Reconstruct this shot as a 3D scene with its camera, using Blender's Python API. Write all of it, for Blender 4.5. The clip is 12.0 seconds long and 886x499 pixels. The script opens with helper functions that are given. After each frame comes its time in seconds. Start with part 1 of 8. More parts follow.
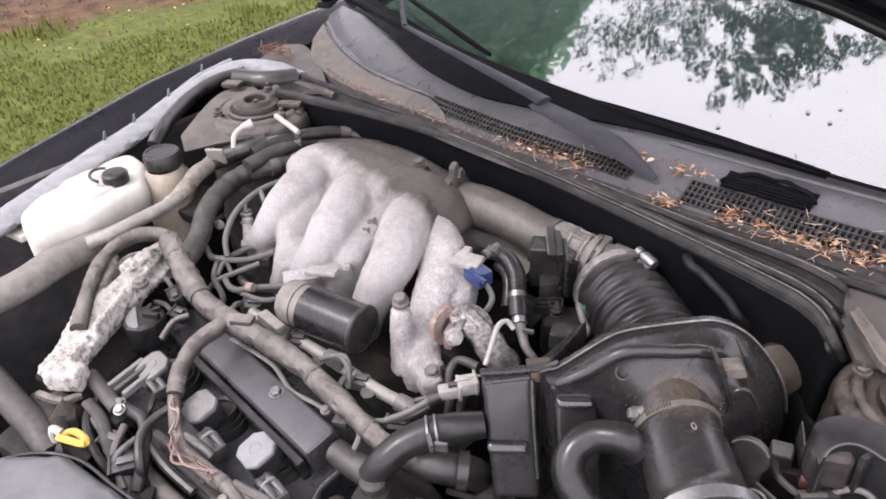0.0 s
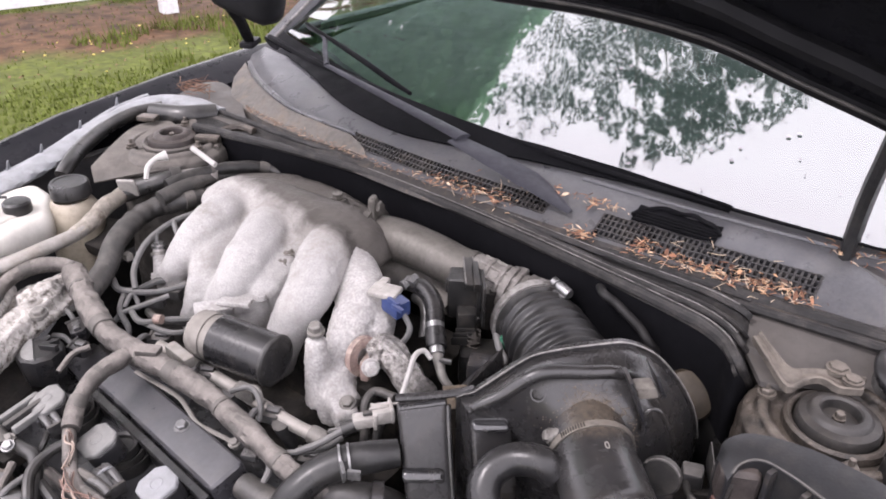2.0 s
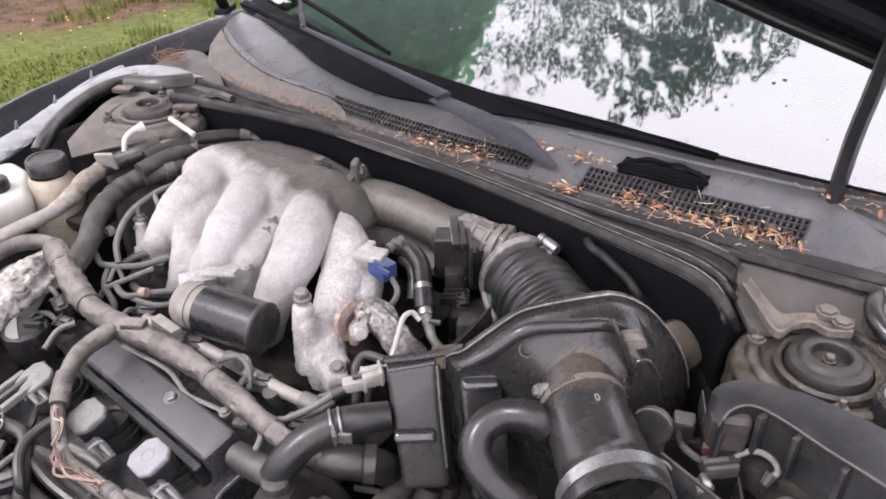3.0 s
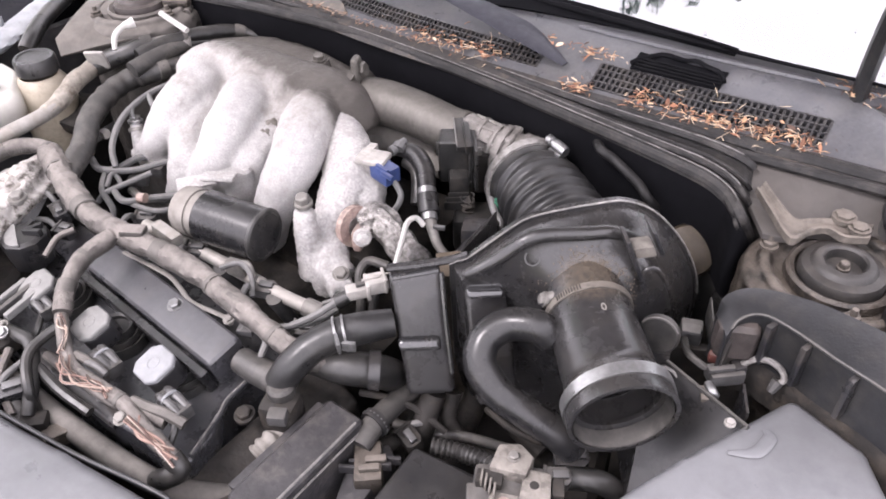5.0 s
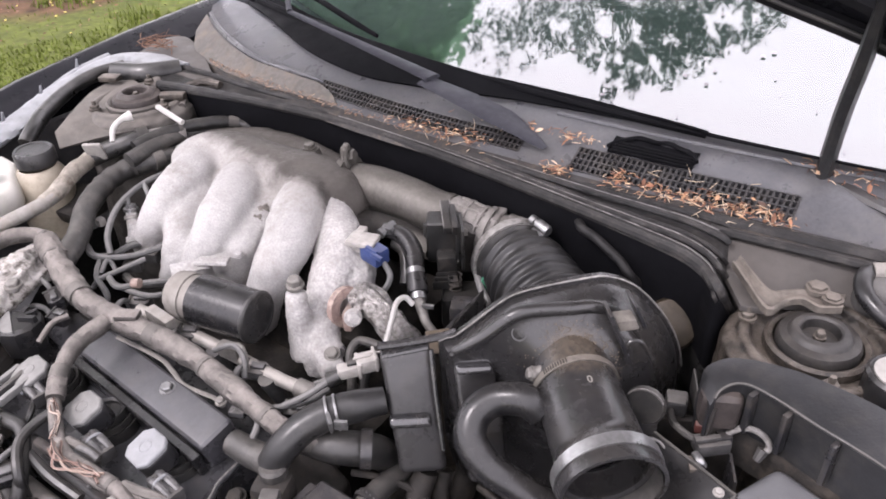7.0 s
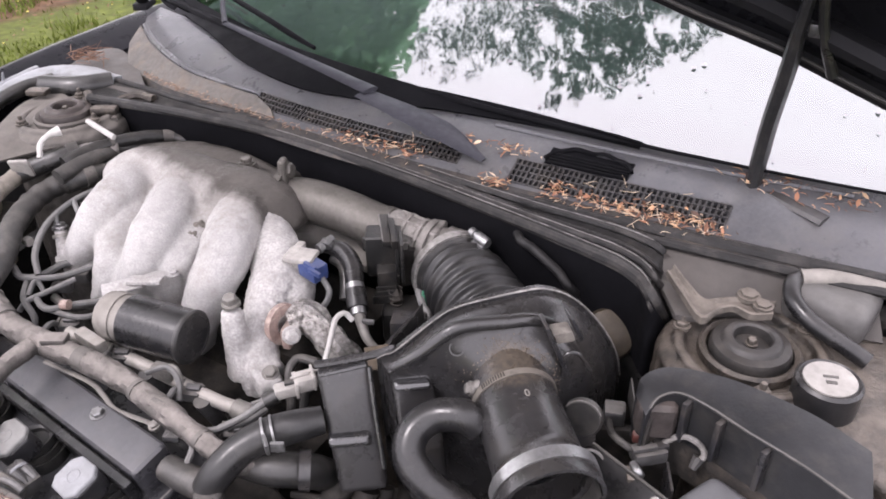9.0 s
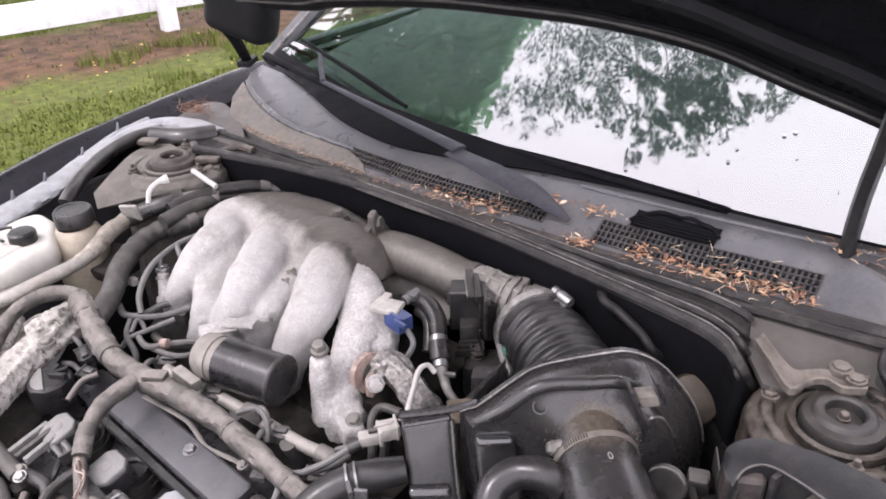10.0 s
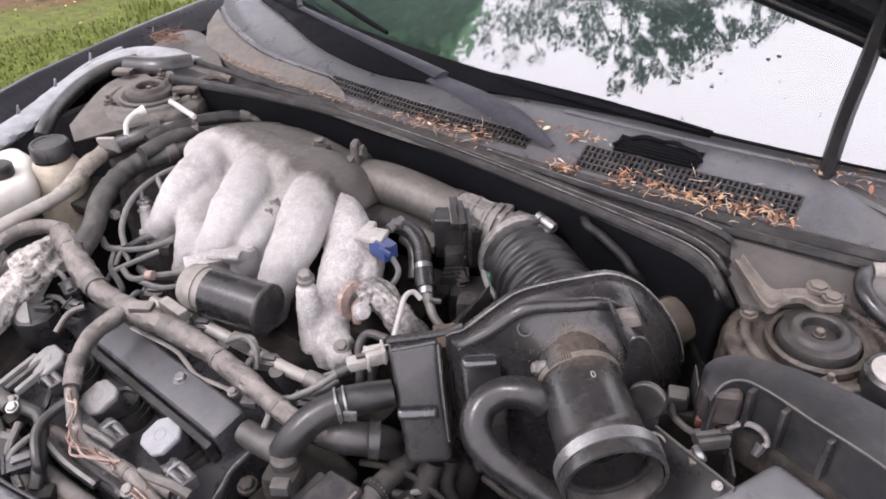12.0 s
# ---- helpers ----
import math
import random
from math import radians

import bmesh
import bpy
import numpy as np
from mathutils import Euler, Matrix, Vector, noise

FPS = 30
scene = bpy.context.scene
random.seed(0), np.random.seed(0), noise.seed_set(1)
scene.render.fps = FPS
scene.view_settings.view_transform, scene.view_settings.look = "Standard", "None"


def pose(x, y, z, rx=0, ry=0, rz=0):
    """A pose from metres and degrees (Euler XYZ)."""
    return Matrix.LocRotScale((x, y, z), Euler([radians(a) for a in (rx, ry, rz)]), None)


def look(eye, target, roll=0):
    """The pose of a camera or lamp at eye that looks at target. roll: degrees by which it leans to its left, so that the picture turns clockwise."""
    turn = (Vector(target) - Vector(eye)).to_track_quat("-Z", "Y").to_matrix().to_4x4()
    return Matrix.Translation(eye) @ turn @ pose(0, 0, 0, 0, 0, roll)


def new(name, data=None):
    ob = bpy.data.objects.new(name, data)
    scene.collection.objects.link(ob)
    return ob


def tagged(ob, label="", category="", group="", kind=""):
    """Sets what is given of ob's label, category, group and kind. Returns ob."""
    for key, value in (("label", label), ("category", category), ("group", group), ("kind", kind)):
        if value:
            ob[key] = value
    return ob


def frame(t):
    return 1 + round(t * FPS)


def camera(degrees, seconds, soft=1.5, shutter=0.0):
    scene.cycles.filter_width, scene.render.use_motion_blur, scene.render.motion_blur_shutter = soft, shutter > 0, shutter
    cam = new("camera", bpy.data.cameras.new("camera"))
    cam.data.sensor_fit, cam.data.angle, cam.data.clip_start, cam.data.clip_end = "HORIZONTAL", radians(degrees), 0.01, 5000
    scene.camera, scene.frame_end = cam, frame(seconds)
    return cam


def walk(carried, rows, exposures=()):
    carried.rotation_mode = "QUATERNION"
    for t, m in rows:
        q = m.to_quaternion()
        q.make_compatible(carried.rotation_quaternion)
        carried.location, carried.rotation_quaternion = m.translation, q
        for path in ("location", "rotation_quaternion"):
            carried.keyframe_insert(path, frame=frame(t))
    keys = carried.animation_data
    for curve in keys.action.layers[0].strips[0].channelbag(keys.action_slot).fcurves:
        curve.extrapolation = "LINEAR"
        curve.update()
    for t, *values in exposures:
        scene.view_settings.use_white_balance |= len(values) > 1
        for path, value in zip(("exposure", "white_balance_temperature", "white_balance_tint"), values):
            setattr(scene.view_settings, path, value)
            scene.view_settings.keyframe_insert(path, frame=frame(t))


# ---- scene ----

# ---- the camera and its way ----
cam = camera(60.5, 12.0, soft=1.8)
PATH = [
    (0, (0.5627, -0.7140, 1.4191), (-0.5249, 0.4264, 0.3577), -2.98),
    (0.5, (0.5666, -0.7128, 1.4024), (-0.4563, 0.5750, 0.4510), -0.23),
    (1, (0.5673, -0.6954, 1.3934), (-0.4063, 0.6091, 0.4134), 0.48),
    (1.3, (0.5651, -0.7039, 1.3911), (-0.3640, 0.6433, 0.4257), 2.32),
    (1.5, (0.5635, -0.7102, 1.3893), (-0.4110, 0.5714, 0.3805), -1.11),
    (1.6, (0.5627, -0.7134, 1.3884), (-0.3999, 0.5326, 0.3250), -0.74),
    (1.7, (0.5619, -0.7165, 1.3876), (-0.3384, 0.6075, 0.3646), 1.78),
    (2, (0.5797, -0.7220, 1.3836), (-0.4113, 0.6003, 0.4459), 1.07),
    (2.5, (0.5846, -0.7122, 1.3852), (-0.3968, 0.5949, 0.4165), -1.22),
    (3, (0.5850, -0.7106, 1.3706), (-0.3683, 0.5862, 0.3609), -1.02),
    (3.5, (0.5717, -0.6968, 1.3652), (-0.3335, 0.4720, 0.1718), -1.65),
    (3.7, (0.5628, -0.6941, 1.3654), (-0.2806, 0.5328, 0.1850), 1.22),
    (5.3, (0.5738, -0.6857, 1.3668), (-0.3126, 0.4643, 0.1413), -2.21),
    (5.5, (0.5673, -0.6941, 1.3691), (-0.3016, 0.4717, 0.1460), -0.93),
    (6, (0.5803, -0.6983, 1.3727), (-0.3689, 0.4317, 0.1759), -3.63),
    (6.5, (0.5882, -0.6943, 1.3734), (-0.3919, 0.4466, 0.2123), -3.48),
    (7, (0.5868, -0.7047, 1.3776), (-0.3407, 0.5734, 0.3211), -2.16),
    (7.5, (0.5983, -0.7001, 1.3793), (-0.3983, 0.5459, 0.3477), -1.77),
    (9.3, (0.5944, -0.6872, 1.3804), (-0.2267, 0.6804, 0.3481), -0.68),
    (9.5, (0.5830, -0.6978, 1.3897), (-0.3151, 0.6446, 0.3891), -1.12),
    (10, (0.5897, -0.7105, 1.3983), (-0.4250, 0.5980, 0.4664), -1.80),
    (10.4, (0.6030, -0.6974, 1.3883), (-0.2865, 0.6781, 0.4256), -1.73),
    (10.5, (0.6144, -0.7073, 1.4012), (-0.3245, 0.6202, 0.4184), -3.76),
    (11, (0.6016, -0.7013, 1.3979), (-0.3517, 0.5851, 0.3750), -3.68),
    (11.5, (0.6085, -0.7098, 1.3755), (-0.5031, 0.4546, 0.3663), -4.30),
    (12, (0.5922, -0.7158, 1.3928), (-0.3405, 0.5436, 0.3185), -1.97),
]
walk(cam, [(t, look(eye, target, roll)) for t, eye, target, roll in PATH], [(0, 0.8, 6450, 22), (2.5, 0.88, 6450, 22), (3.0, 0.9, 6450, 22), (3.5, 1.03, 6450, 22), (4.1, 1.2, 6450, 22), (6.2, 1.2, 6450, 22), (7.2, 0.89, 6450, 22), (12, 0.87, 6450, 22)])

# ---- light: bright overcast sky ----
world = bpy.data.worlds.new("overcast_sky")
scene.world = world
world.use_nodes = True
wn, wl = world.node_tree.nodes, world.node_tree.links
sky = wn.new("ShaderNodeTexSky")
sky.sky_type, sky.sun_disc = "NISHITA", False
sky.sun_elevation, sky.sun_rotation = radians(55), radians(150)
cloud = wn.new("ShaderNodeBackground")
cloud.inputs[0].default_value, cloud.inputs[1].default_value = (0.98, 0.98, 1.0, 1), 2.35
clear = wn.new("ShaderNodeBackground")
clear.inputs[1].default_value = 0.1
wl.new(sky.outputs[0], clear.inputs[0])
blend = wn.new("ShaderNodeMixShader")
blend.inputs[0].default_value = 0.85
wl.new(clear.outputs[0], blend.inputs[1])
wl.new(cloud.outputs[0], blend.inputs[2])
wl.new(blend.outputs[0], wn["World Output"].inputs[0])
sun = new("sun", bpy.data.lights.new("sun", "SUN"))
sun.data.energy, sun.data.angle, sun.data.color = 1.5, radians(10), (1.0, 0.98, 0.95)
sun.matrix_world = look((-1.6, -2.6, 5.0), (0, 0, 0.8))


# ---- materials ----
def mat(name, col, rough=0.5, metal=0.0, grain=60.0, vary=0.25, bump=0.1, dust=0.0, dust_col=(0.32, 0.3, 0.275),
        spots=0.0, spot_col=(0.3, 0.27, 0.24), spot_scale=30.0, coat=0.0, spec=0.25, worn=0.55, dust_from=0.1, dust_even=0.25, film=None, halo=None):
    """A surface with grain, wear at a second scale, and dust that has settled on faces turned upward."""
    m = bpy.data.materials.new(name)
    m.use_nodes = True
    n, l = m.node_tree.nodes, m.node_tree.links
    b = n["Principled BSDF"]
    b.inputs["Metallic"].default_value, b.inputs["Coat Weight"].default_value = metal, coat
    b.inputs["Specular IOR Level"].default_value = spec
    geo, tex = n.new("ShaderNodeNewGeometry"), n.new("ShaderNodeTexCoord")
    pos = geo.outputs["Position"]

    def noisy(scale, detail=4.0, rough_=0.6):
        t = n.new("ShaderNodeTexNoise")
        t.inputs["Scale"].default_value, t.inputs["Detail"].default_value, t.inputs["Roughness"].default_value = scale, detail, rough_
        l.new(pos, t.inputs["Vector"])
        return t.outputs["Fac"]

    def ramp(src, a, c, lo=0.0, hi=1.0):
        r = n.new("ShaderNodeMapRange")
        r.inputs[1].default_value, r.inputs[2].default_value, r.inputs[3].default_value, r.inputs[4].default_value = a, c, lo, hi
        l.new(src, r.inputs[0])
        return r.outputs[0]

    def mixed(fac, a, c):
        x = n.new("ShaderNodeMix")
        x.data_type = "RGBA"
        for sock, v in ((0, fac), (6, a), (7, c)):
            if isinstance(v, (tuple, float)):
                x.inputs[sock].default_value = (*v, 1) if isinstance(v, tuple) else v
            else:
                l.new(v, x.inputs[sock])
        return x.outputs[2]

    def times(a, c):
        x = n.new("ShaderNodeMath")
        x.operation = "MULTIPLY"
        for sock, v in ((0, a), (1, c)):
            if isinstance(v, float):
                x.inputs[sock].default_value = v
            else:
                l.new(v, x.inputs[sock])
        return x.outputs[0]

    fine, wide = noisy(grain), noisy(grain / 7)
    dark = tuple(c * (1 - vary) for c in col)
    light = tuple(min(1.0, c * (1 + vary)) for c in col)
    colour = mixed(ramp(fine, 0.3, 0.7), dark, light)
    colour = mixed(ramp(wide, 0.35, 0.75, 0.0, 0.5), colour, dark)
    colour = mixed(ramp(noisy(9.0, 7.0, 0.7), 0.42, 0.64, 0.0, worn), colour, tuple(c * 0.55 for c in col))
    if spots:
        colour = mixed(times(ramp(noisy(spot_scale, 6.0, 0.75), 0.49, 0.63), spots), colour, spot_col)
    if film:
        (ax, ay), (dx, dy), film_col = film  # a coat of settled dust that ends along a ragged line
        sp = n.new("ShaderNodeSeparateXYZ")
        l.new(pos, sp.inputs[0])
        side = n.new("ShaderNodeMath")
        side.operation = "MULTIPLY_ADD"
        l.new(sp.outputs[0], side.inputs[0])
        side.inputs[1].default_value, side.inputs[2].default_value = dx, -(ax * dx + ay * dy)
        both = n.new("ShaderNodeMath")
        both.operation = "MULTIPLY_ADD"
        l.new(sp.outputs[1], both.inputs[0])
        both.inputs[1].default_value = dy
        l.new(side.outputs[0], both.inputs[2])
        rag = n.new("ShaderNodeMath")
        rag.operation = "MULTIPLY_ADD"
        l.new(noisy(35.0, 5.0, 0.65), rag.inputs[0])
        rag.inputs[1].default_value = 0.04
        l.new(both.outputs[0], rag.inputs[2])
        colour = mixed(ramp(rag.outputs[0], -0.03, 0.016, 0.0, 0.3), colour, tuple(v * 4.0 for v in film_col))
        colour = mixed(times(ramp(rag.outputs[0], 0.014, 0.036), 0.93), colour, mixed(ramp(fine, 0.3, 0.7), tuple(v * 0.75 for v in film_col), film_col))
    if halo:
        centre, reach, halo_col = halo  # caked dust about one spot, with a ragged edge
        gap = n.new("ShaderNodeVectorMath")
        gap.operation = "DISTANCE"
        l.new(pos, gap.inputs[0])
        gap.inputs[1].default_value = centre
        rough_edge = n.new("ShaderNodeMath")
        rough_edge.operation = "MULTIPLY_ADD"
        l.new(noisy(55.0, 6.0, 0.7), rough_edge.inputs[0])
        rough_edge.inputs[1].default_value = reach * 0.9
        l.new(gap.outputs["Value"], rough_edge.inputs[2])
        cake = times(ramp(rough_edge.outputs[0], reach * 1.05, reach * 1.45, 1.0, 0.0), ramp(noisy(160.0, 5.0, 0.7), 0.32, 0.6, 0.1, 0.75))
        colour = mixed(cake, colour, halo_col)
    rgh = ramp(noisy(21.0, 8.0, 0.72), 0.3, 0.7, max(0.08, rough - 0.16), min(1.0, rough + 0.18))
    if dust:
        sep = n.new("ShaderNodeSeparateXYZ")
        l.new(geo.outputs["Normal"], sep.inputs[0])
        up = ramp(sep.outputs[2], dust_from, 0.95)
        lay = times(times(ramp(noisy(26.0, 6.0, 0.7), 0.3, 0.66, dust_even, 1.0), up), dust)
        colour = mixed(lay, colour, dust_col)
        add = n.new("ShaderNodeMath")
        add.operation, add.use_clamp = "ADD", True
        l.new(rgh, add.inputs[0])
        l.new(times(lay, 0.45), add.inputs[1])
        rgh = add.outputs[0]
        if metal:
            inv = n.new("ShaderNodeMath")
            inv.operation = "SUBTRACT"
            inv.inputs[0].default_value = 1.0
            l.new(lay, inv.inputs[1])
            l.new(times(inv.outputs[0], metal), b.inputs["Metallic"])
    l.new(colour, b.inputs["Base Color"])
    l.new(rgh, b.inputs["Roughness"])
    if bump:
        bp = n.new("ShaderNodeBump")
        bp.inputs["Strength"].default_value, bp.inputs["Distance"].default_value = bump, 0.002
        l.new(noisy(grain * 4, 5.0), bp.inputs["Height"])
        l.new(bp.outputs[0], b.inputs["Normal"])
    return m


M_PAINT = mat("black_car_paint", (0.01, 0.01, 0.0125), 0.3, grain=20, vary=0.2, bump=0.0, dust=0.015, spec=0.06)
M_PAINT_IN = mat("dusty_inner_paint", (0.011, 0.011, 0.0125), 0.55, grain=30, bump=0.05, dust=0.01, spec=0.1)
M_PIPE_DULL = mat("dull_dusty_hose", (0.19, 0.178, 0.162), 0.5, grain=70, vary=0.3, bump=0.2, dust=0.5, dust_col=(0.24, 0.22, 0.195), spots=0.4, spot_col=(0.08, 0.072, 0.064))
M_BEAM = mat("dusty_black_beam", (0.032, 0.031, 0.033), 0.42, grain=70, vary=0.4, bump=0.3, dust=0.16, dust_col=(0.13, 0.122, 0.116), spots=0.35, spot_col=(0.09, 0.08, 0.068), spot_scale=35)
M_APRON = mat("grey_dusty_apron", (0.21, 0.218, 0.23), 0.42, grain=40, bump=0.2, dust=0.4, dust_col=(0.32, 0.32, 0.315), spots=0.45, spot_col=(0.06, 0.06, 0.06))
M_TOWER = mat("dirty_sheet_metal", (0.06, 0.05, 0.041), 0.42, metal=0.25, grain=45, vary=0.8, bump=1.0, dust=0.45, dust_col=(0.2, 0.168, 0.138), spots=1.0, spot_col=(0.012, 0.0108, 0.0095), spot_scale=48, spec=0.5, dust_from=0.55, dust_even=0.0)
M_TOWER_GREY = mat("dusty_grey_sheet_metal", (0.075, 0.069, 0.063), 0.55, grain=50, vary=0.3, bump=0.5, dust=0.7, dust_col=(0.165, 0.148, 0.132), spots=0.6, spot_col=(0.05, 0.045, 0.04), spot_scale=24)
M_MUD = mat("brown_dust", (0.15, 0.12, 0.09), 0.85, grain=200, vary=0.4, bump=0.0)
M_CLAMP = mat("dusty_clamp_band", (0.19, 0.175, 0.155), 0.45, metal=0.5, grain=120, vary=0.5, bump=0.3, dust=0.5, dust_col=(0.19, 0.158, 0.126), spots=0.6, spot_col=(0.05, 0.044, 0.038), spot_scale=60)
M_WIPER = mat("faded_wiper_arm", (0.03, 0.03, 0.037), 0.55, grain=120, vary=0.2, bump=0.05, spots=0.15, spot_col=(0.055, 0.055, 0.06), spec=0.15)
M_COWL_DUST = mat("dusty_cowl_edge", (0.085, 0.079, 0.073), 0.5, grain=110, vary=0.45, bump=0.3, dust=0.3, dust_col=(0.15, 0.134, 0.118), spots=0.55, spot_col=(0.15, 0.11, 0.078), spot_scale=24)
M_COWL = mat("grey_black_cowl_plastic", (0.056, 0.057, 0.064), 0.32, grain=220, vary=0.22, bump=0.12, dust=0.1, spots=0.3, spot_col=(0.1, 0.095, 0.088), spot_scale=11, spec=0.5, worn=0.35)
M_RUBBER = mat("black_rubber", (0.013, 0.013, 0.013), 0.36, grain=60, bump=0.12, dust=0.1, spots=0.25, spot_col=(0.07, 0.063, 0.055), spec=0.4)
M_RUBBER_CLEAN = mat("smooth_black_rubber", (0.01, 0.01, 0.011), 0.27, grain=60, bump=0.1, dust=0.05, spots=0.25, spot_col=(0.045, 0.041, 0.037), spec=0.36)
M_BELLOWS = mat("ribbed_black_rubber", (0.012, 0.012, 0.0125), 0.37, grain=60, bump=0.15, dust=0.12, dust_col=(0.075, 0.068, 0.06), spots=0.25, spot_col=(0.05, 0.046, 0.041), spec=0.38)
M_GUTTER = mat("dirty_black_gutter", (0.022, 0.021, 0.021), 0.5, grain=60, vary=0.4, bump=0.3, dust=0.15, dust_col=(0.1, 0.088, 0.075), spots=0.6, spot_col=(0.07, 0.055, 0.043), spot_scale=50)
M_SCUFF = mat("scuffed_rubber", (0.16, 0.15, 0.145), 0.6, grain=120, vary=0.5, bump=0.2, spots=0.9, spot_col=(0.03, 0.03, 0.03), spot_scale=45)
M_SEAL = mat("worn_rubber_seal", (0.017, 0.0165, 0.0165), 0.5, grain=90, vary=0.4, bump=0.4, dust=0.06, dust_col=(0.12, 0.108, 0.095), spots=0.5, spot_col=(0.055, 0.05, 0.046), spot_scale=40, spec=0.22)
M_PLASTIC = mat("black_moulded_plastic", (0.018, 0.018, 0.02), 0.3, grain=90, bump=0.12, dust=0.12, dust_col=(0.2, 0.175, 0.15), spots=0.25, spot_col=(0.085, 0.073, 0.06), spec=0.45)
DUCT_ROOT = (0.3594, -0.1763, 0.8680)
M_RESON = mat("glossy_black_plastic_duct", (0.021, 0.0204, 0.021), 0.26, grain=120, bump=0.08, dust=0.03, dust_col=(0.2, 0.17, 0.13), spots=0.35, spot_col=(0.034, 0.03, 0.025), spot_scale=16, spec=0.5, halo=(DUCT_ROOT, 0.034, (0.085, 0.068, 0.051)))
M_RESON_DUST = mat("dust_caked_plastic", (0.05, 0.041, 0.031), 0.75, grain=160, vary=0.6, bump=0.8, dust=0.6, dust_col=(0.16, 0.125, 0.09), spots=0.8, spot_col=(0.025, 0.023, 0.021), spot_scale=75)
# pale grey that paints edge highlights; the sensor plugs' lead is pale itself
M_EDGE = mat("pale_line_and_highlight", (0.19, 0.18, 0.17), 0.35, grain=150, vary=0.5, bump=0.1, spots=0.6, spot_col=(0.03, 0.03, 0.03), spot_scale=60, spec=0.5)
M_GLOSS = mat("polished_black_rim", (0.02, 0.02, 0.021), 0.14, grain=120, bump=0.04, spots=0.2, spot_col=(0.08, 0.07, 0.06), spec=0.8)
M_LINK = mat("pale_fuse_block", (0.17, 0.155, 0.138), 0.5, grain=90, vary=0.4, bump=0.3, dust=0.3, dust_col=(0.26, 0.24, 0.21), spots=0.8, spot_col=(0.05, 0.045, 0.04), spot_scale=70)
M_MAUVE = mat("stained_grey_box", (0.04, 0.034, 0.032), 0.45, grain=60, vary=0.5, bump=0.4, dust=0.25, dust_col=(0.16, 0.13, 0.11), spots=0.6, spot_col=(0.06, 0.05, 0.046), spot_scale=40)
M_BEIGE = mat("dusty_beige_plastic", (0.085, 0.075, 0.064), 0.5, grain=80, vary=0.45, bump=0.5, dust=0.5, dust_col=(0.22, 0.188, 0.16), spots=0.7, spot_col=(0.03, 0.027, 0.024), spot_scale=45)
M_VALVE = mat("dark_grey_valve_cover", (0.027, 0.0275, 0.031), 0.25, grain=140, bump=0.14, dust=0.12, dust_col=(0.13, 0.122, 0.115), spots=0.3, spot_col=(0.055, 0.05, 0.044), spec=0.6)
M_VALVE_TOP = mat("dusty_valve_cover_box", (0.04, 0.04, 0.045), 0.28, grain=140, bump=0.14, dust=0.25, dust_col=(0.15, 0.145, 0.145), spots=0.35, spot_col=(0.05, 0.047, 0.044), spec=0.6)
M_TAPE = mat("dusty_taped_harness", (0.056, 0.051, 0.047), 0.65, grain=70, vary=0.6, bump=1.0, dust=0.8, dust_col=(0.265, 0.24, 0.219), spots=1.0, spot_col=(0.04, 0.036, 0.034), spot_scale=60)
M_TAPE_DARK = mat("newer_loom_tape", (0.05, 0.047, 0.043), 0.6, grain=60, vary=0.3, bump=0.3, dust=0.75, dust_col=(0.2, 0.184, 0.168))
M_HOSE = mat("grey_dusty_hose", (0.032, 0.031, 0.03), 0.45, grain=60, bump=0.2, dust=0.35, dust_col=(0.13, 0.119, 0.105), spots=0.35, spot_col=(0.11, 0.1, 0.088), spec=0.4)
# dust film; its dark step also paints the shade behind the plenum's ridge
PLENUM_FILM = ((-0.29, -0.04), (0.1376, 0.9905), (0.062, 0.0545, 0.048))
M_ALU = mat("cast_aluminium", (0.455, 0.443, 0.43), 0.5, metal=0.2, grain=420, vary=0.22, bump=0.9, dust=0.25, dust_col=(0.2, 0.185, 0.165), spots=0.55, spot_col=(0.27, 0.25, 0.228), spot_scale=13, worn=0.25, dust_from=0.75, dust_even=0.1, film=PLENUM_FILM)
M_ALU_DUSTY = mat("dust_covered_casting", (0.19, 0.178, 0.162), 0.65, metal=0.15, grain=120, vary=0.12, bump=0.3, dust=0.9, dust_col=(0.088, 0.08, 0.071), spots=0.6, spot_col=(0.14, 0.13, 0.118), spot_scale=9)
M_ALU_ROUGH = mat("rough_cast_aluminium", (0.49, 0.475, 0.46), 0.5, metal=0.2, grain=260, vary=0.35, bump=1.0, dust=0.2, dust_col=(0.4, 0.38, 0.36), spots=0.6, spot_col=(0.3, 0.28, 0.26), spot_scale=70, worn=0.3)
M_ALU_TUBE = mat("dull_cast_tube", (0.125, 0.117, 0.106), 0.38, metal=0.5, grain=160, vary=0.25, bump=0.4, dust=0.4, dust_col=(0.1, 0.091, 0.079), spots=0.5, spot_col=(0.05, 0.045, 0.039), spot_scale=22)
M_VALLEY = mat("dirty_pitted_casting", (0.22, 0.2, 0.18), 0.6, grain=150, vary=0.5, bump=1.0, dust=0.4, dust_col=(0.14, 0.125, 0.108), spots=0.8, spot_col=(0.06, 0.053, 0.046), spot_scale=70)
M_CORRODED = mat("corroded_white_aluminium", (0.52, 0.495, 0.465), 0.75, metal=0.15, grain=70, vary=0.4, bump=1.0, dust=0.5, dust_col=(0.42, 0.395, 0.36), spots=1.0, spot_col=(0.085, 0.072, 0.06), spot_scale=75)
M_STEEL = mat("bright_steel", (0.28, 0.28, 0.28), 0.35, metal=0.9, grain=200, bump=0.1, dust=0.15)
M_DULL = mat("dull_zinc", (0.22, 0.21, 0.195), 0.5, metal=0.6, grain=150, bump=0.3, dust=0.45, dust_col=(0.2, 0.185, 0.165))
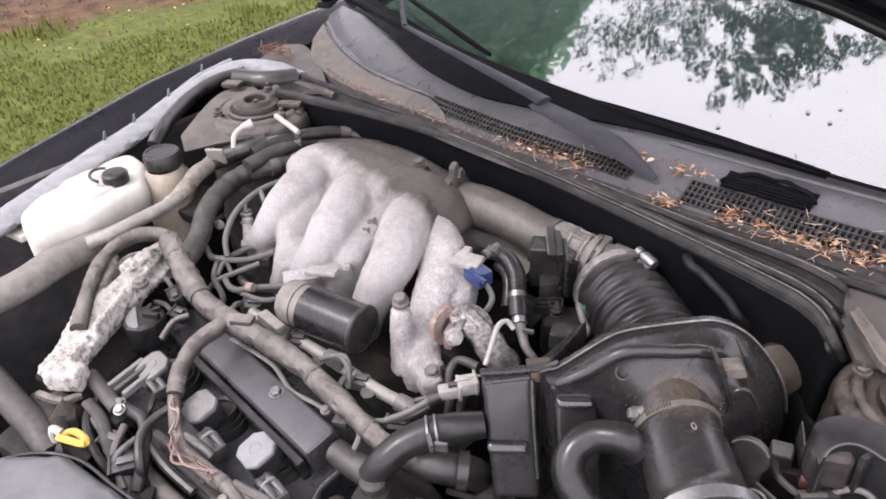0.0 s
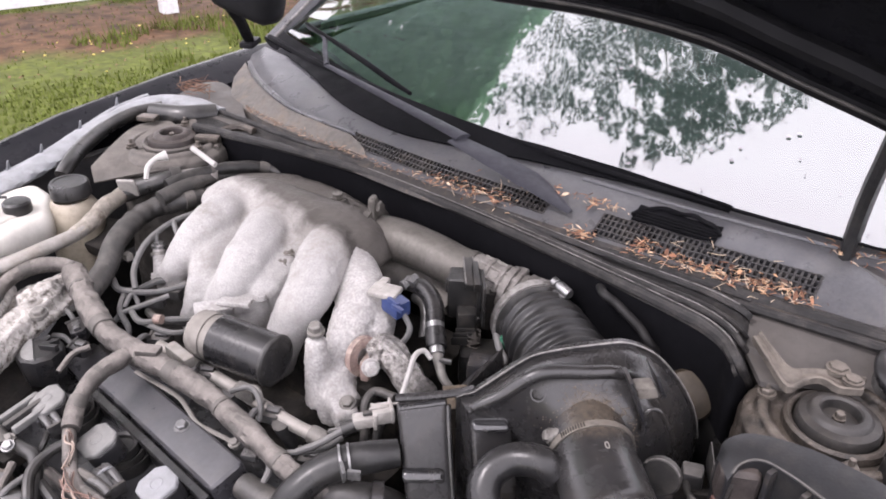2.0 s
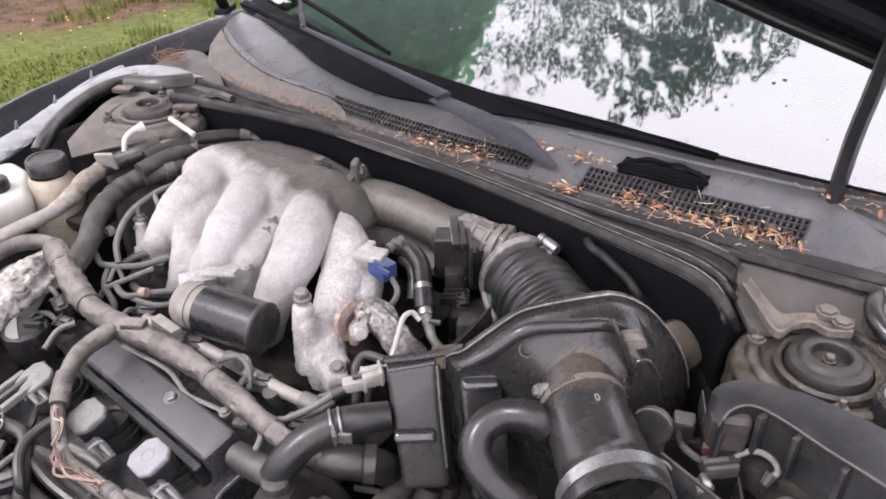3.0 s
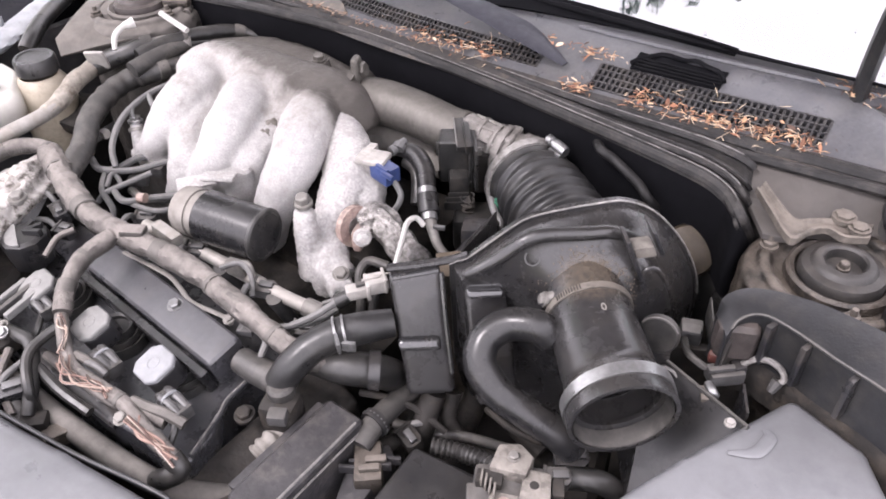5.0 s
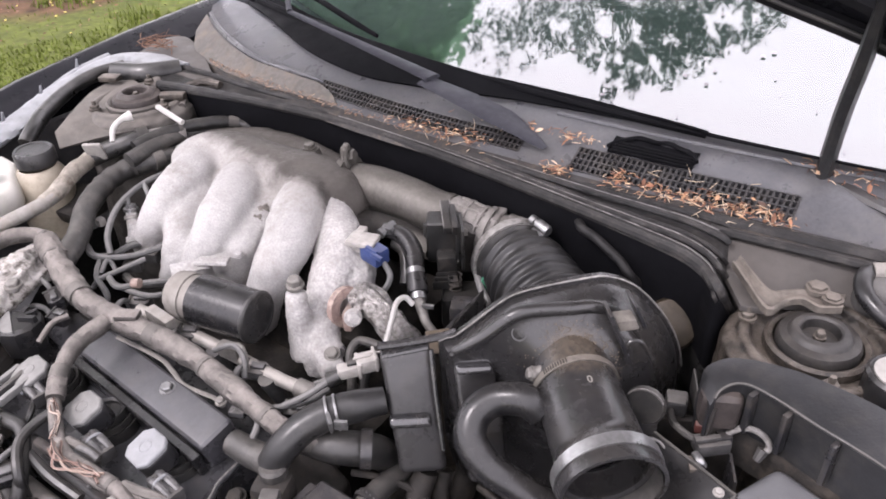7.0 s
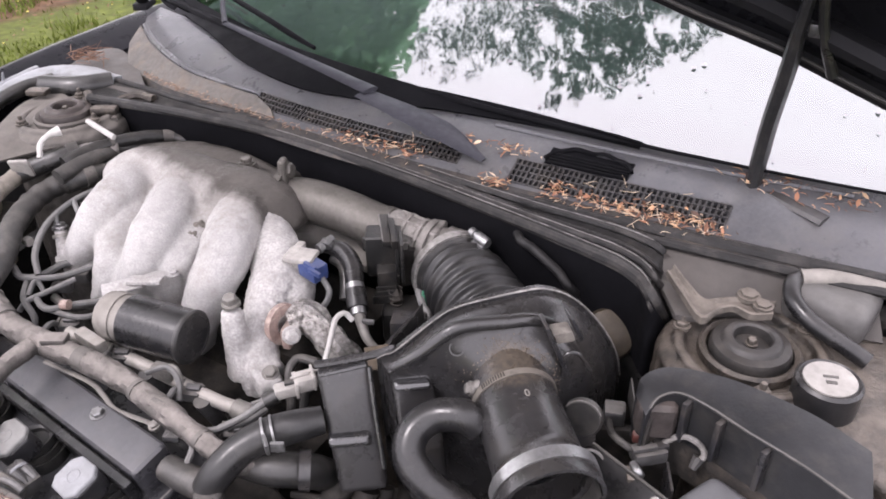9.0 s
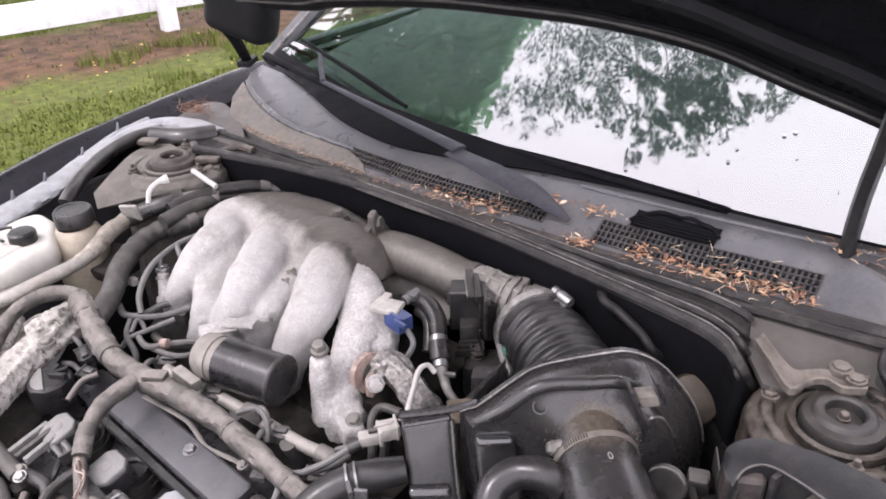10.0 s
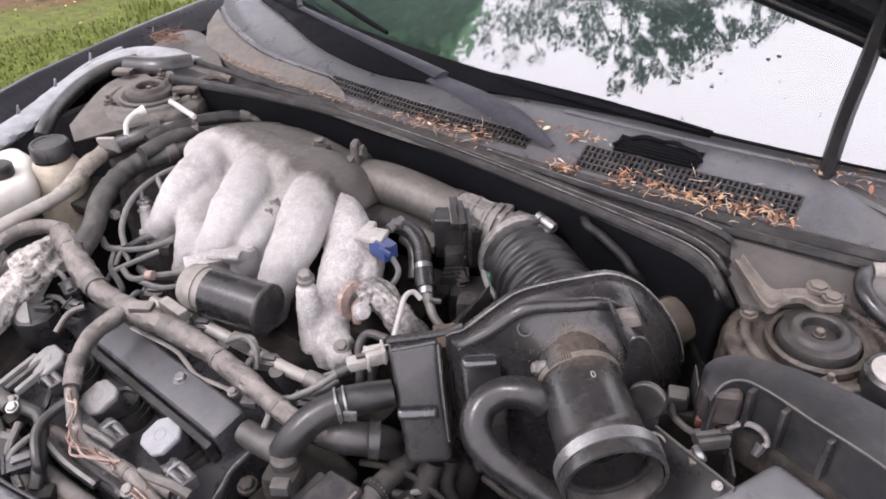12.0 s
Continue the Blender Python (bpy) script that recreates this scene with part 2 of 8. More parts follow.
M_RUST = mat("rusty_flange", (0.33, 0.24, 0.21), 0.75, metal=0.2, grain=120, vary=0.4, bump=0.6, dust=0.3, spots=0.5, spot_col=(0.5, 0.42, 0.36), spot_scale=90)
M_FOIL = mat("crinkled_heat_foil", (0.42, 0.4, 0.38), 0.36, metal=0.75, grain=150, vary=0.7, bump=1.0, spots=0.8, spot_col=(0.07, 0.062, 0.056), spot_scale=130)
M_TANK = mat("white_polyethylene_tank", (0.55, 0.53, 0.485), 0.42, grain=30, vary=0.06, bump=0.03, dust=0.15, dust_col=(0.42, 0.39, 0.33))
M_PS = mat("yellowed_reservoir_plastic", (0.38, 0.335, 0.262), 0.45, grain=40, vary=0.2, bump=0.05, dust=0.3, spots=0.4, spot_col=(0.12, 0.09, 0.06))
M_CAP = mat("black_ribbed_cap", (0.013, 0.013, 0.014), 0.34, grain=100, bump=0.08, dust=0.06, spots=0.15, spot_col=(0.07, 0.06, 0.05), spec=0.4)
M_COILTOP = mat("grey_coil_top", (0.23, 0.235, 0.243), 0.5, grain=120, vary=0.15, bump=0.15, dust=0.1)
M_COILTOP_DARK = mat("dark_coil_top", (0.165, 0.165, 0.16), 0.45, grain=120, vary=0.2, bump=0.15, dust=0.25)
M_CONN = mat("grey_connector", (0.3, 0.285, 0.265), 0.5, grain=100, bump=0.1, dust=0.2)
M_CONN_DARK = mat("dark_grey_connector", (0.055, 0.054, 0.054), 0.38, grain=100, vary=0.4, bump=0.15, dust=0.3, dust_col=(0.2, 0.18, 0.155), spots=0.4, spot_col=(0.025, 0.024, 0.023), spot_scale=60)
M_BLUE = mat("blue_connector", (0.028, 0.045, 0.125), 0.45, grain=100, bump=0.05, dust=0.15)
M_YELLOW = mat("yellow_plastic", (0.56, 0.37, 0.07), 0.4, grain=80, vary=0.12, bump=0.03, dust=0.06)
M_WHITE = mat("white_plastic", (0.42, 0.41, 0.39), 0.5, grain=90, vary=0.15, bump=0.05, dust=0.2)
M_TAN = mat("tan_plated_disc", (0.048, 0.037, 0.025), 0.55, metal=0.1, grain=60, vary=0.6, bump=0.2, spots=0.5, spot_col=(0.02, 0.017, 0.013), spot_scale=40)
M_WIRE = mat("grey_wire", (0.1, 0.1, 0.1), 0.5, grain=120, vary=0.3, bump=0.05, dust=0.3)
M_PIPE = mat("dusty_metal_pipe", (0.3, 0.285, 0.265), 0.45, metal=0.5, grain=80, bump=0.2, dust=0.6, dust_col=(0.34, 0.315, 0.285), spots=0.4, spot_col=(0.16, 0.13, 0.1))
M_TRIM = mat("satin_black_trim", (0.014, 0.0145, 0.016), 0.4, grain=90, vary=0.3, bump=0.15, dust=0.05, dust_col=(0.14, 0.13, 0.12), spots=0.3, spot_col=(0.045, 0.041, 0.036), spec=0.35)
M_GRIME = mat("grimy_black_plastic", (0.011, 0.011, 0.011), 0.34, grain=110, vary=0.5, bump=0.3, dust=0.06, dust_col=(0.14, 0.125, 0.105), spots=0.5, spot_col=(0.04, 0.035, 0.03), spot_scale=45, spec=0.45)
M_RED = mat("faded_red_rubber", (0.11, 0.04, 0.034), 0.6, grain=90, dust=0.3)
M_PIPE_DIRTY = mat("stained_metal_elbow", (0.32, 0.29, 0.25), 0.5, metal=0.4, grain=90, vary=0.4, bump=0.5, dust=0.4, dust_col=(0.3, 0.27, 0.23), spots=0.8, spot_col=(0.1, 0.075, 0.055), spot_scale=40)
M_SHROUD = mat("grey_satin_cover", (0.115, 0.117, 0.123), 0.32, grain=60, vary=0.12, bump=0.03, dust=0.25, dust_col=(0.24, 0.24, 0.24), spec=0.5)
M_DARK = mat("soot_dark_metal", (0.024, 0.022, 0.0205), 0.6, grain=40, vary=0.5, bump=0.5, dust=0.2, dust_col=(0.065, 0.06, 0.054), spots=0.5, spot_col=(0.06, 0.05, 0.04), spec=0.15)
M_INNER = mat("dusty_inner_fender", (0.06, 0.06, 0.063), 0.5, grain=30, vary=0.3, bump=0.1, dust=0.3, dust_col=(0.14, 0.13, 0.12), spots=0.4, spot_col=(0.1, 0.09, 0.08))
M_SIDE = mat("brown_dusted_sheet", (0.06, 0.056, 0.053), 0.5, grain=40, vary=0.25, bump=0.15, dust=0.5, dust_col=(0.105, 0.093, 0.083), spots=0.35, spot_col=(0.04, 0.037, 0.034), spot_scale=18)
M_BAND = mat("dusty_steel_band", (0.36, 0.345, 0.33), 0.4, metal=0.45, grain=140, vary=0.4, bump=0.15, dust=0.25, dust_col=(0.16, 0.145, 0.125), spots=0.6, spot_col=(0.06, 0.055, 0.05), spot_scale=60)
M_THROTTLE = mat("dusty_throttle_casting", (0.27, 0.255, 0.24), 0.45, metal=0.4, grain=180, vary=0.35, bump=0.7, dust=0.4, dust_col=(0.2, 0.182, 0.162), spots=0.6, spot_col=(0.1, 0.09, 0.08), spot_scale=50)
M_HOSE_DIM = mat("black_firewall_hose", (0.012, 0.0117, 0.012), 0.5, grain=60, vary=0.3, bump=0.2, dust=0.25, dust_col=(0.045, 0.042, 0.04), spec=0.2)
M_SIDE_COVER = mat("dusty_grey_cover", (0.085, 0.082, 0.08), 0.5, grain=50, vary=0.3, bump=0.2, dust=0.4, dust_col=(0.15, 0.142, 0.132), spots=0.3, spot_col=(0.05, 0.047, 0.043), spot_scale=22)
M_CAP_DUSTY = mat("dusty_rubber_mount", (0.02, 0.019, 0.0185), 0.45, grain=70, vary=0.4, bump=0.3, dust=0.18, dust_col=(0.11, 0.095, 0.08), spots=0.4, spot_col=(0.05, 0.043, 0.036), spot_scale=35, spec=0.4)
M_PLUG = mat("grey_ribbed_plug", (0.05, 0.05, 0.052), 0.26, grain=100, vary=0.45, bump=0.1, dust=0.2, spots=0.5, spot_col=(0.02, 0.02, 0.02), spec=0.6)
M_FENCE = mat("white_painted_board", (0.7, 0.7, 0.7), 0.5, grain=30, vary=0.05, bump=0.05)


def litter_mat(name, colours):
    """Dry plant pieces whose colour changes from piece to piece."""
    m = mat(name, colours[0], 0.75, grain=200, vary=0.4, bump=0.0)
    n, l = m.node_tree.nodes, m.node_tree.links
    geo, ramp = n.new("ShaderNodeNewGeometry"), n.new("ShaderNodeValToRGB")
    ramp.color_ramp.interpolation = "CONSTANT"
    while len(ramp.color_ramp.elements) < len(colours):
        ramp.color_ramp.elements.new(0.5)
    for i, c in enumerate(colours):
        ramp.color_ramp.elements[i].position, ramp.color_ramp.elements[i].color = i / len(colours), (*c, 1)
    l.new(geo.outputs["Random Per Island"], ramp.inputs[0])
    l.new(ramp.outputs[0], n["Principled BSDF"].inputs["Base Color"])
    return m


M_NEEDLE = litter_mat("dry_pine_needle", [(0.24, 0.115, 0.07), (0.4, 0.235, 0.135), (0.14, 0.07, 0.045), (0.48, 0.32, 0.2), (0.32, 0.165, 0.1), (0.08, 0.05, 0.038), (0.55, 0.42, 0.3)])
M_COPPER = litter_mat("bare_wire", [(0.18, 0.115, 0.095), (0.25, 0.19, 0.155), (0.07, 0.048, 0.04), (0.21, 0.14, 0.115), (0.1, 0.065, 0.055), (0.34, 0.28, 0.24), (0.05, 0.043, 0.04)])
M_LEAF_DRY = litter_mat("dry_brown_leaf", [(0.11, 0.06, 0.04), (0.16, 0.085, 0.055), (0.07, 0.038, 0.025), (0.2, 0.12, 0.08)])
M_LEAF_PALE = litter_mat("bleached_needle", [(0.3, 0.19, 0.125), (0.22, 0.14, 0.1), (0.4, 0.29, 0.21), (0.15, 0.09, 0.065), (0.2, 0.15, 0.12)])
M_FLOWER = mat("pale_yellow_petal", (0.55, 0.46, 0.13), 0.7, grain=80, vary=0.2, bump=0.0)
M_SPECK = mat("dried_water_spot", (0.3, 0.3, 0.31), 0.7, grain=300, vary=0.3, bump=0.0)
M_STRAW = mat("pale_dry_straw", (0.48, 0.38, 0.28), 0.75, grain=200, vary=0.4, bump=0.0)
M_GREEN = mat("green_gasket", (0.04, 0.16, 0.1), 0.5, grain=80)
M_FRIT_SHADE = mat("black_border_and_shade", (0.006, 0.006, 0.007), 0.5, grain=80, vary=0.2, bump=0.0, spec=0.03)
M_DASH = mat("grey_dashboard", (0.13, 0.135, 0.13), 0.7, grain=60, bump=0.1)


def leaf_mat(name, face, back):
    m = mat(name, face, 0.55, grain=3, vary=0.4, bump=0.0)
    n, l = m.node_tree.nodes, m.node_tree.links
    glow, mix = n.new("ShaderNodeBsdfTranslucent"), n.new("ShaderNodeMixShader")
    glow.inputs[0].default_value = (*back, 1)
    l.new(n["Principled BSDF"].outputs[0], mix.inputs[1])
    l.new(glow.outputs[0], mix.inputs[2])
    l.new(mix.outputs[0], n["Material Output"].inputs[0])
    return m


M_LEAF = leaf_mat("dark_green_leaf", (0.03, 0.045, 0.042), (0.045, 0.08, 0.07))
M_LEAF_LIGHT = leaf_mat("fresh_green_leaf", (0.12, 0.2, 0.11), (0.26, 0.5, 0.29))
M_BARK = mat("brown_bark", (0.14, 0.1, 0.075), 0.9, grain=15, vary=0.4, bump=0.8)
M_GRASS = mat("green_grass_blade", (0.1, 0.127, 0.018), 0.7, grain=9, vary=0.4, bump=0.0)


def glass_mat():
    m = bpy.data.materials.new("tinted_windshield_glass")
    m.use_nodes = True
    n, l = m.node_tree.nodes, m.node_tree.links
    n.remove(n["Principled BSDF"])
    t, g, f, x = (n.new("ShaderNode" + k) for k in ("BsdfTransparent", "BsdfGlossy", "Fresnel", "MixShader"))
    t.inputs[0].default_value = (0.5, 0.7, 0.65, 1)
    g.inputs["Roughness"].default_value = 0.025
    f.inputs[0].default_value = 3.3
    l.new(f.outputs[0], x.inputs[0])
    l.new(t.outputs[0], x.inputs[1])
    l.new(g.outputs[0], x.inputs[2])
    l.new(x.outputs[0], n["Material Output"].inputs[0])
    return m


M_GLASS = glass_mat()


def ground_mat():
    """Lawn with a bare strip of soil along the fence, and a gravel drive under the car."""
    m = mat("lawn_and_soil", (0.08, 0.095, 0.016), 0.9, grain=14, vary=0.5, bump=0.2)
    n, l = m.node_tree.nodes, m.node_tree.links
    b = n["Principled BSDF"]
    old = b.inputs["Base Color"].links[0].from_socket
    geo, sep, nz = n.new("ShaderNodeNewGeometry"), n.new("ShaderNodeSeparateXYZ"), n.new("ShaderNodeTexNoise")
    nz.inputs["Scale"].default_value, nz.inputs["Detail"].default_value = 2.2, 8
    l.new(geo.outputs["Position"], sep.inputs[0])
    l.new(geo.outputs["Position"], nz.inputs["Vector"])
    edge = n.new("ShaderNodeMath")
    edge.operation = "MULTIPLY_ADD"
    l.new(nz.outputs[0], edge.inputs[0])
    edge.inputs[1].default_value = 0.9
    l.new(sep.outputs[0], edge.inputs[2])
    slope = n.new("ShaderNodeMath")
    slope.operation = "MULTIPLY_ADD"
    l.new(sep.outputs[1], slope.inputs[0])
    slope.inputs[1].default_value = -0.25
    l.new(edge.outputs[0], slope.inputs[2])
    r = n.new("ShaderNodeValToRGB")
    r.color_ramp.elements[0].position, r.color_ramp.elements[1].position = 0.06, 0.14
    r.color_ramp.elements[0].color, r.color_ramp.elements[1].color = (0, 0, 0, 1), (1, 1, 1, 1)
    for p, v in ((0.56, 1), (0.64, 0)):
        e = r.color_ramp.elements.new(p)
        e.color = (v, v, v, 1)
    mr = n.new("ShaderNodeMapRange")
    mr.inputs[1].default_value, mr.inputs[2].default_value = -6.1, -3.2
    l.new(slope.outputs[0], mr.inputs[0])
    l.new(mr.outputs[0], r.inputs[0])
    soil = n.new("ShaderNodeTexNoise")
    soil.inputs["Scale"].default_value, soil.inputs["Detail"].default_value = 7, 12
    l.new(geo.outputs["Position"], soil.inputs["Vector"])
    sr = n.new("ShaderNodeValToRGB")
    sr.color_ramp.elements[0].color, sr.color_ramp.elements[1].color = (0.03, 0.0155, 0.0075, 1), (0.132, 0.073, 0.04, 1)
    sr.color_ramp.elements[0].position, sr.color_ramp.elements[1].position = 0.3, 0.7
    l.new(soil.outputs[0], sr.inputs[0])
    x = n.new("ShaderNodeMix")
    x.data_type = "RGBA"
    l.new(r.outputs[0], x.inputs[0])
    l.new(old, x.inputs[6])
    l.new(sr.outputs[0], x.inputs[7])
    l.new(x.outputs[2], b.inputs["Base Color"])
    return m


M_GROUND = ground_mat()


# ---- building helpers ----
ORIGIN = {}


def thing(name, at, label, category, group=""):
    ob = new(name)
    ob.location, ob.empty_display_size = at, 0.02
    ORIGIN[ob.name] = Vector(at)
    return tagged(ob, label, category, group)


def finish(name, bm, material, origin, smooth=35):
    bmesh.ops.recalc_face_normals(bm, faces=bm.faces)
    bmesh.ops.translate(bm, verts=bm.verts, vec=-Vector(origin))
    me = bpy.data.meshes.new(name)
    bm.to_mesh(me)
    bm.free()
    me.materials.append(material)
    me.shade_smooth()
    if smooth:
        me.set_sharp_from_angle(angle=radians(smooth))
    return new(name, me)


def part(name, bm, material, parent, label="", smooth=35):
    """One mesh, given in world coordinates, under a thing or under a part."""
    o = ORIGIN[parent.name]
    ob = finish(name, bm, material, o, smooth)
    ob.parent = parent
    ORIGIN[ob.name] = o
    if label:
        ob["label"] = label
    return ob


def single(name, bm, material, label, category, group="", kind="", smooth=35):
    """A thing that is one mesh."""
    lo = Vector([min(v.co[i] for v in bm.verts) for i in range(3)])
    hi = Vector([max(v.co[i] for v in bm.verts) for i in range(3)])
    o = Vector(((lo.x + hi.x) / 2, (lo.y + hi.y) / 2, lo.z))
    ob = finish(name, bm, material, o, smooth)
    ob.location = o
    ORIGIN[ob.name] = o
    return tagged(ob, label, category, group, kind)


def box(c, size, rz=0.0, bevel=0.004, seg=2, rx=0.0, ry=0.0, taper=1.0):
    """A bevelled block about the centre c; taper narrows its top."""
    bm = bmesh.new()
    bmesh.ops.create_cube(bm, size=1)
    for v in bm.verts:
        k = taper if v.co.z > 0 else 1.0
        v.co = Vector((v.co.x * size[0] * k, v.co.y * size[1] * k, v.co.z * size[2]))
    if bevel:
        bmesh.ops.bevel(bm, geom=bm.edges[:], offset=min(bevel, min(size) * 0.45), segments=seg, affect="EDGES", profile=0.6)
    bm.transform(Matrix.Translation(c) @ pose(0, 0, 0, rx, ry, rz))
    return bm


def join(*bms):
    out = bmesh.new()
    for b in bms:
        me = bpy.data.meshes.new("tmp")
        b.to_mesh(me)
        b.free()
        out.from_mesh(me)
        bpy.data.meshes.remove(me)
    return out


def spline(pts, steps=6):
    """Catmull-Rom points through the given ones."""
    p = [Vector(v) for v in pts]
    p = [2 * p[0] - p[1]] + p + [2 * p[-1] - p[-2]]
    out = []
    for i in range(1, len(p) - 2):
        a, b, c, d = p[i - 1:i + 3]
        for k in range(steps):
            t = k / steps
            out.append(0.5 * ((2 * b) + (c - a) * t + (2 * a - 5 * b + 4 * c - d) * t * t + (3 * b - a - 3 * c + d) * t ** 3))
    out.append(p[-2])
    return out


def tube(pts, r, seg=14, steps=6, ripple=None, caps=True, flat=1.0, straight=False, wobble=0.0):
    """A round hose along a smooth line. r: a radius, or one for each point; ripple(s): a factor along its length in metres."""
    line = [Vector(p) for p in pts] if straight else spline(pts, steps)
    n = len(line)
    rad = [r] * n if isinstance(r, (int, float)) else [float(v) for v in np.interp(np.linspace(0, len(r) - 1, n), range(len(r)), r)]
    bm, rings, s = bmesh.new(), [], 0.0
    t0 = (line[1] - line[0]).normalized()
    up = Vector((0, 0, 1)) if abs(t0.z) < 0.9 else Vector((1, 0, 0))
    side = t0.cross(up).normalized()
    for i, c in enumerate(line):
        t = (line[min(i + 1, n - 1)] - line[max(i - 1, 0)]).normalized()
        side = (side - side.dot(t) * t).normalized()
        top = side.cross(t)
        if i:
            s += (c - line[i - 1]).length
        k = rad[i] * (ripple(s) if ripple else 1.0)
        ring = []
        for j in range(seg):
            a = 2 * math.pi * j / seg
            w = 1 + wobble * noise.noise((c.x * 60 + 3 * math.cos(a), c.y * 60 + 3 * math.sin(a), c.z * 60)) if wobble else 1
            ring.append(bm.verts.new(c + k * w * (math.cos(a) * side + flat * math.sin(a) * top)))
        rings.append(ring)
    for a, b in zip(rings, rings[1:]):
        for j in range(seg):
            bm.faces.new((a[j], a[(j + 1) % seg], b[(j + 1) % seg], b[j]))
    if caps:
        bm.faces.new(rings[0])
        bm.faces.new(rings[-1][::-1])
    return bm


def lathe(profile, m, seg=32, closed=False):
    """A body turned about its own z: profile rows of (radius, height), set by the pose m."""
    bm, rings = bmesh.new(), []
    for r, z in profile:
        if r < 1e-5:
            rings.append([bm.verts.new((0, 0, z))])
        else:
            rings.append([bm.verts.new((r * math.cos(2 * math.pi * j / seg), r * math.sin(2 * math.pi * j / seg), z)) for j in range(seg)])
    pairs = list(zip(rings, rings[1:])) + ([(rings[-1], rings[0])] if closed else [])
    for a, b in pairs:
        for j in range(seg):
            k = (j + 1) % seg
            q = [a[j], a[k], b[k], b[j]] if len(a) > 1 and len(b) > 1 else ([a[0], b[k], b[j]] if len(a) == 1 else [a[j], a[k], b[0]])
            bm.faces.new(q)
    bm.transform(m)
    return bm


def along(a, b):
    """A pose at a whose z points to b."""
    a, b = Vector(a), Vector(b)
    return Matrix.Translation(a) @ (b - a).to_track_quat("Z", "Y").to_matrix().to_4x4()


def prism(outline, lo, hi, bevel=0.0, m=None, seg=2):
    """An outline in x and y, raised from lo to hi."""
    bm = bmesh.new()
    f = bm.faces.new([bm.verts.new((x, y, lo)) for x, y in outline])
    g = bmesh.ops.extrude_face_region(bm, geom=[f])["geom"]
    bmesh.ops.translate(bm, verts=[v for v in g if isinstance(v, bmesh.types.BMVert)], vec=(0, 0, hi - lo))
    if bevel:
        bmesh.ops.recalc_face_normals(bm, faces=bm.faces)
        bmesh.ops.bevel(bm, geom=bm.edges[:], offset=bevel, segments=seg, affect="EDGES", profile=0.6)
    if m is not None:
        bm.transform(m)
    return bm


def sheet(rows, thick=0.0):
    """A surface through rows of points, with a thickness downward."""
    bm = bmesh.new()
    v = [[bm.verts.new(p) for p in row] for row in rows]
    for a, b in zip(v, v[1:]):
        for j in range(len(a) - 1):
            bm.faces.new((a[j], a[j + 1], b[j + 1], b[j]))
    if thick:
        bmesh.ops.recalc_face_normals(bm, faces=bm.faces)
        bmesh.ops.solidify(bm, geom=bm.faces[:], thickness=thick)
    return bm


def band(pts, f, r, w, steps=6, seg=20):
    """A ring round a hose, at the share f of its line."""
    line = spline(pts, steps)
    i = min(max(1, int(f * (len(line) - 1))), len(line) - 2)
    return lathe([(r * 0.9, -w), (r, -w * 0.9), (r, w * 0.9), (r * 0.9, w)], along(line[i], line[i + 1]), seg, True)


def bolt_head(at, r, axis=(0, 0, 1), h=None, washer=True):
    """A hexagonal bolt head with its washer."""
    a = Vector(at)
    m = along(a, a + Vector(axis))
    h = h or r * 0.9
    bm = lathe([(0, h * 1.02), (r * 0.8, h * 1.02), (r, h * 0.85), (r, 0), (0, 0)], m, 6)
    if washer:
        bm = join(bm, lathe([(r * 1.3, -r * 0.3), (r * 1.3, r * 0.2), (0, r * 0.2)], m, 20), lathe([(0, -r), (r * 0.6, -r), (r * 0.6, 0)], m, 10))
    return bm


# ---- ground, fence, trees ----
def grid_plane(x0, x1, y0, y1, z, nx, ny, rise=0.0):
    rows = [[(x0 + (x1 - x0) * i / nx, y0 + (y1 - y0) * j / ny, z + rise * noise.noise((i * 0.7, j * 0.7, 3))) for i in range(nx + 1)] for j in range(ny + 1)]
    return sheet(rows)


single("ground", grid_plane(-150, 150, -150, 150, 0, 60, 60), M_GROUND, "green lawn with a strip of bare brown soil", "ground", kind="structure")


def blades(count, x0, x1, y0, y1, h, seed, keep=None):
    rng = random.Random(seed)
    bm = bmesh.new()
    for _ in range(count):
        x, y = rng.uniform(x0, x1), rng.uniform(y0, y1)
        if keep and not keep(x, y, rng):
            continue
        a, k = rng.uniform(0, 6.28), h * rng.uniform(0.4, 1.3)
        w, lean = 0.005 * rng.uniform(0.7, 1.4), rng.uniform(0.1, 0.7) * k
        dx, dy = math.cos(a), math.sin(a)
        p = [(x - dy * w, y + dx * w, 0), (x + dy * w, y - dx * w, 0), (x + dx * lean + dy * w * 0.3, y + dy * lean - dx * w * 0.3, k)]
        bm.faces.new([bm.verts.new(v) for v in p])
    return bm


def on_lawn(x, y, rng):
    e = x - 0.25 * y + 0.9 * (noise.noise((x * 2.2, y * 2.2, 0)) * 0.5 + 0.5)
    border = min(x + 8.1, -1.0 - x, y + 1.6, 6.0 - y)
    if rng.random() > border / 0.9:
        return False
    return e > -3.75 or e < -5.9 or rng.random() < 0.05


single("grass", blades(150000, -8.1, -1.0, -1.6, 6.0, 0.024, 4, on_lawn), M_GRASS, "short green lawn grass beside the car", "grass", kind="stuff", smooth=0)
single("weeds", blades(3500, -4.6, -3.6, 0.6, 3.4, 0.08, 9, lambda x, y, r: noise.noise((x * 1.6, y * 1.6, 5)) > 0.1), M_GRASS, "taller weeds along the edge of the bare soil", "weeds", kind="stuff", smooth=0)

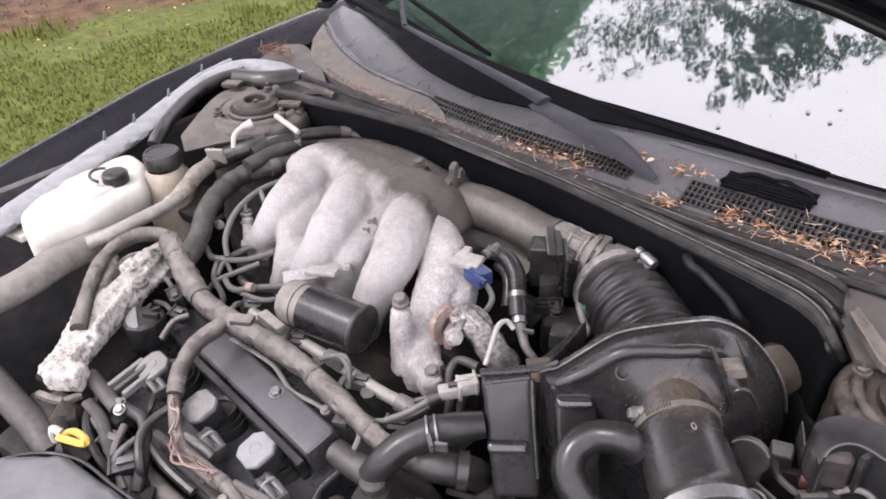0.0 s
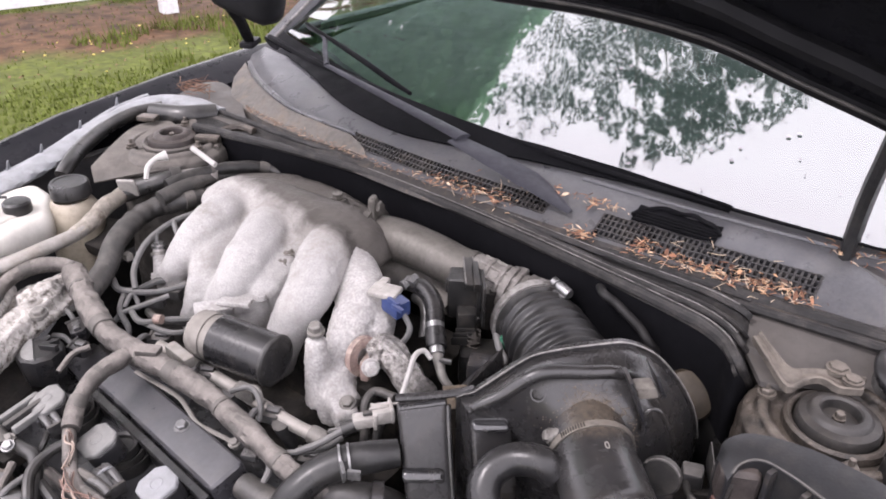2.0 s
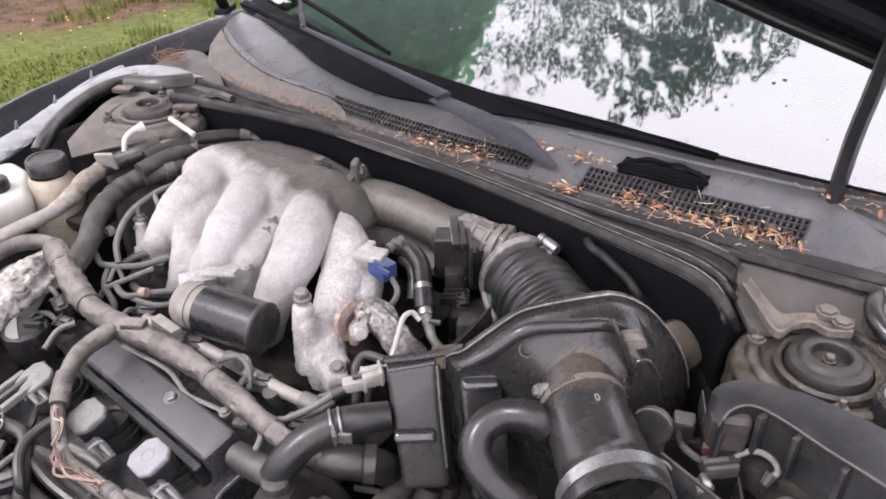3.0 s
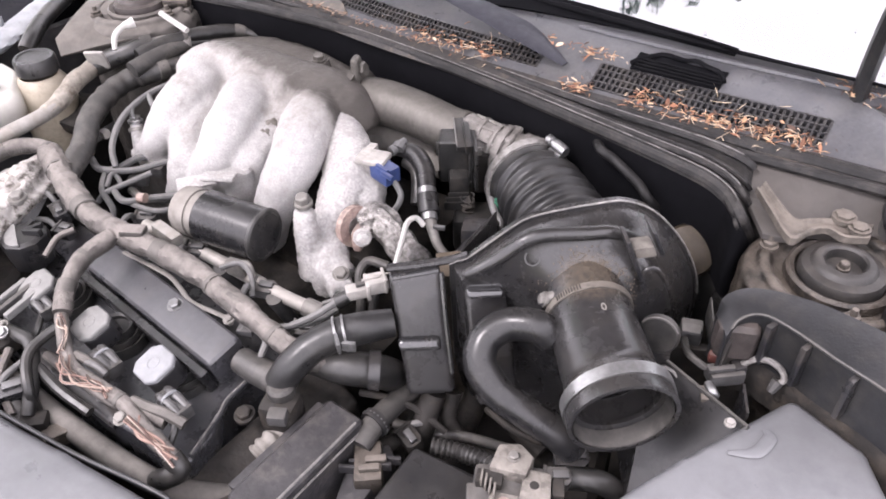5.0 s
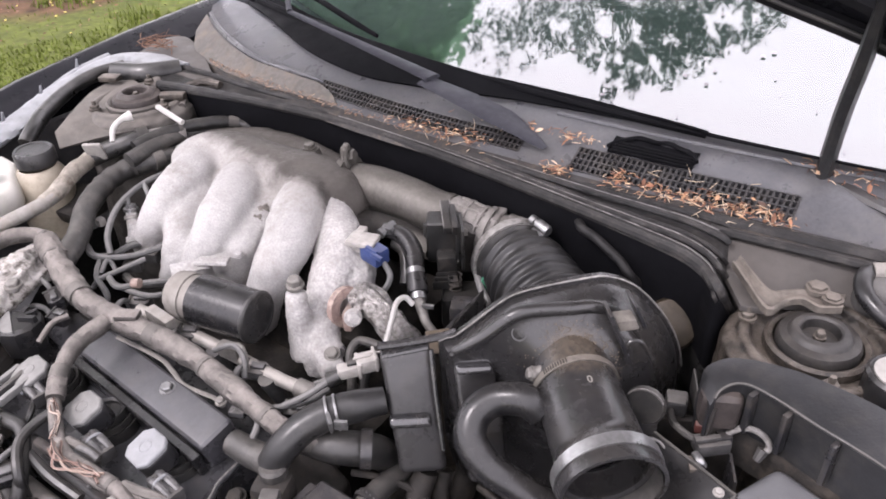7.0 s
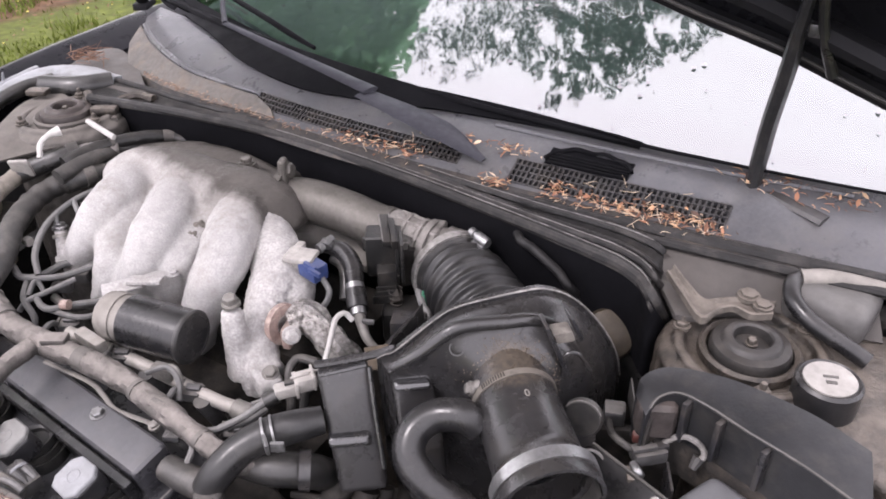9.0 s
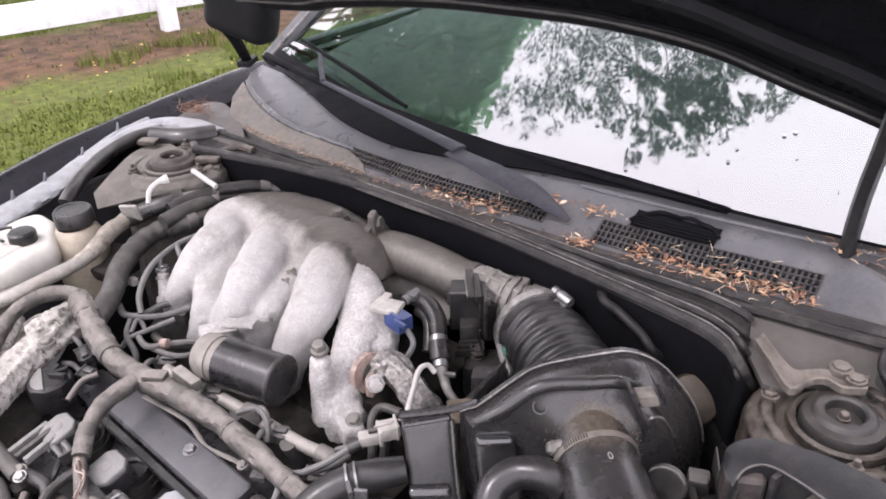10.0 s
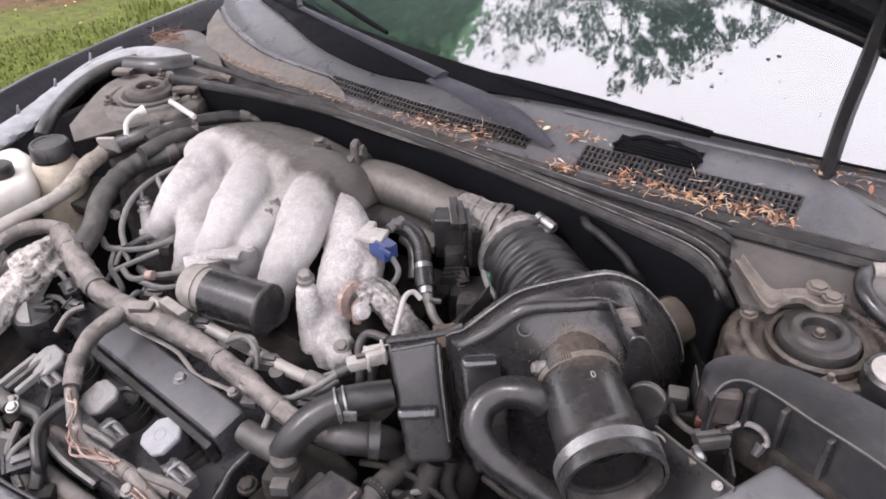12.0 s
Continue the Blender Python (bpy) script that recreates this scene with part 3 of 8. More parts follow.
rng_ = random.Random(12)
bm = bmesh.new()
for _ in range(26):
    x, y = rng_.uniform(-4.4, -3.5), rng_.uniform(0.8, 3.2)
    bmesh.ops.create_icosphere(bm, subdivisions=1, radius=rng_.uniform(0.006, 0.011), matrix=Matrix.Translation((x, y, rng_.uniform(0.04, 0.09))) @ Matrix.Diagonal((1, 1, 0.5, 1)))
single("wildflowers", bm, M_FLOWER, "small yellow flowers among the weeds", "flowers", kind="stuff")

rng_ = random.Random(41)
bm = bmesh.new()
for _ in range(2200):
    x, y = rng_.uniform(-6.2, -3.3), rng_.uniform(-0.4, 5.0)
    if on_lawn(x, y, rng_):
        continue
    m = Matrix.Translation((x, y, rng_.uniform(0.004, 0.02))) @ pose(0, 0, 0, rng_.gauss(0, 25), rng_.gauss(0, 25), rng_.uniform(0, 360))
    k = rng_.uniform(0.006, 0.017)
    bm.faces.new([bm.verts.new(m @ (Vector(p) * k)) for p in ((-1, 0, 0), (0, 0.45, 0.1), (1, 0, 0), (0, -0.45, 0.1))])
single("fallen_leaves", bm, M_LEAF_DRY, "dry brown leaves scattered on the bare soil", "leaves", kind="stuff", smooth=0)

FA, FB = Vector((-5.274, 1.735, 0.150)), Vector((-5.009, 2.806, 0.150))
FD = (FB - FA).normalized()
fence = thing("fence", (FB.x, FB.y, 0), "white painted wooden board fence on the lawn", "fence")
ang = math.degrees(math.atan2(FD.y, FD.x))
for k in range(-2, 4):
    c = FB + FD * (k * 2.3)
    if k != 3:
        mid = c + FD * 1.15
        part("rail", box((mid.x, mid.y, 0.25), (2.3, 0.035, 0.2), ang, 0.006), M_FENCE, fence)
    q = c + FD * 0.12 + Vector((-FD.y, FD.x, 0)) * -0.06
    part("post", box((q.x, q.y, 0.18), (0.12, 0.12, 0.42), ang, 0.008), M_FENCE, fence)


def leaf_cloud(count, blobs, size, seed):
    """Many small leaves in uneven clumps: blobs of (centre, radii) and, for thin ones, a density."""
    rng = random.Random(seed)
    weights = [b[1][0] * b[1][1] * (b[2] if len(b) > 2 else 1.0) for b in blobs]
    verts, faces = [], []
    for _ in range(count):
        c, r = rng.choices(blobs, weights)[0][:2]
        while True:
            d = Vector((rng.uniform(-1, 1), rng.uniform(-1, 1), rng.uniform(-1, 1)))
            p = Vector(c) + Vector((d.x * r[0], d.y * r[1], d.z * r[2]))
            if d.length < 1 and noise.noise((c[0] + d.x * 2.4, c[1] + d.y * 2.4, c[2] + d.z * 2.4)) > -0.08 and noise.noise((p.x * 6 + p.y * 3, p.y * 5, 0.5)) > -0.18:
                break
        a = Vector((rng.gauss(0, 1), rng.gauss(0, 1), rng.gauss(0, 0.6))).normalized()
        b = a.orthogonal().normalized()
        k = size * rng.uniform(0.6, 1.4)
        i = len(verts)
        verts += [p - a * k, p + b * k * 0.45, p + a * k, p - b * k * 0.45]
        faces.append((i, i + 1, i + 2, i + 3))
    me = bpy.data.meshes.new("crown")
    me.from_pydata([tuple(v) for v in verts], [], faces)
    bm = bmesh.new()
    bm.from_mesh(me)
    bpy.data.meshes.remove(me)
    return bm


def tree(at, height, blobs, count, leaf, seed, label, foliage):
    t = thing("tree", (at[0], at[1], 0), label, "tree")
    top = Vector((at[0], at[1], height * 0.62))
    wood = [tube([(at[0], at[1], -0.2), (at[0] + 0.1, at[1], height * 0.25), tuple(top)], [0.26, 0.2, 0.13], 12, 5)]
    for c in [b[0] for b in blobs]:
        a = Vector((at[0], at[1], height * 0.45))
        wood.append(tube([a, a.lerp(Vector(c), 0.5) + Vector((0, 0, 0.3)), c], [0.04, 0.02, 0.006], 8, 4))
    part("trunk", join(*wood), M_BARK, t)
    part("crown", leaf_cloud(count, blobs, leaf, seed), foliage, t, smooth=0)


tree((-4.6, 8.2), 9.5, [((-2.3, 2.3, 7.5), (1.0, 0.8, 0.3)), ((-1.7, 2.2, 7.5), (0.65, 0.7, 0.25)), ((-2.7, 1.8, 7.4), (0.8, 0.45, 0.2)), ((-1.8, 1.8, 7.4), (0.6, 0.42, 0.2)), ((-1.4, 2.6, 7.6), (0.6, 0.55, 0.3)), ((-2.2, 3.2, 7.8), (1.5, 0.8, 0.5)), ((-1.3, 3.4, 7.9), (0.9, 0.7, 0.4)), ((-1.1, 2.2, 7.5), (0.45, 0.4, 0.2)), ((-2.5, 1.25, 7.4), (0.4, 0.28, 0.1), 0.7), ((-2.1, 1.45, 7.4), (0.5, 0.3, 0.15)), ((-3.5, 2.3, 7.5), (0.9, 0.8, 0.3), 0.6), ((-4.3, 2.2, 7.5), (1.1, 1.0, 0.3), 0.45), ((-4.2, 1.7, 7.4), (1.0, 0.35, 0.2), 0.45), ((-3.7, 3.2, 7.8), (1.4, 0.8, 0.4), 0.5)], 20000, 0.031, 3, "broad green tree whose branches hang over the car", M_LEAF)
tree((-8.4, 3.4), 9.0, [((-7.3, 2.4, 7.0), (2.0, 2.2, 2.2)), ((-7.7, 5.0, 7.0), (2.2, 2.0, 2.2)), ((-7.4, 0.6, 5.2), (1.8, 1.7, 2.0)), ((-9.4, 1.0, 4.8), (2.4, 2.4, 2.4)), ((-9.6, 3.4, 7.9), (2.3, 2.4, 1.6)), ((-6.3, 2.6, 7.4), (1.0, 1.5, 0.7)), ((-6.2, 4.2, 7.6), (1.2, 1.6, 1.0)), ((-6.4, 1.4, 6.6), (1.1, 1.2, 1.0))], 25000, 0.13, 8, "dense green tree behind the fence", M_LEAF_LIGHT)


# ---- the car's body ----
car = thing("car", (0, 0, 0), "black saloon car with its hood raised", "car")


def cowl_front(x):
    return 0.088 + (0.24 * x * x if x < 0 else 0.08 * x * x)


def cowl_rear(x):
    return 0.252 + 0.17 * (x - 0.12) ** 2


def glass_base(x):
    return 0.21 + 0.165 * (x - 0.34) ** 2


def fender(side):
    rows = []
    for y, crest_x, crest_z in ((-1.0, 0.72, 0.66), (-0.8, 0.8, 0.73), (-0.55, 0.855, 0.79), (-0.3, 0.875, 0.832), (-0.05, 0.885, 0.872), (0.2, 0.895, 0.892), (0.45, 0.905, 0.902), (0.9, 0.91, 0.9)):
        prof = [(crest_x - 0.115, crest_z - 0.075), (crest_x - 0.11, crest_z - 0.03), (crest_x - 0.095, crest_z - 0.022), (crest_x - 0.075, crest_z - 0.012), (crest_x - 0.035, crest_z + 0.002),
                (crest_x - 0.008, crest_z - 0.004), (crest_x + 0.012, crest_z - 0.03), (crest_x + 0.025, crest_z - 0.12), (crest_x + 0.03, crest_z - 0.3), (crest_x - 0.01, 0.25)]
        rows.append([(side * x, y, z) for x, z in prof])
    return sheet(rows, 0.004)


part("fender", fender(-1), M_PAINT, car, "glossy black front fender", 50)
part("fender", fender(1), M_PAINT, car, "glossy black front fender", 50)
part("bumper", box((0, -1.0, 0.45), (1.5, 0.22, 0.42), 0, 0.06, 4), M_PAINT, car)
part("radiator_support", box((0, -0.72, 0.66), (1.5, 0.12, 0.05), 0, 0.012), M_PAINT_IN, car)
part("grille_panel", box((0, -0.84, 0.6), (1.45, 0.2, 0.1), 0, 0.03, 3), M_PLASTIC, car)
part("radiator", box((0, -0.66, 0.42), (1.1, 0.05, 0.44), 0, 0.006), M_DARK, car)
part("firewall", box((0, 0.16, 0.55), (1.46, 0.02, 0.6), 0, 0.0), M_DARK, car)
part("undertray", box((0, -0.42, 0.22), (1.5, 1.2, 0.02), 0, 0.0), M_DARK, car)
for s in (-1, 1):
    part("inner_apron", box((s * 0.735, -0.36, 0.52), (0.02, 1.05, 0.62), 0, 0.004), M_INNER, car)
    part("door", box((s * 0.86, 1.5, 0.62), (0.06, 1.9, 0.62), 0, 0.03, 3), M_PAINT, car)
part("roof", box((0, 1.95, 1.42), (1.2, 1.6, 0.05), 0, 0.02, 3), M_PAINT, car)
part("cabin_floor", box((0, 1.5, 0.3), (1.6, 2.4, 0.03), 0, 0), M_PAINT_IN, car)
part("cabin_back", box((0, 2.7, 0.85), (1.6, 0.05, 1.1), 0, 0), M_PAINT_IN, car)
for s in (-1, 1):
    part("seat", join(box((s * 0.36, 1.35, 0.85), (0.5, 0.14, 0.62), 0, 0.05, 3, rx=-14), box((s * 0.36, 1.4, 1.22), (0.26, 0.1, 0.18), 0, 0.04, 3)), M_PAINT_IN, car)
    part("cabin_side", box((s * 0.8, 1.65, 0.62), (0.03, 2.1, 0.6), 0, 0), M_PAINT_IN, car)
    part("wheel", lathe([(0.19, -0.1), (0.31, -0.1), (0.33, -0.07), (0.33, 0.07), (0.31, 0.1), (0.19, 0.1)], pose(s * 0.76, -0.05, 0.33, 0, 90, 0), 32, True), M_RUBBER, car)

# cowl panel with two grilles let into it
XS = sorted({round(-0.74 + 0.02 * i, 3) for i in range(75)} | {-0.275, 0.12, 0.2, 0.478})
SS = [0, 0.06, 0.12, 0.17, 0.21, 0.28, 0.36, 0.39, 0.5, 0.62, 0.74, 0.86, 1.0]


def cowl_at(x, s):
    y0, y1 = cowl_front(x), cowl_rear(x) - 0.004
    z = 0.888 + 0.06 * s + 0.008 * math.sin(math.pi * s) - 0.012 * abs(x) ** 2
    return Vector((x, y0 + (y1 - y0) * s, z))


def open_cell(xm, sm):
    return (-0.275 < xm < 0.12 and 0.21 < sm < 0.36) or (0.2 < xm < 0.478 and 0.17 < sm < 0.39)


bm = bmesh.new()
vv = [[bm.verts.new(cowl_at(x if x > -0.5 else -0.5 - (-0.5 - x) * (0.46 + 0.54 * min(1.0, s / 0.75)), s)) for x in XS] for s in SS]
for a in range(len(SS) - 1):
    for b in range(len(XS) - 1):
        if not open_cell((XS[b] + XS[b + 1]) / 2, (SS[a] + SS[a + 1]) / 2):
            bm.faces.new((vv[a][b], vv[a][b + 1], vv[a + 1][b + 1], vv[a + 1][b]))
bmesh.ops.recalc_face_normals(bm, faces=bm.faces)
bmesh.ops.solidify(bm, geom=bm.faces[:], thickness=0.004)
cowl = part("cowl_panel", bm, M_COWL, car, "grey-black plastic cowl panel with two vent grilles", 60)
part("cowl_box", box((0, 0.19, 0.845), (1.4, 0.14, 0.01), 0, 0), M_DARK, car)
part("cowl_front", box((0, 0.12, 0.82), (1.3, 0.012, 0.1), 0, 0), M_DARK, car)


def lattice(x0, x1, s0, s1, nx, ns, lift=-0.002):
    """Crossed bars of a vent grille, laid into the cowl."""
    bms = []
    for i in range(nx + 1):
        x = x0 + (x1 - x0) * i / nx
        a, b = cowl_at(x, s0), cowl_at(x, s1)
        c = (a + b) / 2
        bms.append(box((c.x, c.y, c.z + lift), (0.003, (b - a).length, 0.006), 0, 0, rx=math.degrees(math.atan2(b.z - a.z, b.y - a.y))))
    for j in range(ns + 1):
        s = s0 + (s1 - s0) * j / ns
        n = 12
        for i in range(n):
            a, b = cowl_at(x0 + (x1 - x0) * i / n, s), cowl_at(x0 + (x1 - x0) * (i + 1) / n, s)
            c = (a + b) / 2
            bms.append(box((c.x, c.y, c.z + lift), ((b - a).length, 0.003, 0.006), math.degrees(math.atan2(b.y - a.y, b.x - a.x)), 0))
    return join(*bms)


part("cowl_gutter", sheet([[cowl_at(-0.6 + 0.033 * k, s) + Vector((0, 0, 0.0025 - 0.004 * (s < 0))) for k in range(41)] for s in (-0.03, 0.02, 0.07, 0.115)], 0.003), M_GUTTER, cowl, "dirty black front edge of the cowl", 60)
part("vent_grille", lattice(-0.275, 0.12, 0.21, 0.36, 54, 3), M_PLASTIC, cowl, "black plastic lattice")
part("vent_grille", lattice(0.2, 0.478, 0.17, 0.39, 38, 4), M_PLASTIC, cowl, "black plastic lattice")
louvre = part("vent_louvre", sheet([[cowl_at(x, q) + Vector((0, 0, 0.0022 + 0.0008 * math.sin(x * 400))) for x in (0.236, 0.25, 0.27, 0.29, 0.31, 0.33, 0.348)] for q in (0.4, 0.46, 0.52, 0.575)], 0.002), M_FRIT_SHADE, cowl, "black louvred panel with a ragged edge", 60)
for q in (0.405, 0.435, 0.465, 0.495):
    part("slat", tube([cowl_at(x, q) + Vector((0, 0, 0.005)) for x in (0.24, 0.28, 0.32, 0.346)], 0.0016, 6, 4, flat=0.6), M_FRIT_SHADE, louvre)
part("louvre_edge", tube([cowl_at(x, q) + Vector((0, 0, 0.004)) for x, q in ((0.235, 0.43), (0.243, 0.5), (0.256, 0.56), (0.272, 0.59), (0.29, 0.575), (0.305, 0.6), (0.322, 0.57), (0.338, 0.545), (0.35, 0.47))], 0.003, 7, 5, wobble=0.5), M_FRIT_SHADE, louvre)

rows = [[(-0.7209, 0.3000, 0.9258), (-0.6104, 0.2355, 0.9173), (-0.4751, 0.1861, 0.9121), (-0.3656, 0.1660, 0.9137), (-0.3018, 0.1570, 0.9147), (-0.2744, 0.1531, 0.9149), (-0.2304, 0.1354, 0.9088)], [(-0.7060, 0.2540, 0.9060), (-0.6381, 0.1932, 0.8911), (-0.5239, 0.1560, 0.8898), (-0.4262, 0.1382, 0.8931), (-0.3288, 0.1274, 0.8972), (-0.2459, 0.1241, 0.9013), (-0.2107, 0.1200, 0.9011)]]
part("cowl_side_panel", sheet([spline(r, 5) for r in rows], 0.004), M_COWL_DUST, cowl, "dusty pale grey side panel of the cowl", 60)
part("cowl_ridge", tube([(-0.7052, 0.2976, 0.9294), (-0.6122, 0.2451, 0.9213), (-0.4831, 0.1939, 0.9147), (-0.3701, 0.1707, 0.9155), (-0.3001, 0.1625, 0.9173), (-0.2675, 0.1557, 0.9165)], [0.004, 0.005, 0.005, 0.0045, 0.004, 0.002], 8, 6, wobble=0.2), M_COWL, cowl)
part("cowl_ridge", tube([cowl_at(x, 0.7) for x in (0.14, 0.2, 0.3, 0.42, 0.5, 0.6)], 0.004, 8, 5), M_COWL, cowl)

part("fender_gusset", sheet([spline([(-0.7367, 0.1317, 0.891), (-0.7665, 0.2093, 0.891), (-0.7364, 0.2466, 0.891), (-0.6429, 0.2134, 0.891)], 4), spline([(-0.6805, 0.1106, 0.893), (-0.6622, 0.1458, 0.893), (-0.6107, 0.1565, 0.893), (-0.5296, 0.1363, 0.893)], 4), spline([(-0.6518, 0.1009, 0.888), (-0.5945, 0.1024, 0.888), (-0.5349, 0.1000, 0.888), (-0.4651, 0.0932, 0.888)], 4)], 0.003), M_SIDE, car, "brown-dusted sheet metal at the end of the cowl", 60)

# rubber seal along the front of the cowl
front = [(-0.5497, 0.0361, 0.8930), (-0.4813, 0.0559, 0.8900), (-0.3654, 0.0818, 0.8870), (-0.2239, 0.0988, 0.8850), (-0.1256, 0.0961, 0.8850), (-0.0094, 0.0869, 0.8850), (0.0969, 0.0745, 0.8850), (0.1938, 0.0597, 0.8850), (0.2812, 0.0442, 0.8850), (0.3600, 0.0282, 0.8850), (0.3963, 0.0221, 0.8820), (0.4238, 0.0113, 0.8760), (0.4452, -0.0097, 0.8680)]
rear = [(-0.6575, 0.1231, 0.8930), (-0.5709, 0.1285, 0.8930), (-0.4059, 0.1197, 0.8930), (-0.2455, 0.1225, 0.8930), (-0.1454, 0.1198, 0.8930), (-0.0348, 0.1207, 0.8930), (0.0705, 0.1140, 0.8930), (0.1653, 0.1080, 0.8930), (0.2491, 0.1066, 0.8930), (0.3237, 0.1103, 0.8930), (0.3589, 0.1121, 0.8930), (0.3865, 0.1125, 0.8930), (0.4098, 0.1135, 0.8930)]
front.append(tuple(Vector(front[-1]) + Vector((0.012, 0.03, -0.05))))
rear.append(tuple(Vector(rear[-1]) + Vector((0.01, 0.0, 0.0))))
fl, rl = spline(front, 6), spline(rear, 6)


def across(k, dz=0.0):
    """A line along the seal, at the share k of its width."""
    return [a.lerp(c, k) + Vector((0, 0, dz)) for a, c in zip(fl, rl)]


part("hood_seal", tube(across(0.1), 0.0075, 10, 2), M_SEAL, car, "worn rubber hood seal")
for k, dz, r in ((0.34, 0.002, 0.0042), (0.52, -0.001, 0.003), (0.72, 0.003, 0.0046), (0.95, 0.0, 0.005)):
    part("seal_ridge", tube(across(k, dz)[(2 if k > 0.9 else 17):-3], r, 8, 2, wobble=0.15), M_SEAL, car)
for k, dz in ((0.15, 0.0078), (0.36, 0.0058), (0.74, 0.0072)):
    part("worn_edge", tube(across(k, dz)[20:-8], 0.0008, 6, 2, wobble=0.6), M_SCUFF, car, "pale scuffed edge of the seal")
part("seal_lip", tube([(x, cowl_front(x) + 0.012, 0.891) for x in (0.36, 0.42, 0.5, 0.6, 0.7)], 0.008, 8, 6), M_SEAL, car)
part("seal_lip", tube([(x, cowl_front(x) - 0.006, 0.887) for x in (0.4, 0.45, 0.5, 0.6, 0.7)], 0.006, 8, 6), M_SEAL, car)
part("cowl_ledge", sheet([across(k, -0.006 * math.sin(math.pi * k)) for k in (0.0, 0.25, 0.5, 0.75, 1.0)], 0.004), M_SEAL, car, "dirty black ledge under the seal", 60)
# black sheet that paints the shade of the recess below the seal
part("gap_shade_sheet", sheet([[p + Vector((0, 0.004, -0.1 * k)) for p in fl] for k in (0, 0.5, 1)], 0.003), M_FRIT_SHADE, car, smooth=60)

# black trim between the cowl and the glass
low_edge = spline([(-0.6426, 0.3449, 0.9486), (-0.5233, 0.2947, 0.9456), (-0.3598, 0.2195, 0.9360), (-0.2092, 0.1834, 0.9319), (-0.1035, 0.1836, 0.9355), (-0.0118, 0.1904, 0.9392), (0.0618, 0.1997, 0.9423), (0.1924, 0.2088, 0.9441), (0.2731, 0.2108, 0.9434), (0.3446, 0.2121, 0.9421)], 4)
top_edge = spline([(-0.5836, 0.3859, 0.9570), (-0.4648, 0.3303, 0.9570), (-0.3560, 0.2919, 0.9570), (-0.2310, 0.2547, 0.9570), (-0.1200, 0.2354, 0.9570), (-0.0373, 0.2270, 0.9570), (0.0437, 0.2278, 0.9570), (0.1838, 0.2230, 0.9570), (0.2707, 0.2118, 0.9570), (0.3504, 0.1984, 0.9570)], 4)
part("glass_trim", sheet([[a.lerp(c, k) for a, c in zip(low_edge, top_edge)] for k in (0.0, 0.3, 0.65, 1.0)], 0.003), M_FRIT_SHADE, car, "black trim below the windshield", 60)

# windshield and what stands behind it
rows = []
for j in range(9):
    t = j / 8
    rows.append([(x * (1 - 0.14 * t), glass_base(x) + 0.80 * t + 0.12 * t * x * x, 0.948 + 0.42 * t + 0.012 * math.sin(math.pi * t)) for x in [-0.735 + 1.495 * i / 24 for i in range(25)]])
glass = part("windshield", sheet(rows), M_GLASS, car, "clean tinted windshield reflecting trees and sky", 80)
glass.visible_shadow = False
rng_ = random.Random(58)
bm = bmesh.new()
for _ in range(110):
    x, t, k = rng_.uniform(0.02, 0.7), rng_.uniform(0.0, 0.42), rng_.choice((0.0009, 0.0013, 0.0018, 0.003))
    c = Vector((x * (1 - 0.14 * t), glass_base(x) + 0.80 * t + 0.12 * t * x * x, 0.951 + 0.42 * t + 0.012 * math.sin(math.pi * t)))
    bm.faces.new([bm.verts.new(c + (Vector((1, 0.0, 0)) * math.cos(a) * rng_.uniform(0.7, 1.6) + Vector((0, 0.88, 0.47)) * math.sin(a)) * k) for a in (0.0, 1.05, 2.1, 3.14, 4.2, 5.25)])
tagged(part("dirt_speck", bm, M_SPECK, car, "dried water spots on the glass", 0), kind="stuff")
frit = []
for k in (0.0, 0.35, 0.7, 1.0):
    frit.append([(x * (1 - 0.14 * t), glass_base(x) + 0.80 * t + 0.12 * t * x * x - 0.003, 0.948 + 0.42 * t + 0.012 * math.sin(math.pi * t) + 0.004) for x, t in [(-0.735 + 1.495 * i / 24, k * 0.03 * max(0.0, 1 - i / 12) ** 1.5) for i in range(25)]])
part("glass_border", sheet(frit, 0.001), M_FRIT_SHADE, car, "black printed border of the glass", 60)
part("windshield_seal", tube([(x, glass_base(x) - 0.003, 0.951) for x in [-0.76 + 0.19 * i for i in range(9)]], [0.008, 0.008, 0.008, 0.007, 0.006, 0.004, 0.0025, 0.002, 0.002], 8, 5), M_FRIT_SHADE, car)
part("dashboard", sheet([[(x, glass_base(x) + 0.03 + 0.85 * t, 0.92 + 0.05 * math.sin(2.6 * t)) for x in [-0.7 + 0.2 * i for i in range(8)]] for t in (0, 0.3, 0.6, 0.8, 1)], 0.02), M_DASH, car, smooth=60)
part("dashboard_face", box((0, 1.2, 0.78), (1.4, 0.05, 0.3), 0, 0.01), M_DASH, car)
for s in (-1, 1):
    part("roof_pillar", tube([(s * 0.768, 0.415, 0.935), (s * 0.722, 0.79, 1.17), (s * 0.665, 1.2, 1.41)], [0.02, 0.024, 0.03], 10, 5), M_COWL, car)
    part("pillar_trim", tube([(s * 0.752, 0.405, 0.948), (s * 0.705, 0.78, 1.186), (s * 0.648, 1.19, 1.425)], 0.004, 8, 5), M_SCUFF, car, "pale worn trim beside the windshield")

# raised hood, hinged behind the cowl
HOOD_Y = 0.20
EDGE = [(-0.655, 1.110), (-0.397, 1.124), (-0.315, 1.138), (-0.12, 1.157), (0.054, 1.161), (0.168, 1.159), (0.295, 1.145), (0.404, 1.116), (0.496, 1.092), (0.571, 1.066), (0.676, 1.03)]


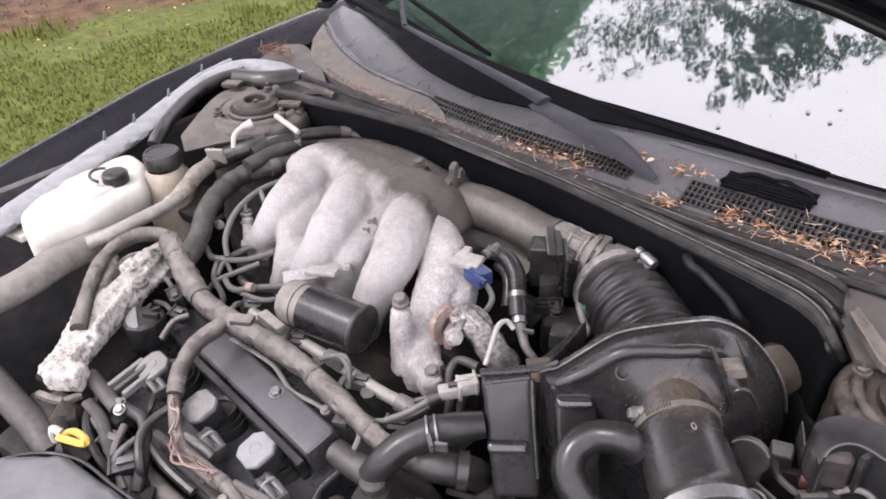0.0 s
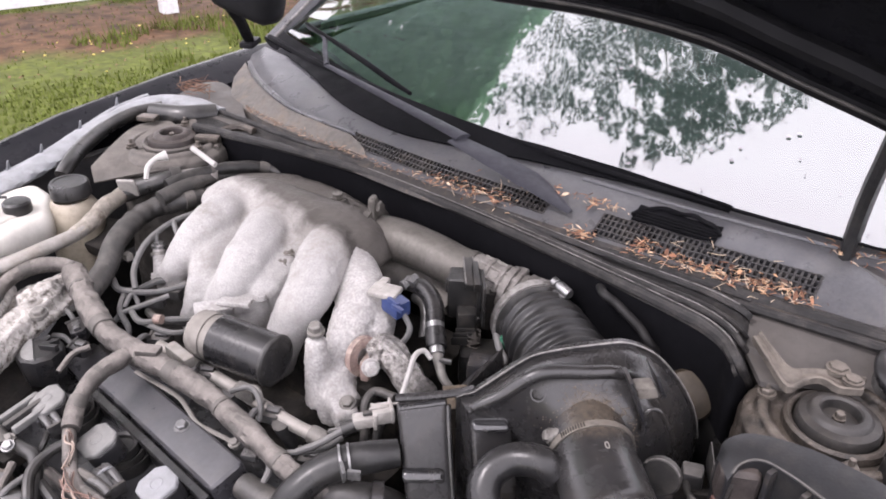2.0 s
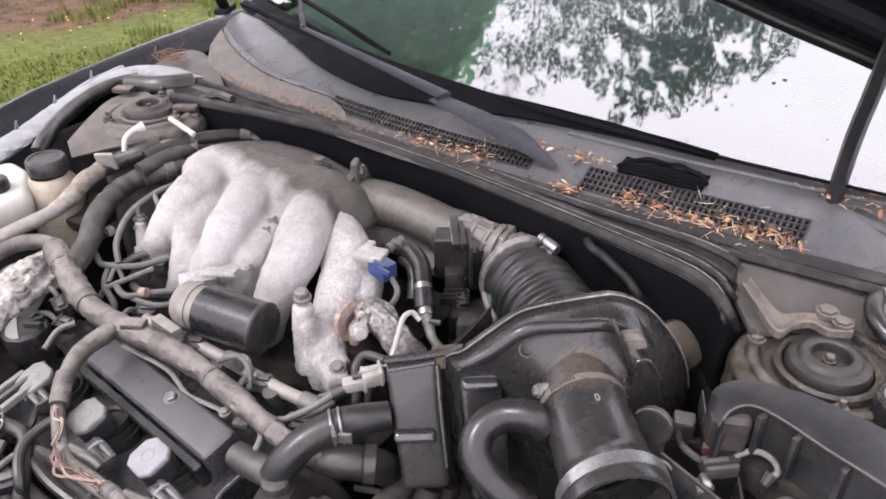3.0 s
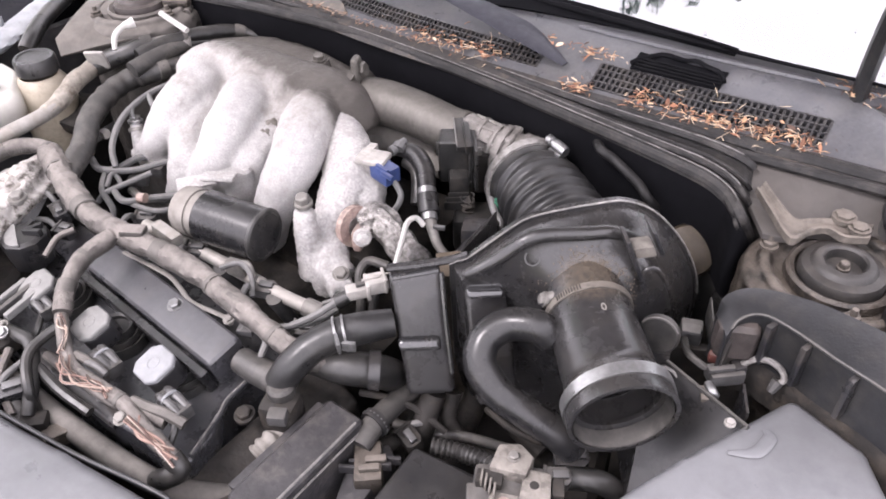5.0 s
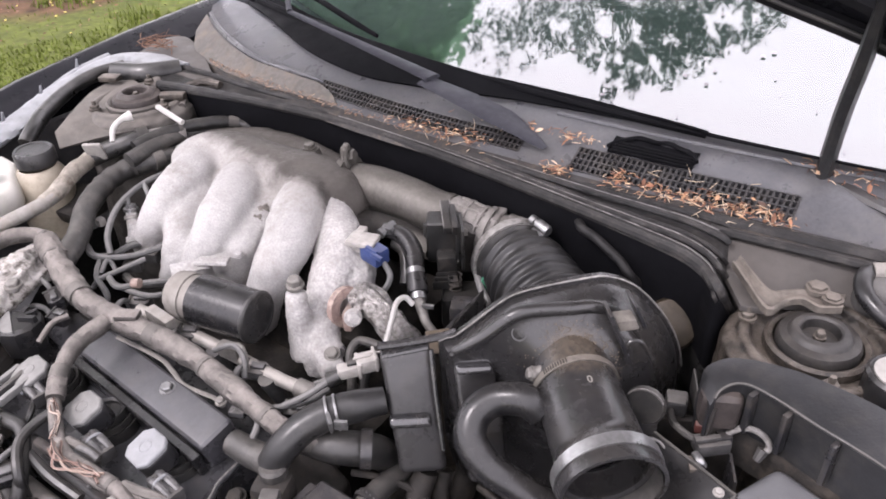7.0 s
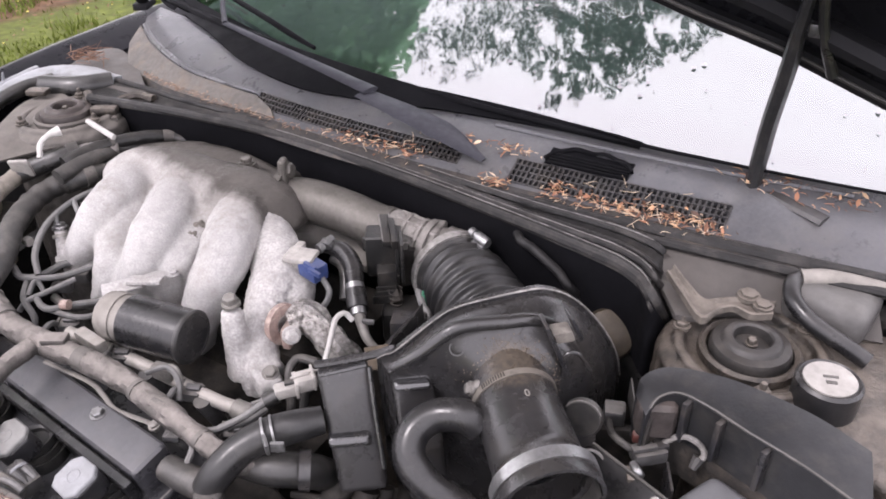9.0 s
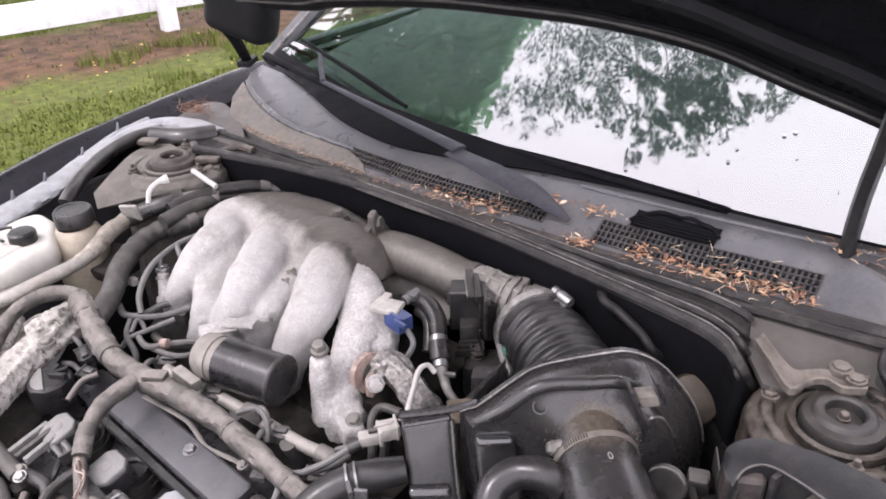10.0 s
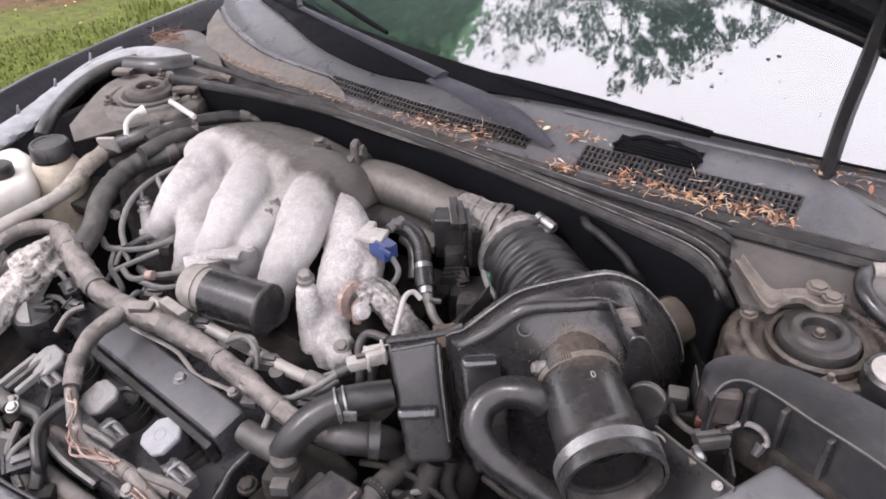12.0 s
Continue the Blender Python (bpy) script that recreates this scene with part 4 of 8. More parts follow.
def hood_at(x, z, d, drop):
    w = 1 - 0.10 * d
    return (x * w, HOOD_Y - 0.62 * d + 0.78 * drop, z + 0.80 * d * (1 - 0.1 * d) + 0.62 * drop + 0.02 * math.sin(3 * d))


rows = [[hood_at(x, z, d, 0.02) for x, z in EDGE] for d in (0, 0.03, 0.2, 0.4, 0.6, 0.8, 1.0)]
hood = part("hood", sheet(rows, 0.006), M_PAINT, car, "raised black hood", 60)
lip = [hood_at(x, z, 0.012, 0.004) for x, z in EDGE]
part("hood_edge", tube(lip, 0.011, 8, 4), M_PAINT_IN, hood)
part("hood_scuff", tube([hood_at(x, z, 0.03, -0.012) for x, z in EDGE], 0.0025, 6, 4), M_HOSE, hood, "pale scuffed seam")
part("hood_rib", tube([hood_at(x * 0.97, z, 0.09, -0.008) for x, z in EDGE], 0.022, 8, 4, flat=0.6), M_PAINT_IN, hood)
part("hood_rib", tube([hood_at(x * 0.92, z, 0.24, -0.01) for x, z in EDGE], 0.03, 8, 4, flat=0.5), M_PAINT_IN, hood)
for s in (-1, 1):
    part("hood_rib", tube([hood_at(s * 0.5, 1.14, d, -0.01) for d in (0.26, 0.5, 0.9)], 0.03, 8, 4, flat=0.5), M_PAINT_IN, hood)
hl = [(-0.780, 0.366, 0.945), (-0.699, 0.280, 1.021), (-0.663, 0.220, 1.095), (-0.603, 0.180, 1.187)]
part("hood_hinge", join(tube(hl, [0.012, 0.013, 0.02, 0.02], 8, 4, flat=0.5), box(hl[0], (0.03, 0.06, 0.014), 30, 0.004)), M_PAINT_IN, car, "black hood hinge")
part("hood_corner", box((-0.561, 0.200, 1.111), (0.14, 0.07, 0.10), 12, 0.034, 4, ry=14), M_PAINT_IN, hood)
part("hood_hinge", tube([(0.72, 0.34, 0.93), (0.73, 0.32, 0.97), (0.74, 0.33, 1.03)], 0.013, 8, 4, flat=0.5), M_PAINT_IN, car, "black hood hinge")

# wiper lying on the glass
wa = [(0.1593, 0.1276, 0.9170), (0.1266, 0.1326, 0.9280), (0.0800, 0.1408, 0.9400), (0.0165, 0.1493, 0.9500), (-0.0636, 0.1609, 0.9580)]
wiper = part("wiper_arm", tube(wa, [0.006, 0.016, 0.026, 0.024, 0.017], 8, 6, flat=0.16), M_WIPER, car, "black wiper arm lying on the glass")
part("wiper_rod", tube([(-0.052, 0.167, 0.962), (-0.228, 0.208, 0.972), (-0.425, 0.251, 0.985)], [0.015, 0.011, 0.007], 8, 5, flat=0.3), M_WIPER, wiper)
part("wiper_hook", tube([(-0.425, 0.251, 0.985), (-0.485, 0.307, 0.990), (-0.543, 0.362, 0.997), (-0.618, 0.393, 1.000)], 0.005, 8, 5), M_WIPER, wiper)
part("wiper_blade", tube([(-0.216, 0.240, 0.978), (-0.285, 0.262, 0.985), (-0.398, 0.304, 0.995), (-0.629, 0.396, 1.005)], [0.003, 0.0045, 0.0045, 0.003], 8, 5, flat=1.3), M_FRIT_SHADE, wiper)

# wiper folded up off the glass
ub = Vector((0.489, 0.220, 0.925))
uw = [ub, Vector((0.493, 0.205, 1.012)), Vector((0.504, 0.155, 1.096)), Vector((0.509, 0.125, 1.147)), Vector((0.518, 0.080, 1.219))]
wiper = part("wiper_arm", tube(uw, [0.017, 0.0165, 0.0155, 0.012, 0.008], 10, 5, flat=0.6), M_TRIM, car, "black wiper arm folded up off the glass")
part("wiper_blade", tube([(0.548, 0.140, 1.102), (0.534, 0.120, 1.143), (0.527, 0.100, 1.185), (0.526, 0.070, 1.241)], [0.006, 0.005, 0.005, 0.004], 8, 5), M_RUBBER, wiper)
part("wiper_clip", box((0.527, 0.120, 1.150), (0.018, 0.01, 0.014), 0, 0.003), M_PLASTIC, wiper)
part("wiper_pivot", join(lathe([(0, 0.014), (0.009, 0.014), (0.012, 0.008), (0.012, -0.02)], pose(ub.x, ub.y, ub.z), 16), tube([ub, ub + Vector((0.09, -0.035, -0.008))], 0.012, 8, 2, flat=0.5)), M_PLASTIC, wiper)


# ---- strut towers ----
def tower(c, label, skin):
    x, y, z = c
    t = thing("strut_tower", (x, y, 0.3), label, "strut tower", "strut towers")
    part("tower_shell", lathe([(0, 0.3 - z), (0.1, 0.3 - z), (0.097, -0.1), (0.096, -0.034), (0.0925, -0.018), (0.085, -0.0125), (0.079, -0.0105), (0.0775, -0.004), (0.068, -0.0035), (0.064, -0.014), (0.055, -0.017), (0, -0.017)], pose(x, y, z), 40), skin, t, smooth=50)
    shell = [o for o in t.children if o.name.startswith("tower_shell")][0]
    mod = shell.modifiers.new("remesh", "REMESH")
    mod.mode, mod.voxel_size, mod.use_smooth_shade = "VOXEL", 0.003, True
    caked = bpy.data.textures.new("caked_mud", "CLOUDS")
    caked.noise_scale, caked.noise_depth = 0.016, 6
    mod = shell.modifiers.new("caked_mud", "DISPLACE")
    mod.texture, mod.strength, mod.mid_level, mod.texture_coords = caked, 0.005, 0.5, "LOCAL"
    part("mount_ring", lathe([(0.0435, -0.014), (0.0445, -0.006), (0.049, -0.003), (0.0525, -0.006), (0.0535, -0.014)], pose(x, y, z), 40), skin, t)
    part("bearing_cap", lathe([(0.0415, -0.013), (0.042, -0.003), (0.0395, 0.0025), (0.032, 0.005), (0.0295, 0.009), (0.0265, 0.011), (0.0215, 0.011), (0.0195, 0.009), (0.018, -0.001), (0, -0.001)], pose(x, y, z), 40), M_CAP_DUSTY if x > 0 else M_MAUVE, t, "dusty rubber bearing cap")
    part("centre_nut", bolt_head((x, y, z + 0.001), 0.005, h=0.007), M_BEIGE, t)
    s = 1 if x > 0 else -1
    for px_, py_ in ((-0.0724 * s, 0.0006), (0.0252 * s, -0.0655), (0.045 * s, 0.06)):
        p = (x + px_, y + py_, z - 0.004)
        part("stud", join(bolt_head(p, 0.0075), lathe([(0, 0.014), (0.003, 0.014), (0.0035, 0.012), (0.0035, 0)], pose(*p), 10)), M_BEIGE, t, "mud-caked stud and nut")
    if s > 0:
        part("tower_plate", prism([(x, y - 0.09), (x + s * 0.16, y - 0.12), (x + s * 0.165, y + 0.12), (x, y + 0.09)], z - 0.04, z - 0.016, 0.01, None, 4), skin, t)
    part("weld_rib", tube([(x + s * 0.05, y + 0.085, z - 0.01), (x - s * 0.03, y + 0.082, z - 0.008), (x - s * 0.08, y + 0.03, z - 0.012)], 0.006, 8, 5), skin, t)
    return t


tower((0.55, 0.0, 0.855), "dirty grey strut tower with black rubber cap", M_TOWER)
tower((-0.565, 0.0, 0.885), "dusty grey strut tower beside the white tank", M_TOWER_GREY)

skirt = [spline([(-0.6449, 0.0496, 0.883), (-0.6692, 0.0266, 0.882), (-0.6737, -0.0111, 0.879), (-0.6368, -0.0763, 0.875), (-0.5980, -0.1402, 0.866)], 5), spline([(-0.56, 0.03, 0.872), (-0.5000, -0.0500, 0.8640), (-0.5069, -0.0744, 0.8620), (-0.5331, -0.1103, 0.8585), (-0.5695, -0.1548, 0.8500)], 5)]
part("apron_sheet", sheet([[a.lerp(c, k) + Vector((0, 0, 0.006 * math.sin(math.pi * k))) for a, c in zip(*skirt)] for k in (0.0, 0.25, 0.5, 0.75, 1.0)], 0.004), M_TOWER_GREY, car, "dusty sheet metal that slopes from the tower", 60)

# ---- intake resonator, in its own upright plane ----
RA = radians(42)
RU, RN, RO = Vector((math.cos(RA), math.sin(RA), 0)), Vector((math.sin(RA), -math.cos(RA), 0)), Vector((0.171, -0.245, 0))
RM = Matrix(((RU.x, 0, RN.x, RO.x), (RU.y, 0, RN.y, RO.y), (0, 1, 0, 0), (0, 0, 0, 1)))
SEAM = [(0.062, 0.846), (0.08, 0.85), (0.119, 0.881), (0.147, 0.897), (0.21, 0.906), (0.24, 0.905), (0.273, 0.885), (0.309, 0.838), (0.33, 0.788), (0.334, 0.735), (0.325, 0.68), (0.28, 0.64), (0.16, 0.63), (0.075, 0.65)]


def shrunk(outline, k):
    cx, cy = sum(p[0] for p in outline) / len(outline), sum(p[1] for p in outline) / len(outline)
    return [(cx + (x - cx) * k, cy + (y - cy) * k) for x, y in outline]


def inset(outline, d):
    """The outline moved inward by d."""
    n, out = len(outline), []
    for i in range(n):
        (ax, ay), (bx, by), (cx, cy) = outline[i - 1], outline[i], outline[(i + 1) % n]
        e = Vector((cx - ax, cy - ay)).normalized()
        out.append((bx + e.y * d, by - e.x * d))
    return out


def rounded(outline, steps=3):
    p = spline([(x, y, 0) for x, y in outline] + [(outline[0][0], outline[0][1], 0)], steps)
    return [(v.x, v.y) for v in p[:-1]]


def lofted(rings, m, caps=True):
    """Skins the outlines; a ring's depth is a number or a function of its points."""
    bm = bmesh.new()
    vs = [[bm.verts.new((x, y, z(x, y) if callable(z) else z)) for x, y in o] for o, z in rings]
    n = len(vs[0])
    for a, b in zip(vs, vs[1:]):
        for j in range(n):
            bm.faces.new((a[j], a[(j + 1) % n], b[(j + 1) % n], b[j]))
    if caps:
        bm.faces.new(vs[0])
        bm.faces.new(vs[-1][::-1])
    bm.transform(m)
    return bm


reson = thing("air_intake_resonator", RO + RU * 0.2 + Vector((0, 0, 0.64)), "black plastic air intake resonator with open duct mouth", "air intake")
FACE = [(0.067, 0.858), (0.076, 0.864), (0.103, 0.879), (0.138, 0.903), (0.188, 0.902), (0.217, 0.900), (0.241, 0.886), (0.265, 0.856), (0.287, 0.812), (0.298, 0.769), (0.305, 0.703), (0.26, 0.655), (0.16, 0.65), (0.086, 0.665)]
SEAM, FACE = rounded(SEAM), rounded(FACE)


RS = RM @ Matrix(((1, 0, 0, 0), (0, 1, 0, 0), (0, -0.45, 1, 0.45 * 0.838), (0, 0, 0, 1)))  # lower edge further forward


def between(k):
    return [(a[0] + (b[0] - a[0]) * k, a[1] + (b[1] - a[1]) * k) for a, b in zip(SEAM, FACE)]


def face_depth(u, z):
    """The front bulges toward the duct below its rim."""
    ease = lambda v: v * v * (3 - 2 * v)
    w = ease(min(1.0, max(0.0, (u - 0.1) / 0.075))) * ease(min(1.0, max(0.0, (0.315 - u) / 0.1)))
    d = max(0.0, 0.895 - z)
    return 0.042 + w * 0.04 * (1 - math.exp(-d / 0.035))


part("housing", lofted([(inset(SEAM, 0.06), -0.085), (inset(SEAM, 0.045), -0.06), (inset(SEAM, 0.024), -0.032), (inset(SEAM, 0.008), -0.012), (inset(SEAM, 0.001), -0.005), (inset(SEAM, 0.001), 0.004), (between(0.1), 0.012), (between(0.3), 0.021), (between(0.55), 0.029), (between(0.78), 0.0355), (between(0.9), 0.040), (between(0.97), 0.0425), (inset(FACE, 0.002), 0.0425)] + [(shrunk(inset(FACE, 0.005), k), face_depth) for k in (1.0, 0.93, 0.86, 0.78, 0.7, 0.6, 0.5, 0.36, 0.2, 0.05)], RM), M_RESON, reson, smooth=55)
part("seam_flange", lofted([(inset(SEAM, 0.002), -0.004), (inset(SEAM, -0.004), -0.003), (inset(SEAM, -0.004), 0.003), (inset(SEAM, 0.002), 0.004)], RM), M_RESON, reson)
part("face_panel", prism([(0.068, 0.857), (0.109, 0.854), (0.115, 0.803), (0.118, 0.721), (0.076, 0.727)], 0.03, 0.047, 0.005, RS, 3), M_RESON, reson)
part("housing_rib", prism([(0.070, 0.849), (0.107, 0.847), (0.108, 0.839), (0.071, 0.840)], 0.044, 0.056, 0.0045, RS, 3), M_GLOSS, reson)
# thin pale tube painting the sky's highlight along the flange
part("flange_highlight", tube([RM @ Vector((u, z, 0.004)) for u, z in inset(SEAM, -0.004)[0:26]], 0.0011, 6, 2), M_EDGE, reson, "pale line painted as the flange edge's highlight")
part("rim_bead", tube([RM @ Vector((u, z, 0.0372)) for u, z in inset(FACE, 0.002)[0:27]], [0.003, 0.006, 0.0075, 0.0075, 0.0075, 0.0075, 0.0075, 0.006, 0.002], 14, 2), M_RESON, reson)
part("chamber_edge", tube([RS @ Vector((*p, 0.0095)) for p in ((0.049, 0.840), (0.050, 0.795), (0.053, 0.736))], 0.003, 8, 4), M_GLOSS, reson)
part("chamber_edge", tube([RS @ Vector((*p, 0.0095)) for p in ((-0.003, 0.839), (0.023, 0.841), (0.046, 0.843))], 0.0035, 8, 4), M_GLOSS, reson)
for uu, zz in ((0.135, 0.883), (0.208, 0.889)):
    part("mould_mark", lathe([(0.008, 0.0), (0.008, 0.0012), (0.0065, 0.0012), (0.0065, 0.0)], along(RO + RU * uu + RN * (face_depth(uu, zz) + 0.0003) + Vector((0, 0, zz)), RO + RU * uu + RN * 0.1 + Vector((0, 0, zz + 0.05))), 20, True), M_RESON, reson)
part("side_chamber", prism([(-0.006, 0.841), (0.048, 0.845), (0.056, 0.713), (0.004, 0.716)], -0.006, 0.012, 0.008, RS, 4), M_RESON, reson)
part("chamber_rib", prism([(-0.002, 0.781), (0.043, 0.779), (0.044, 0.767), (-0.002, 0.770)], 0.008, 0.021, 0.0055, RS, 3), M_GLOSS, reson)
part("chamber_flange", tube([RM @ Vector((*p, 0.0)) for p in ((-0.007, 0.845), (0.026, 0.846), (0.059, 0.849), (0.078, 0.854))], 0.0045, 8, 4), M_RESON, reson)
part("valley_web", prism([(0.048, 0.817), (0.076, 0.818), (0.082, 0.620), (0.053, 0.624)], -0.05, -0.01, 0.0, RM), M_RESON_DUST, reson)


def rpt(u, z, n):
    return RO + RU * u + RN * n + Vector((0, 0, z))


ax0, ax1 = rpt(0.186, 0.838, 0.045), rpt(0.188, 0.826, 0.205)
DL = (ax1 - ax0).length
DM = along(ax0, ax1)
part("duct", lathe([(0.0435, -0.01), (0.0435, 0.006), (0.042, 0.012), (0.042, 0.05), (0.0435, DL - 0.045), (0.0445, DL - 0.035), (0.05, DL - 0.028), (0.05, DL), (0.046, DL), (0.045, DL - 0.03), (0.04, DL - 0.05), (0.037, 0.02), (0, 0.02)], DM, 48), M_RESON, reson, smooth=40)
part("inner_ring", lathe([(0.0452, DL - 0.02), (0.041, DL - 0.022), (0.041, DL - 0.026), (0.0452, DL - 0.028)], DM, 48, True), M_RESON, reson)
# lighter grey lining that puts the light inside the mouth into colour
part("lit_inner_wall", lathe([(0.0447, DL - 0.001), (0.0443, DL - 0.019)], DM, 48), M_HOSE, reson, "inside of the duct mouth, painted lighter where it is lit")
for k in (0.05, 0.075):
    part("inner_ridge", lathe([(0.0425, DL - k), (0.0385, DL - k + 0.001), (0.0385, DL - k - 0.003), (0.0425, DL - k - 0.004)], DM, 48, True), M_GLOSS, reson)
part("mouth_clamp", lathe([(0.0498, DL - 0.026), (0.0513, DL - 0.026), (0.0513, DL - 0.0135), (0.0498, DL - 0.0135)], DM, 48, True), M_STEEL, reson, "bright steel band clamp")
part("hose_clamp", lathe([(0.0424, 0.035), (0.0442, 0.035), (0.0442, 0.0425), (0.0424, 0.0425)], DM, 48, True), M_CLAMP, reson, "dusty worm-drive hose clamp")
for k in range(10):
    a = radians(40 + 3.6 * k)
    slot = box((0, 0, 0), (0.0013, 0.0016, 0.0052), 0, 0)
    bmesh.ops.transform(slot, matrix=DM @ Matrix.Translation((-0.0442 * math.cos(a), 0.0442 * math.sin(a), 0.0388)) @ Matrix.Rotation(math.pi / 2 - a, 4, "Z"), verts=slot.verts[:])
    part("clamp_slot", slot, M_DARK, reson)
rng_ = random.Random(4)
crumbs = bmesh.new()
for k in range(300):
    a, far = rng_.gauss(1.75, 0.6), abs(rng_.gauss(0, 0.007))
    g = bmesh.ops.create_icosphere(crumbs, subdivisions=1, radius=rng_.uniform(0.0003, 0.0009))["verts"]
    cu, cz = 0.186 - (0.044 + far) * math.cos(a), 0.834 + (0.044 + far) * math.sin(a)
    c = RO + RU * cu + RN * (face_depth(cu, cz) + 0.0004) + Vector((0, 0, cz))
    bmesh.ops.translate(crumbs, verts=g, vec=c)
part("dust", crumbs, M_MUD, reson, "crumbs of brown dust on the face", 0)
sc = Vector((0.327, -0.204, 0.852))
part("clamp_screw", join(tube([sc, sc + Vector((0.022, 0.02, 0.008))], 0.006, 10, 2), bolt_head(sc, 0.006, (-0.7, -0.6, 0.2))), M_DULL, reson)
part("branch_tube", tube([rpt(0.145, 0.832, 0.105), (0.334, -0.231, 0.842), (0.309, -0.242, 0.838), (0.297, -0.262, 0.828), (0.303, -0.280, 0.812), (0.326, -0.286, 0.795), (0.353, -0.281, 0.780), (0.387, -0.272, 0.760), (0.401, -0.265, 0.740)], 0.0165, 18, 8), M_RUBBER_CLEAN, reson, "curved black rubber branch tube")
part("latch", join(prism([(0.218, 0.912), (0.222, 0.913), (0.248, 0.847), (0.244, 0.845)], 0.045, 0.072, 0.002, RM), prism([(0.244, 0.917), (0.249, 0.915), (0.262, 0.886), (0.257, 0.886)], 0.035, 0.066, 0.002, RM)), M_PLASTIC, reson)
part("latch_plate", prism([(0.227, 0.901), (0.247, 0.902), (0.252, 0.889), (0.232, 0.888)], 0.05, 0.068, 0.002, RM), M_LINK, reson, "dusty pale latch plate")
part("latch_loop", tube([RM @ Vector((*p, 0.07)) for p in ((0.241, 0.847), (0.240, 0.871), (0.248, 0.877), (0.258, 0.870), (0.269, 0.849))], 0.0022, 8, 5), M_RESON, reson)
ob = part("digit_mark", join(tube([DM @ Vector((0.0425 * math.cos(q) * -1, 0.0425 * math.sin(q), 0.066 + 0.0038 * math.sin(w))) for q, w in [(1.62 + 0.045 * math.cos(2 * math.pi * k / 12), 2 * math.pi * k / 12) for k in range(13)]], 0.0007, 6, 2)), M_PIPE_DULL, reson)

# ---- bellows, throttle, crossover tube ----
b0, b1 = Vector((0.173, 0.026, 0.800)), rpt(0.205, 0.80, -0.07)
bel = thing("intake_bellows", (b0.x, b0.y, 0.74), "ribbed black rubber intake bellows", "intake hose")
part("bellows", tube([b0, b0.lerp(b1, 0.33) + Vector((0, 0, 0.006)), b0.lerp(b1, 0.66) + Vector((0, 0, 0.004)), b1], [0.047, 0.053, 0.056, 0.058], 40, 40, ripple=lambda s: 0.93 + 0.125 * math.exp(-((((s / 0.0188) % 1) - 0.5) / 0.17) ** 2)), M_BELLOWS, bel, smooth=75)
part("collar", lathe([(0.045, -0.012), (0.0545, -0.011), (0.055, 0.006), (0.045, 0.012)], along(b0, b1), 36, True), M_RUBBER, bel)
part("band_clamp", lathe([(0.0545, -0.009), (0.0582, -0.009), (0.0586, -0.003), (0.0582, 0.004), (0.0545, 0.004)], along(b0, b1), 36, True), M_BAND, bel, "steel band clamp")
k0, k1 = Vector((0.1880, 0.0445, 0.858)), Vector((0.2230, 0.0300, 0.855))
screw = lathe([(0, -0.002), (0.0035, -0.002), (0.0065, 0.0), (0.0065, 0.008), (0.0045, 0.009), (0.0045, 0.013), (0.0075, 0.0135), (0.0075, 0.03), (0.006, 0.034), (0, 0.034)], along(k0, k1), 12)
part("clamp_screw", join(screw, box(k0.lerp(k1, 0.62) - Vector((0.004, 0.0, 0.007)), (0.022, 0.014, 0.006), -20, 0.002)), M_STEEL, bel, "bright clamp screw")

thr = thing("throttle_body", (0.046, 0.103, 0.760), "cast throttle body with black sensor box", "throttle body")
t0, t1 = Vector((0.078, 0.037, 0.825)), Vector((0.151, 0.045, 0.812))
part("bore", lathe([(0.029, -0.014), (0.031, -0.012), (0.031, 0.008), (0.0335, 0.0095), (0.0335, 0.0135), (0.031, 0.015), (0.031, 0.03), (0.0335, 0.0315), (0.0335, 0.0355), (0.031, 0.037), (0.0315, 0.052), (0.0345, 0.0535), (0.0345, 0.058), (0.0315, 0.06), (0.032, 0.066), (0.036, 0.068), (0.036, 0.078), (0.037, 0.08), (0.037, 0.095), (0, 0.095)], along(t0, t1), 32), M_THROTTLE, thr)
for k in (-0.35, 0.25, 0.85):
    up_ = Vector((0.02, -math.sin(k), math.cos(k))) * 0.0315
    part("casting_rib", tube([t0 + up_, t0.lerp(t1, 0.4) + up_, t0.lerp(t1, 0.8) + up_], 0.0022, 8, 3), M_THROTTLE, thr)
sb_ = part("sensor_box", box((0.0815, -0.0067, 0.8220), (0.044, 0.036, 0.062), 32, 0.005, 3), M_GRIME, thr, "black plastic sensor box")
part("sensor_lid", box((0.0883, -0.0063, 0.8560), (0.014, 0.056, 0.009), 40, 0.002, 2, 10), M_GRIME, sb_)
lid_ = Matrix.Translation((0.0883, -0.0063, 0.8607)) @ pose(0, 0, 0, 10, 0, 40)
# pale tubes paint the bright highlights of the black lid
for k in (-0.0064, 0.0064):
    part("lid_highlight", tube([lid_ @ Vector((k, -0.027, 0)), lid_ @ Vector((k, 0.027, 0))], 0.0009, 6, 2), M_EDGE, sb_, "bright line painted as a highlight of the lid")
part("sensor_ridge", tube([lid_ @ Vector((0.013, -0.026, -0.012)), lid_ @ Vector((0.013, 0.022, -0.012))], 0.0011, 6, 2), M_EDGE, sb_)
part("sensor_lid", box((0.1000, -0.0081, 0.8560), (0.008, 0.048, 0.014), 40, 0.002, 2, 10), M_GRIME, sb_)
part("sensor_rib", box((0.1060, -0.0061, 0.8300), (0.006, 0.04, 0.054), 32, 0.002), M_GRIME, sb_)
part("sensor_rib", box((0.0786, -0.0215, 0.8400), (0.03, 0.006, 0.02), 32, 0.002), M_GRIME, sb_)
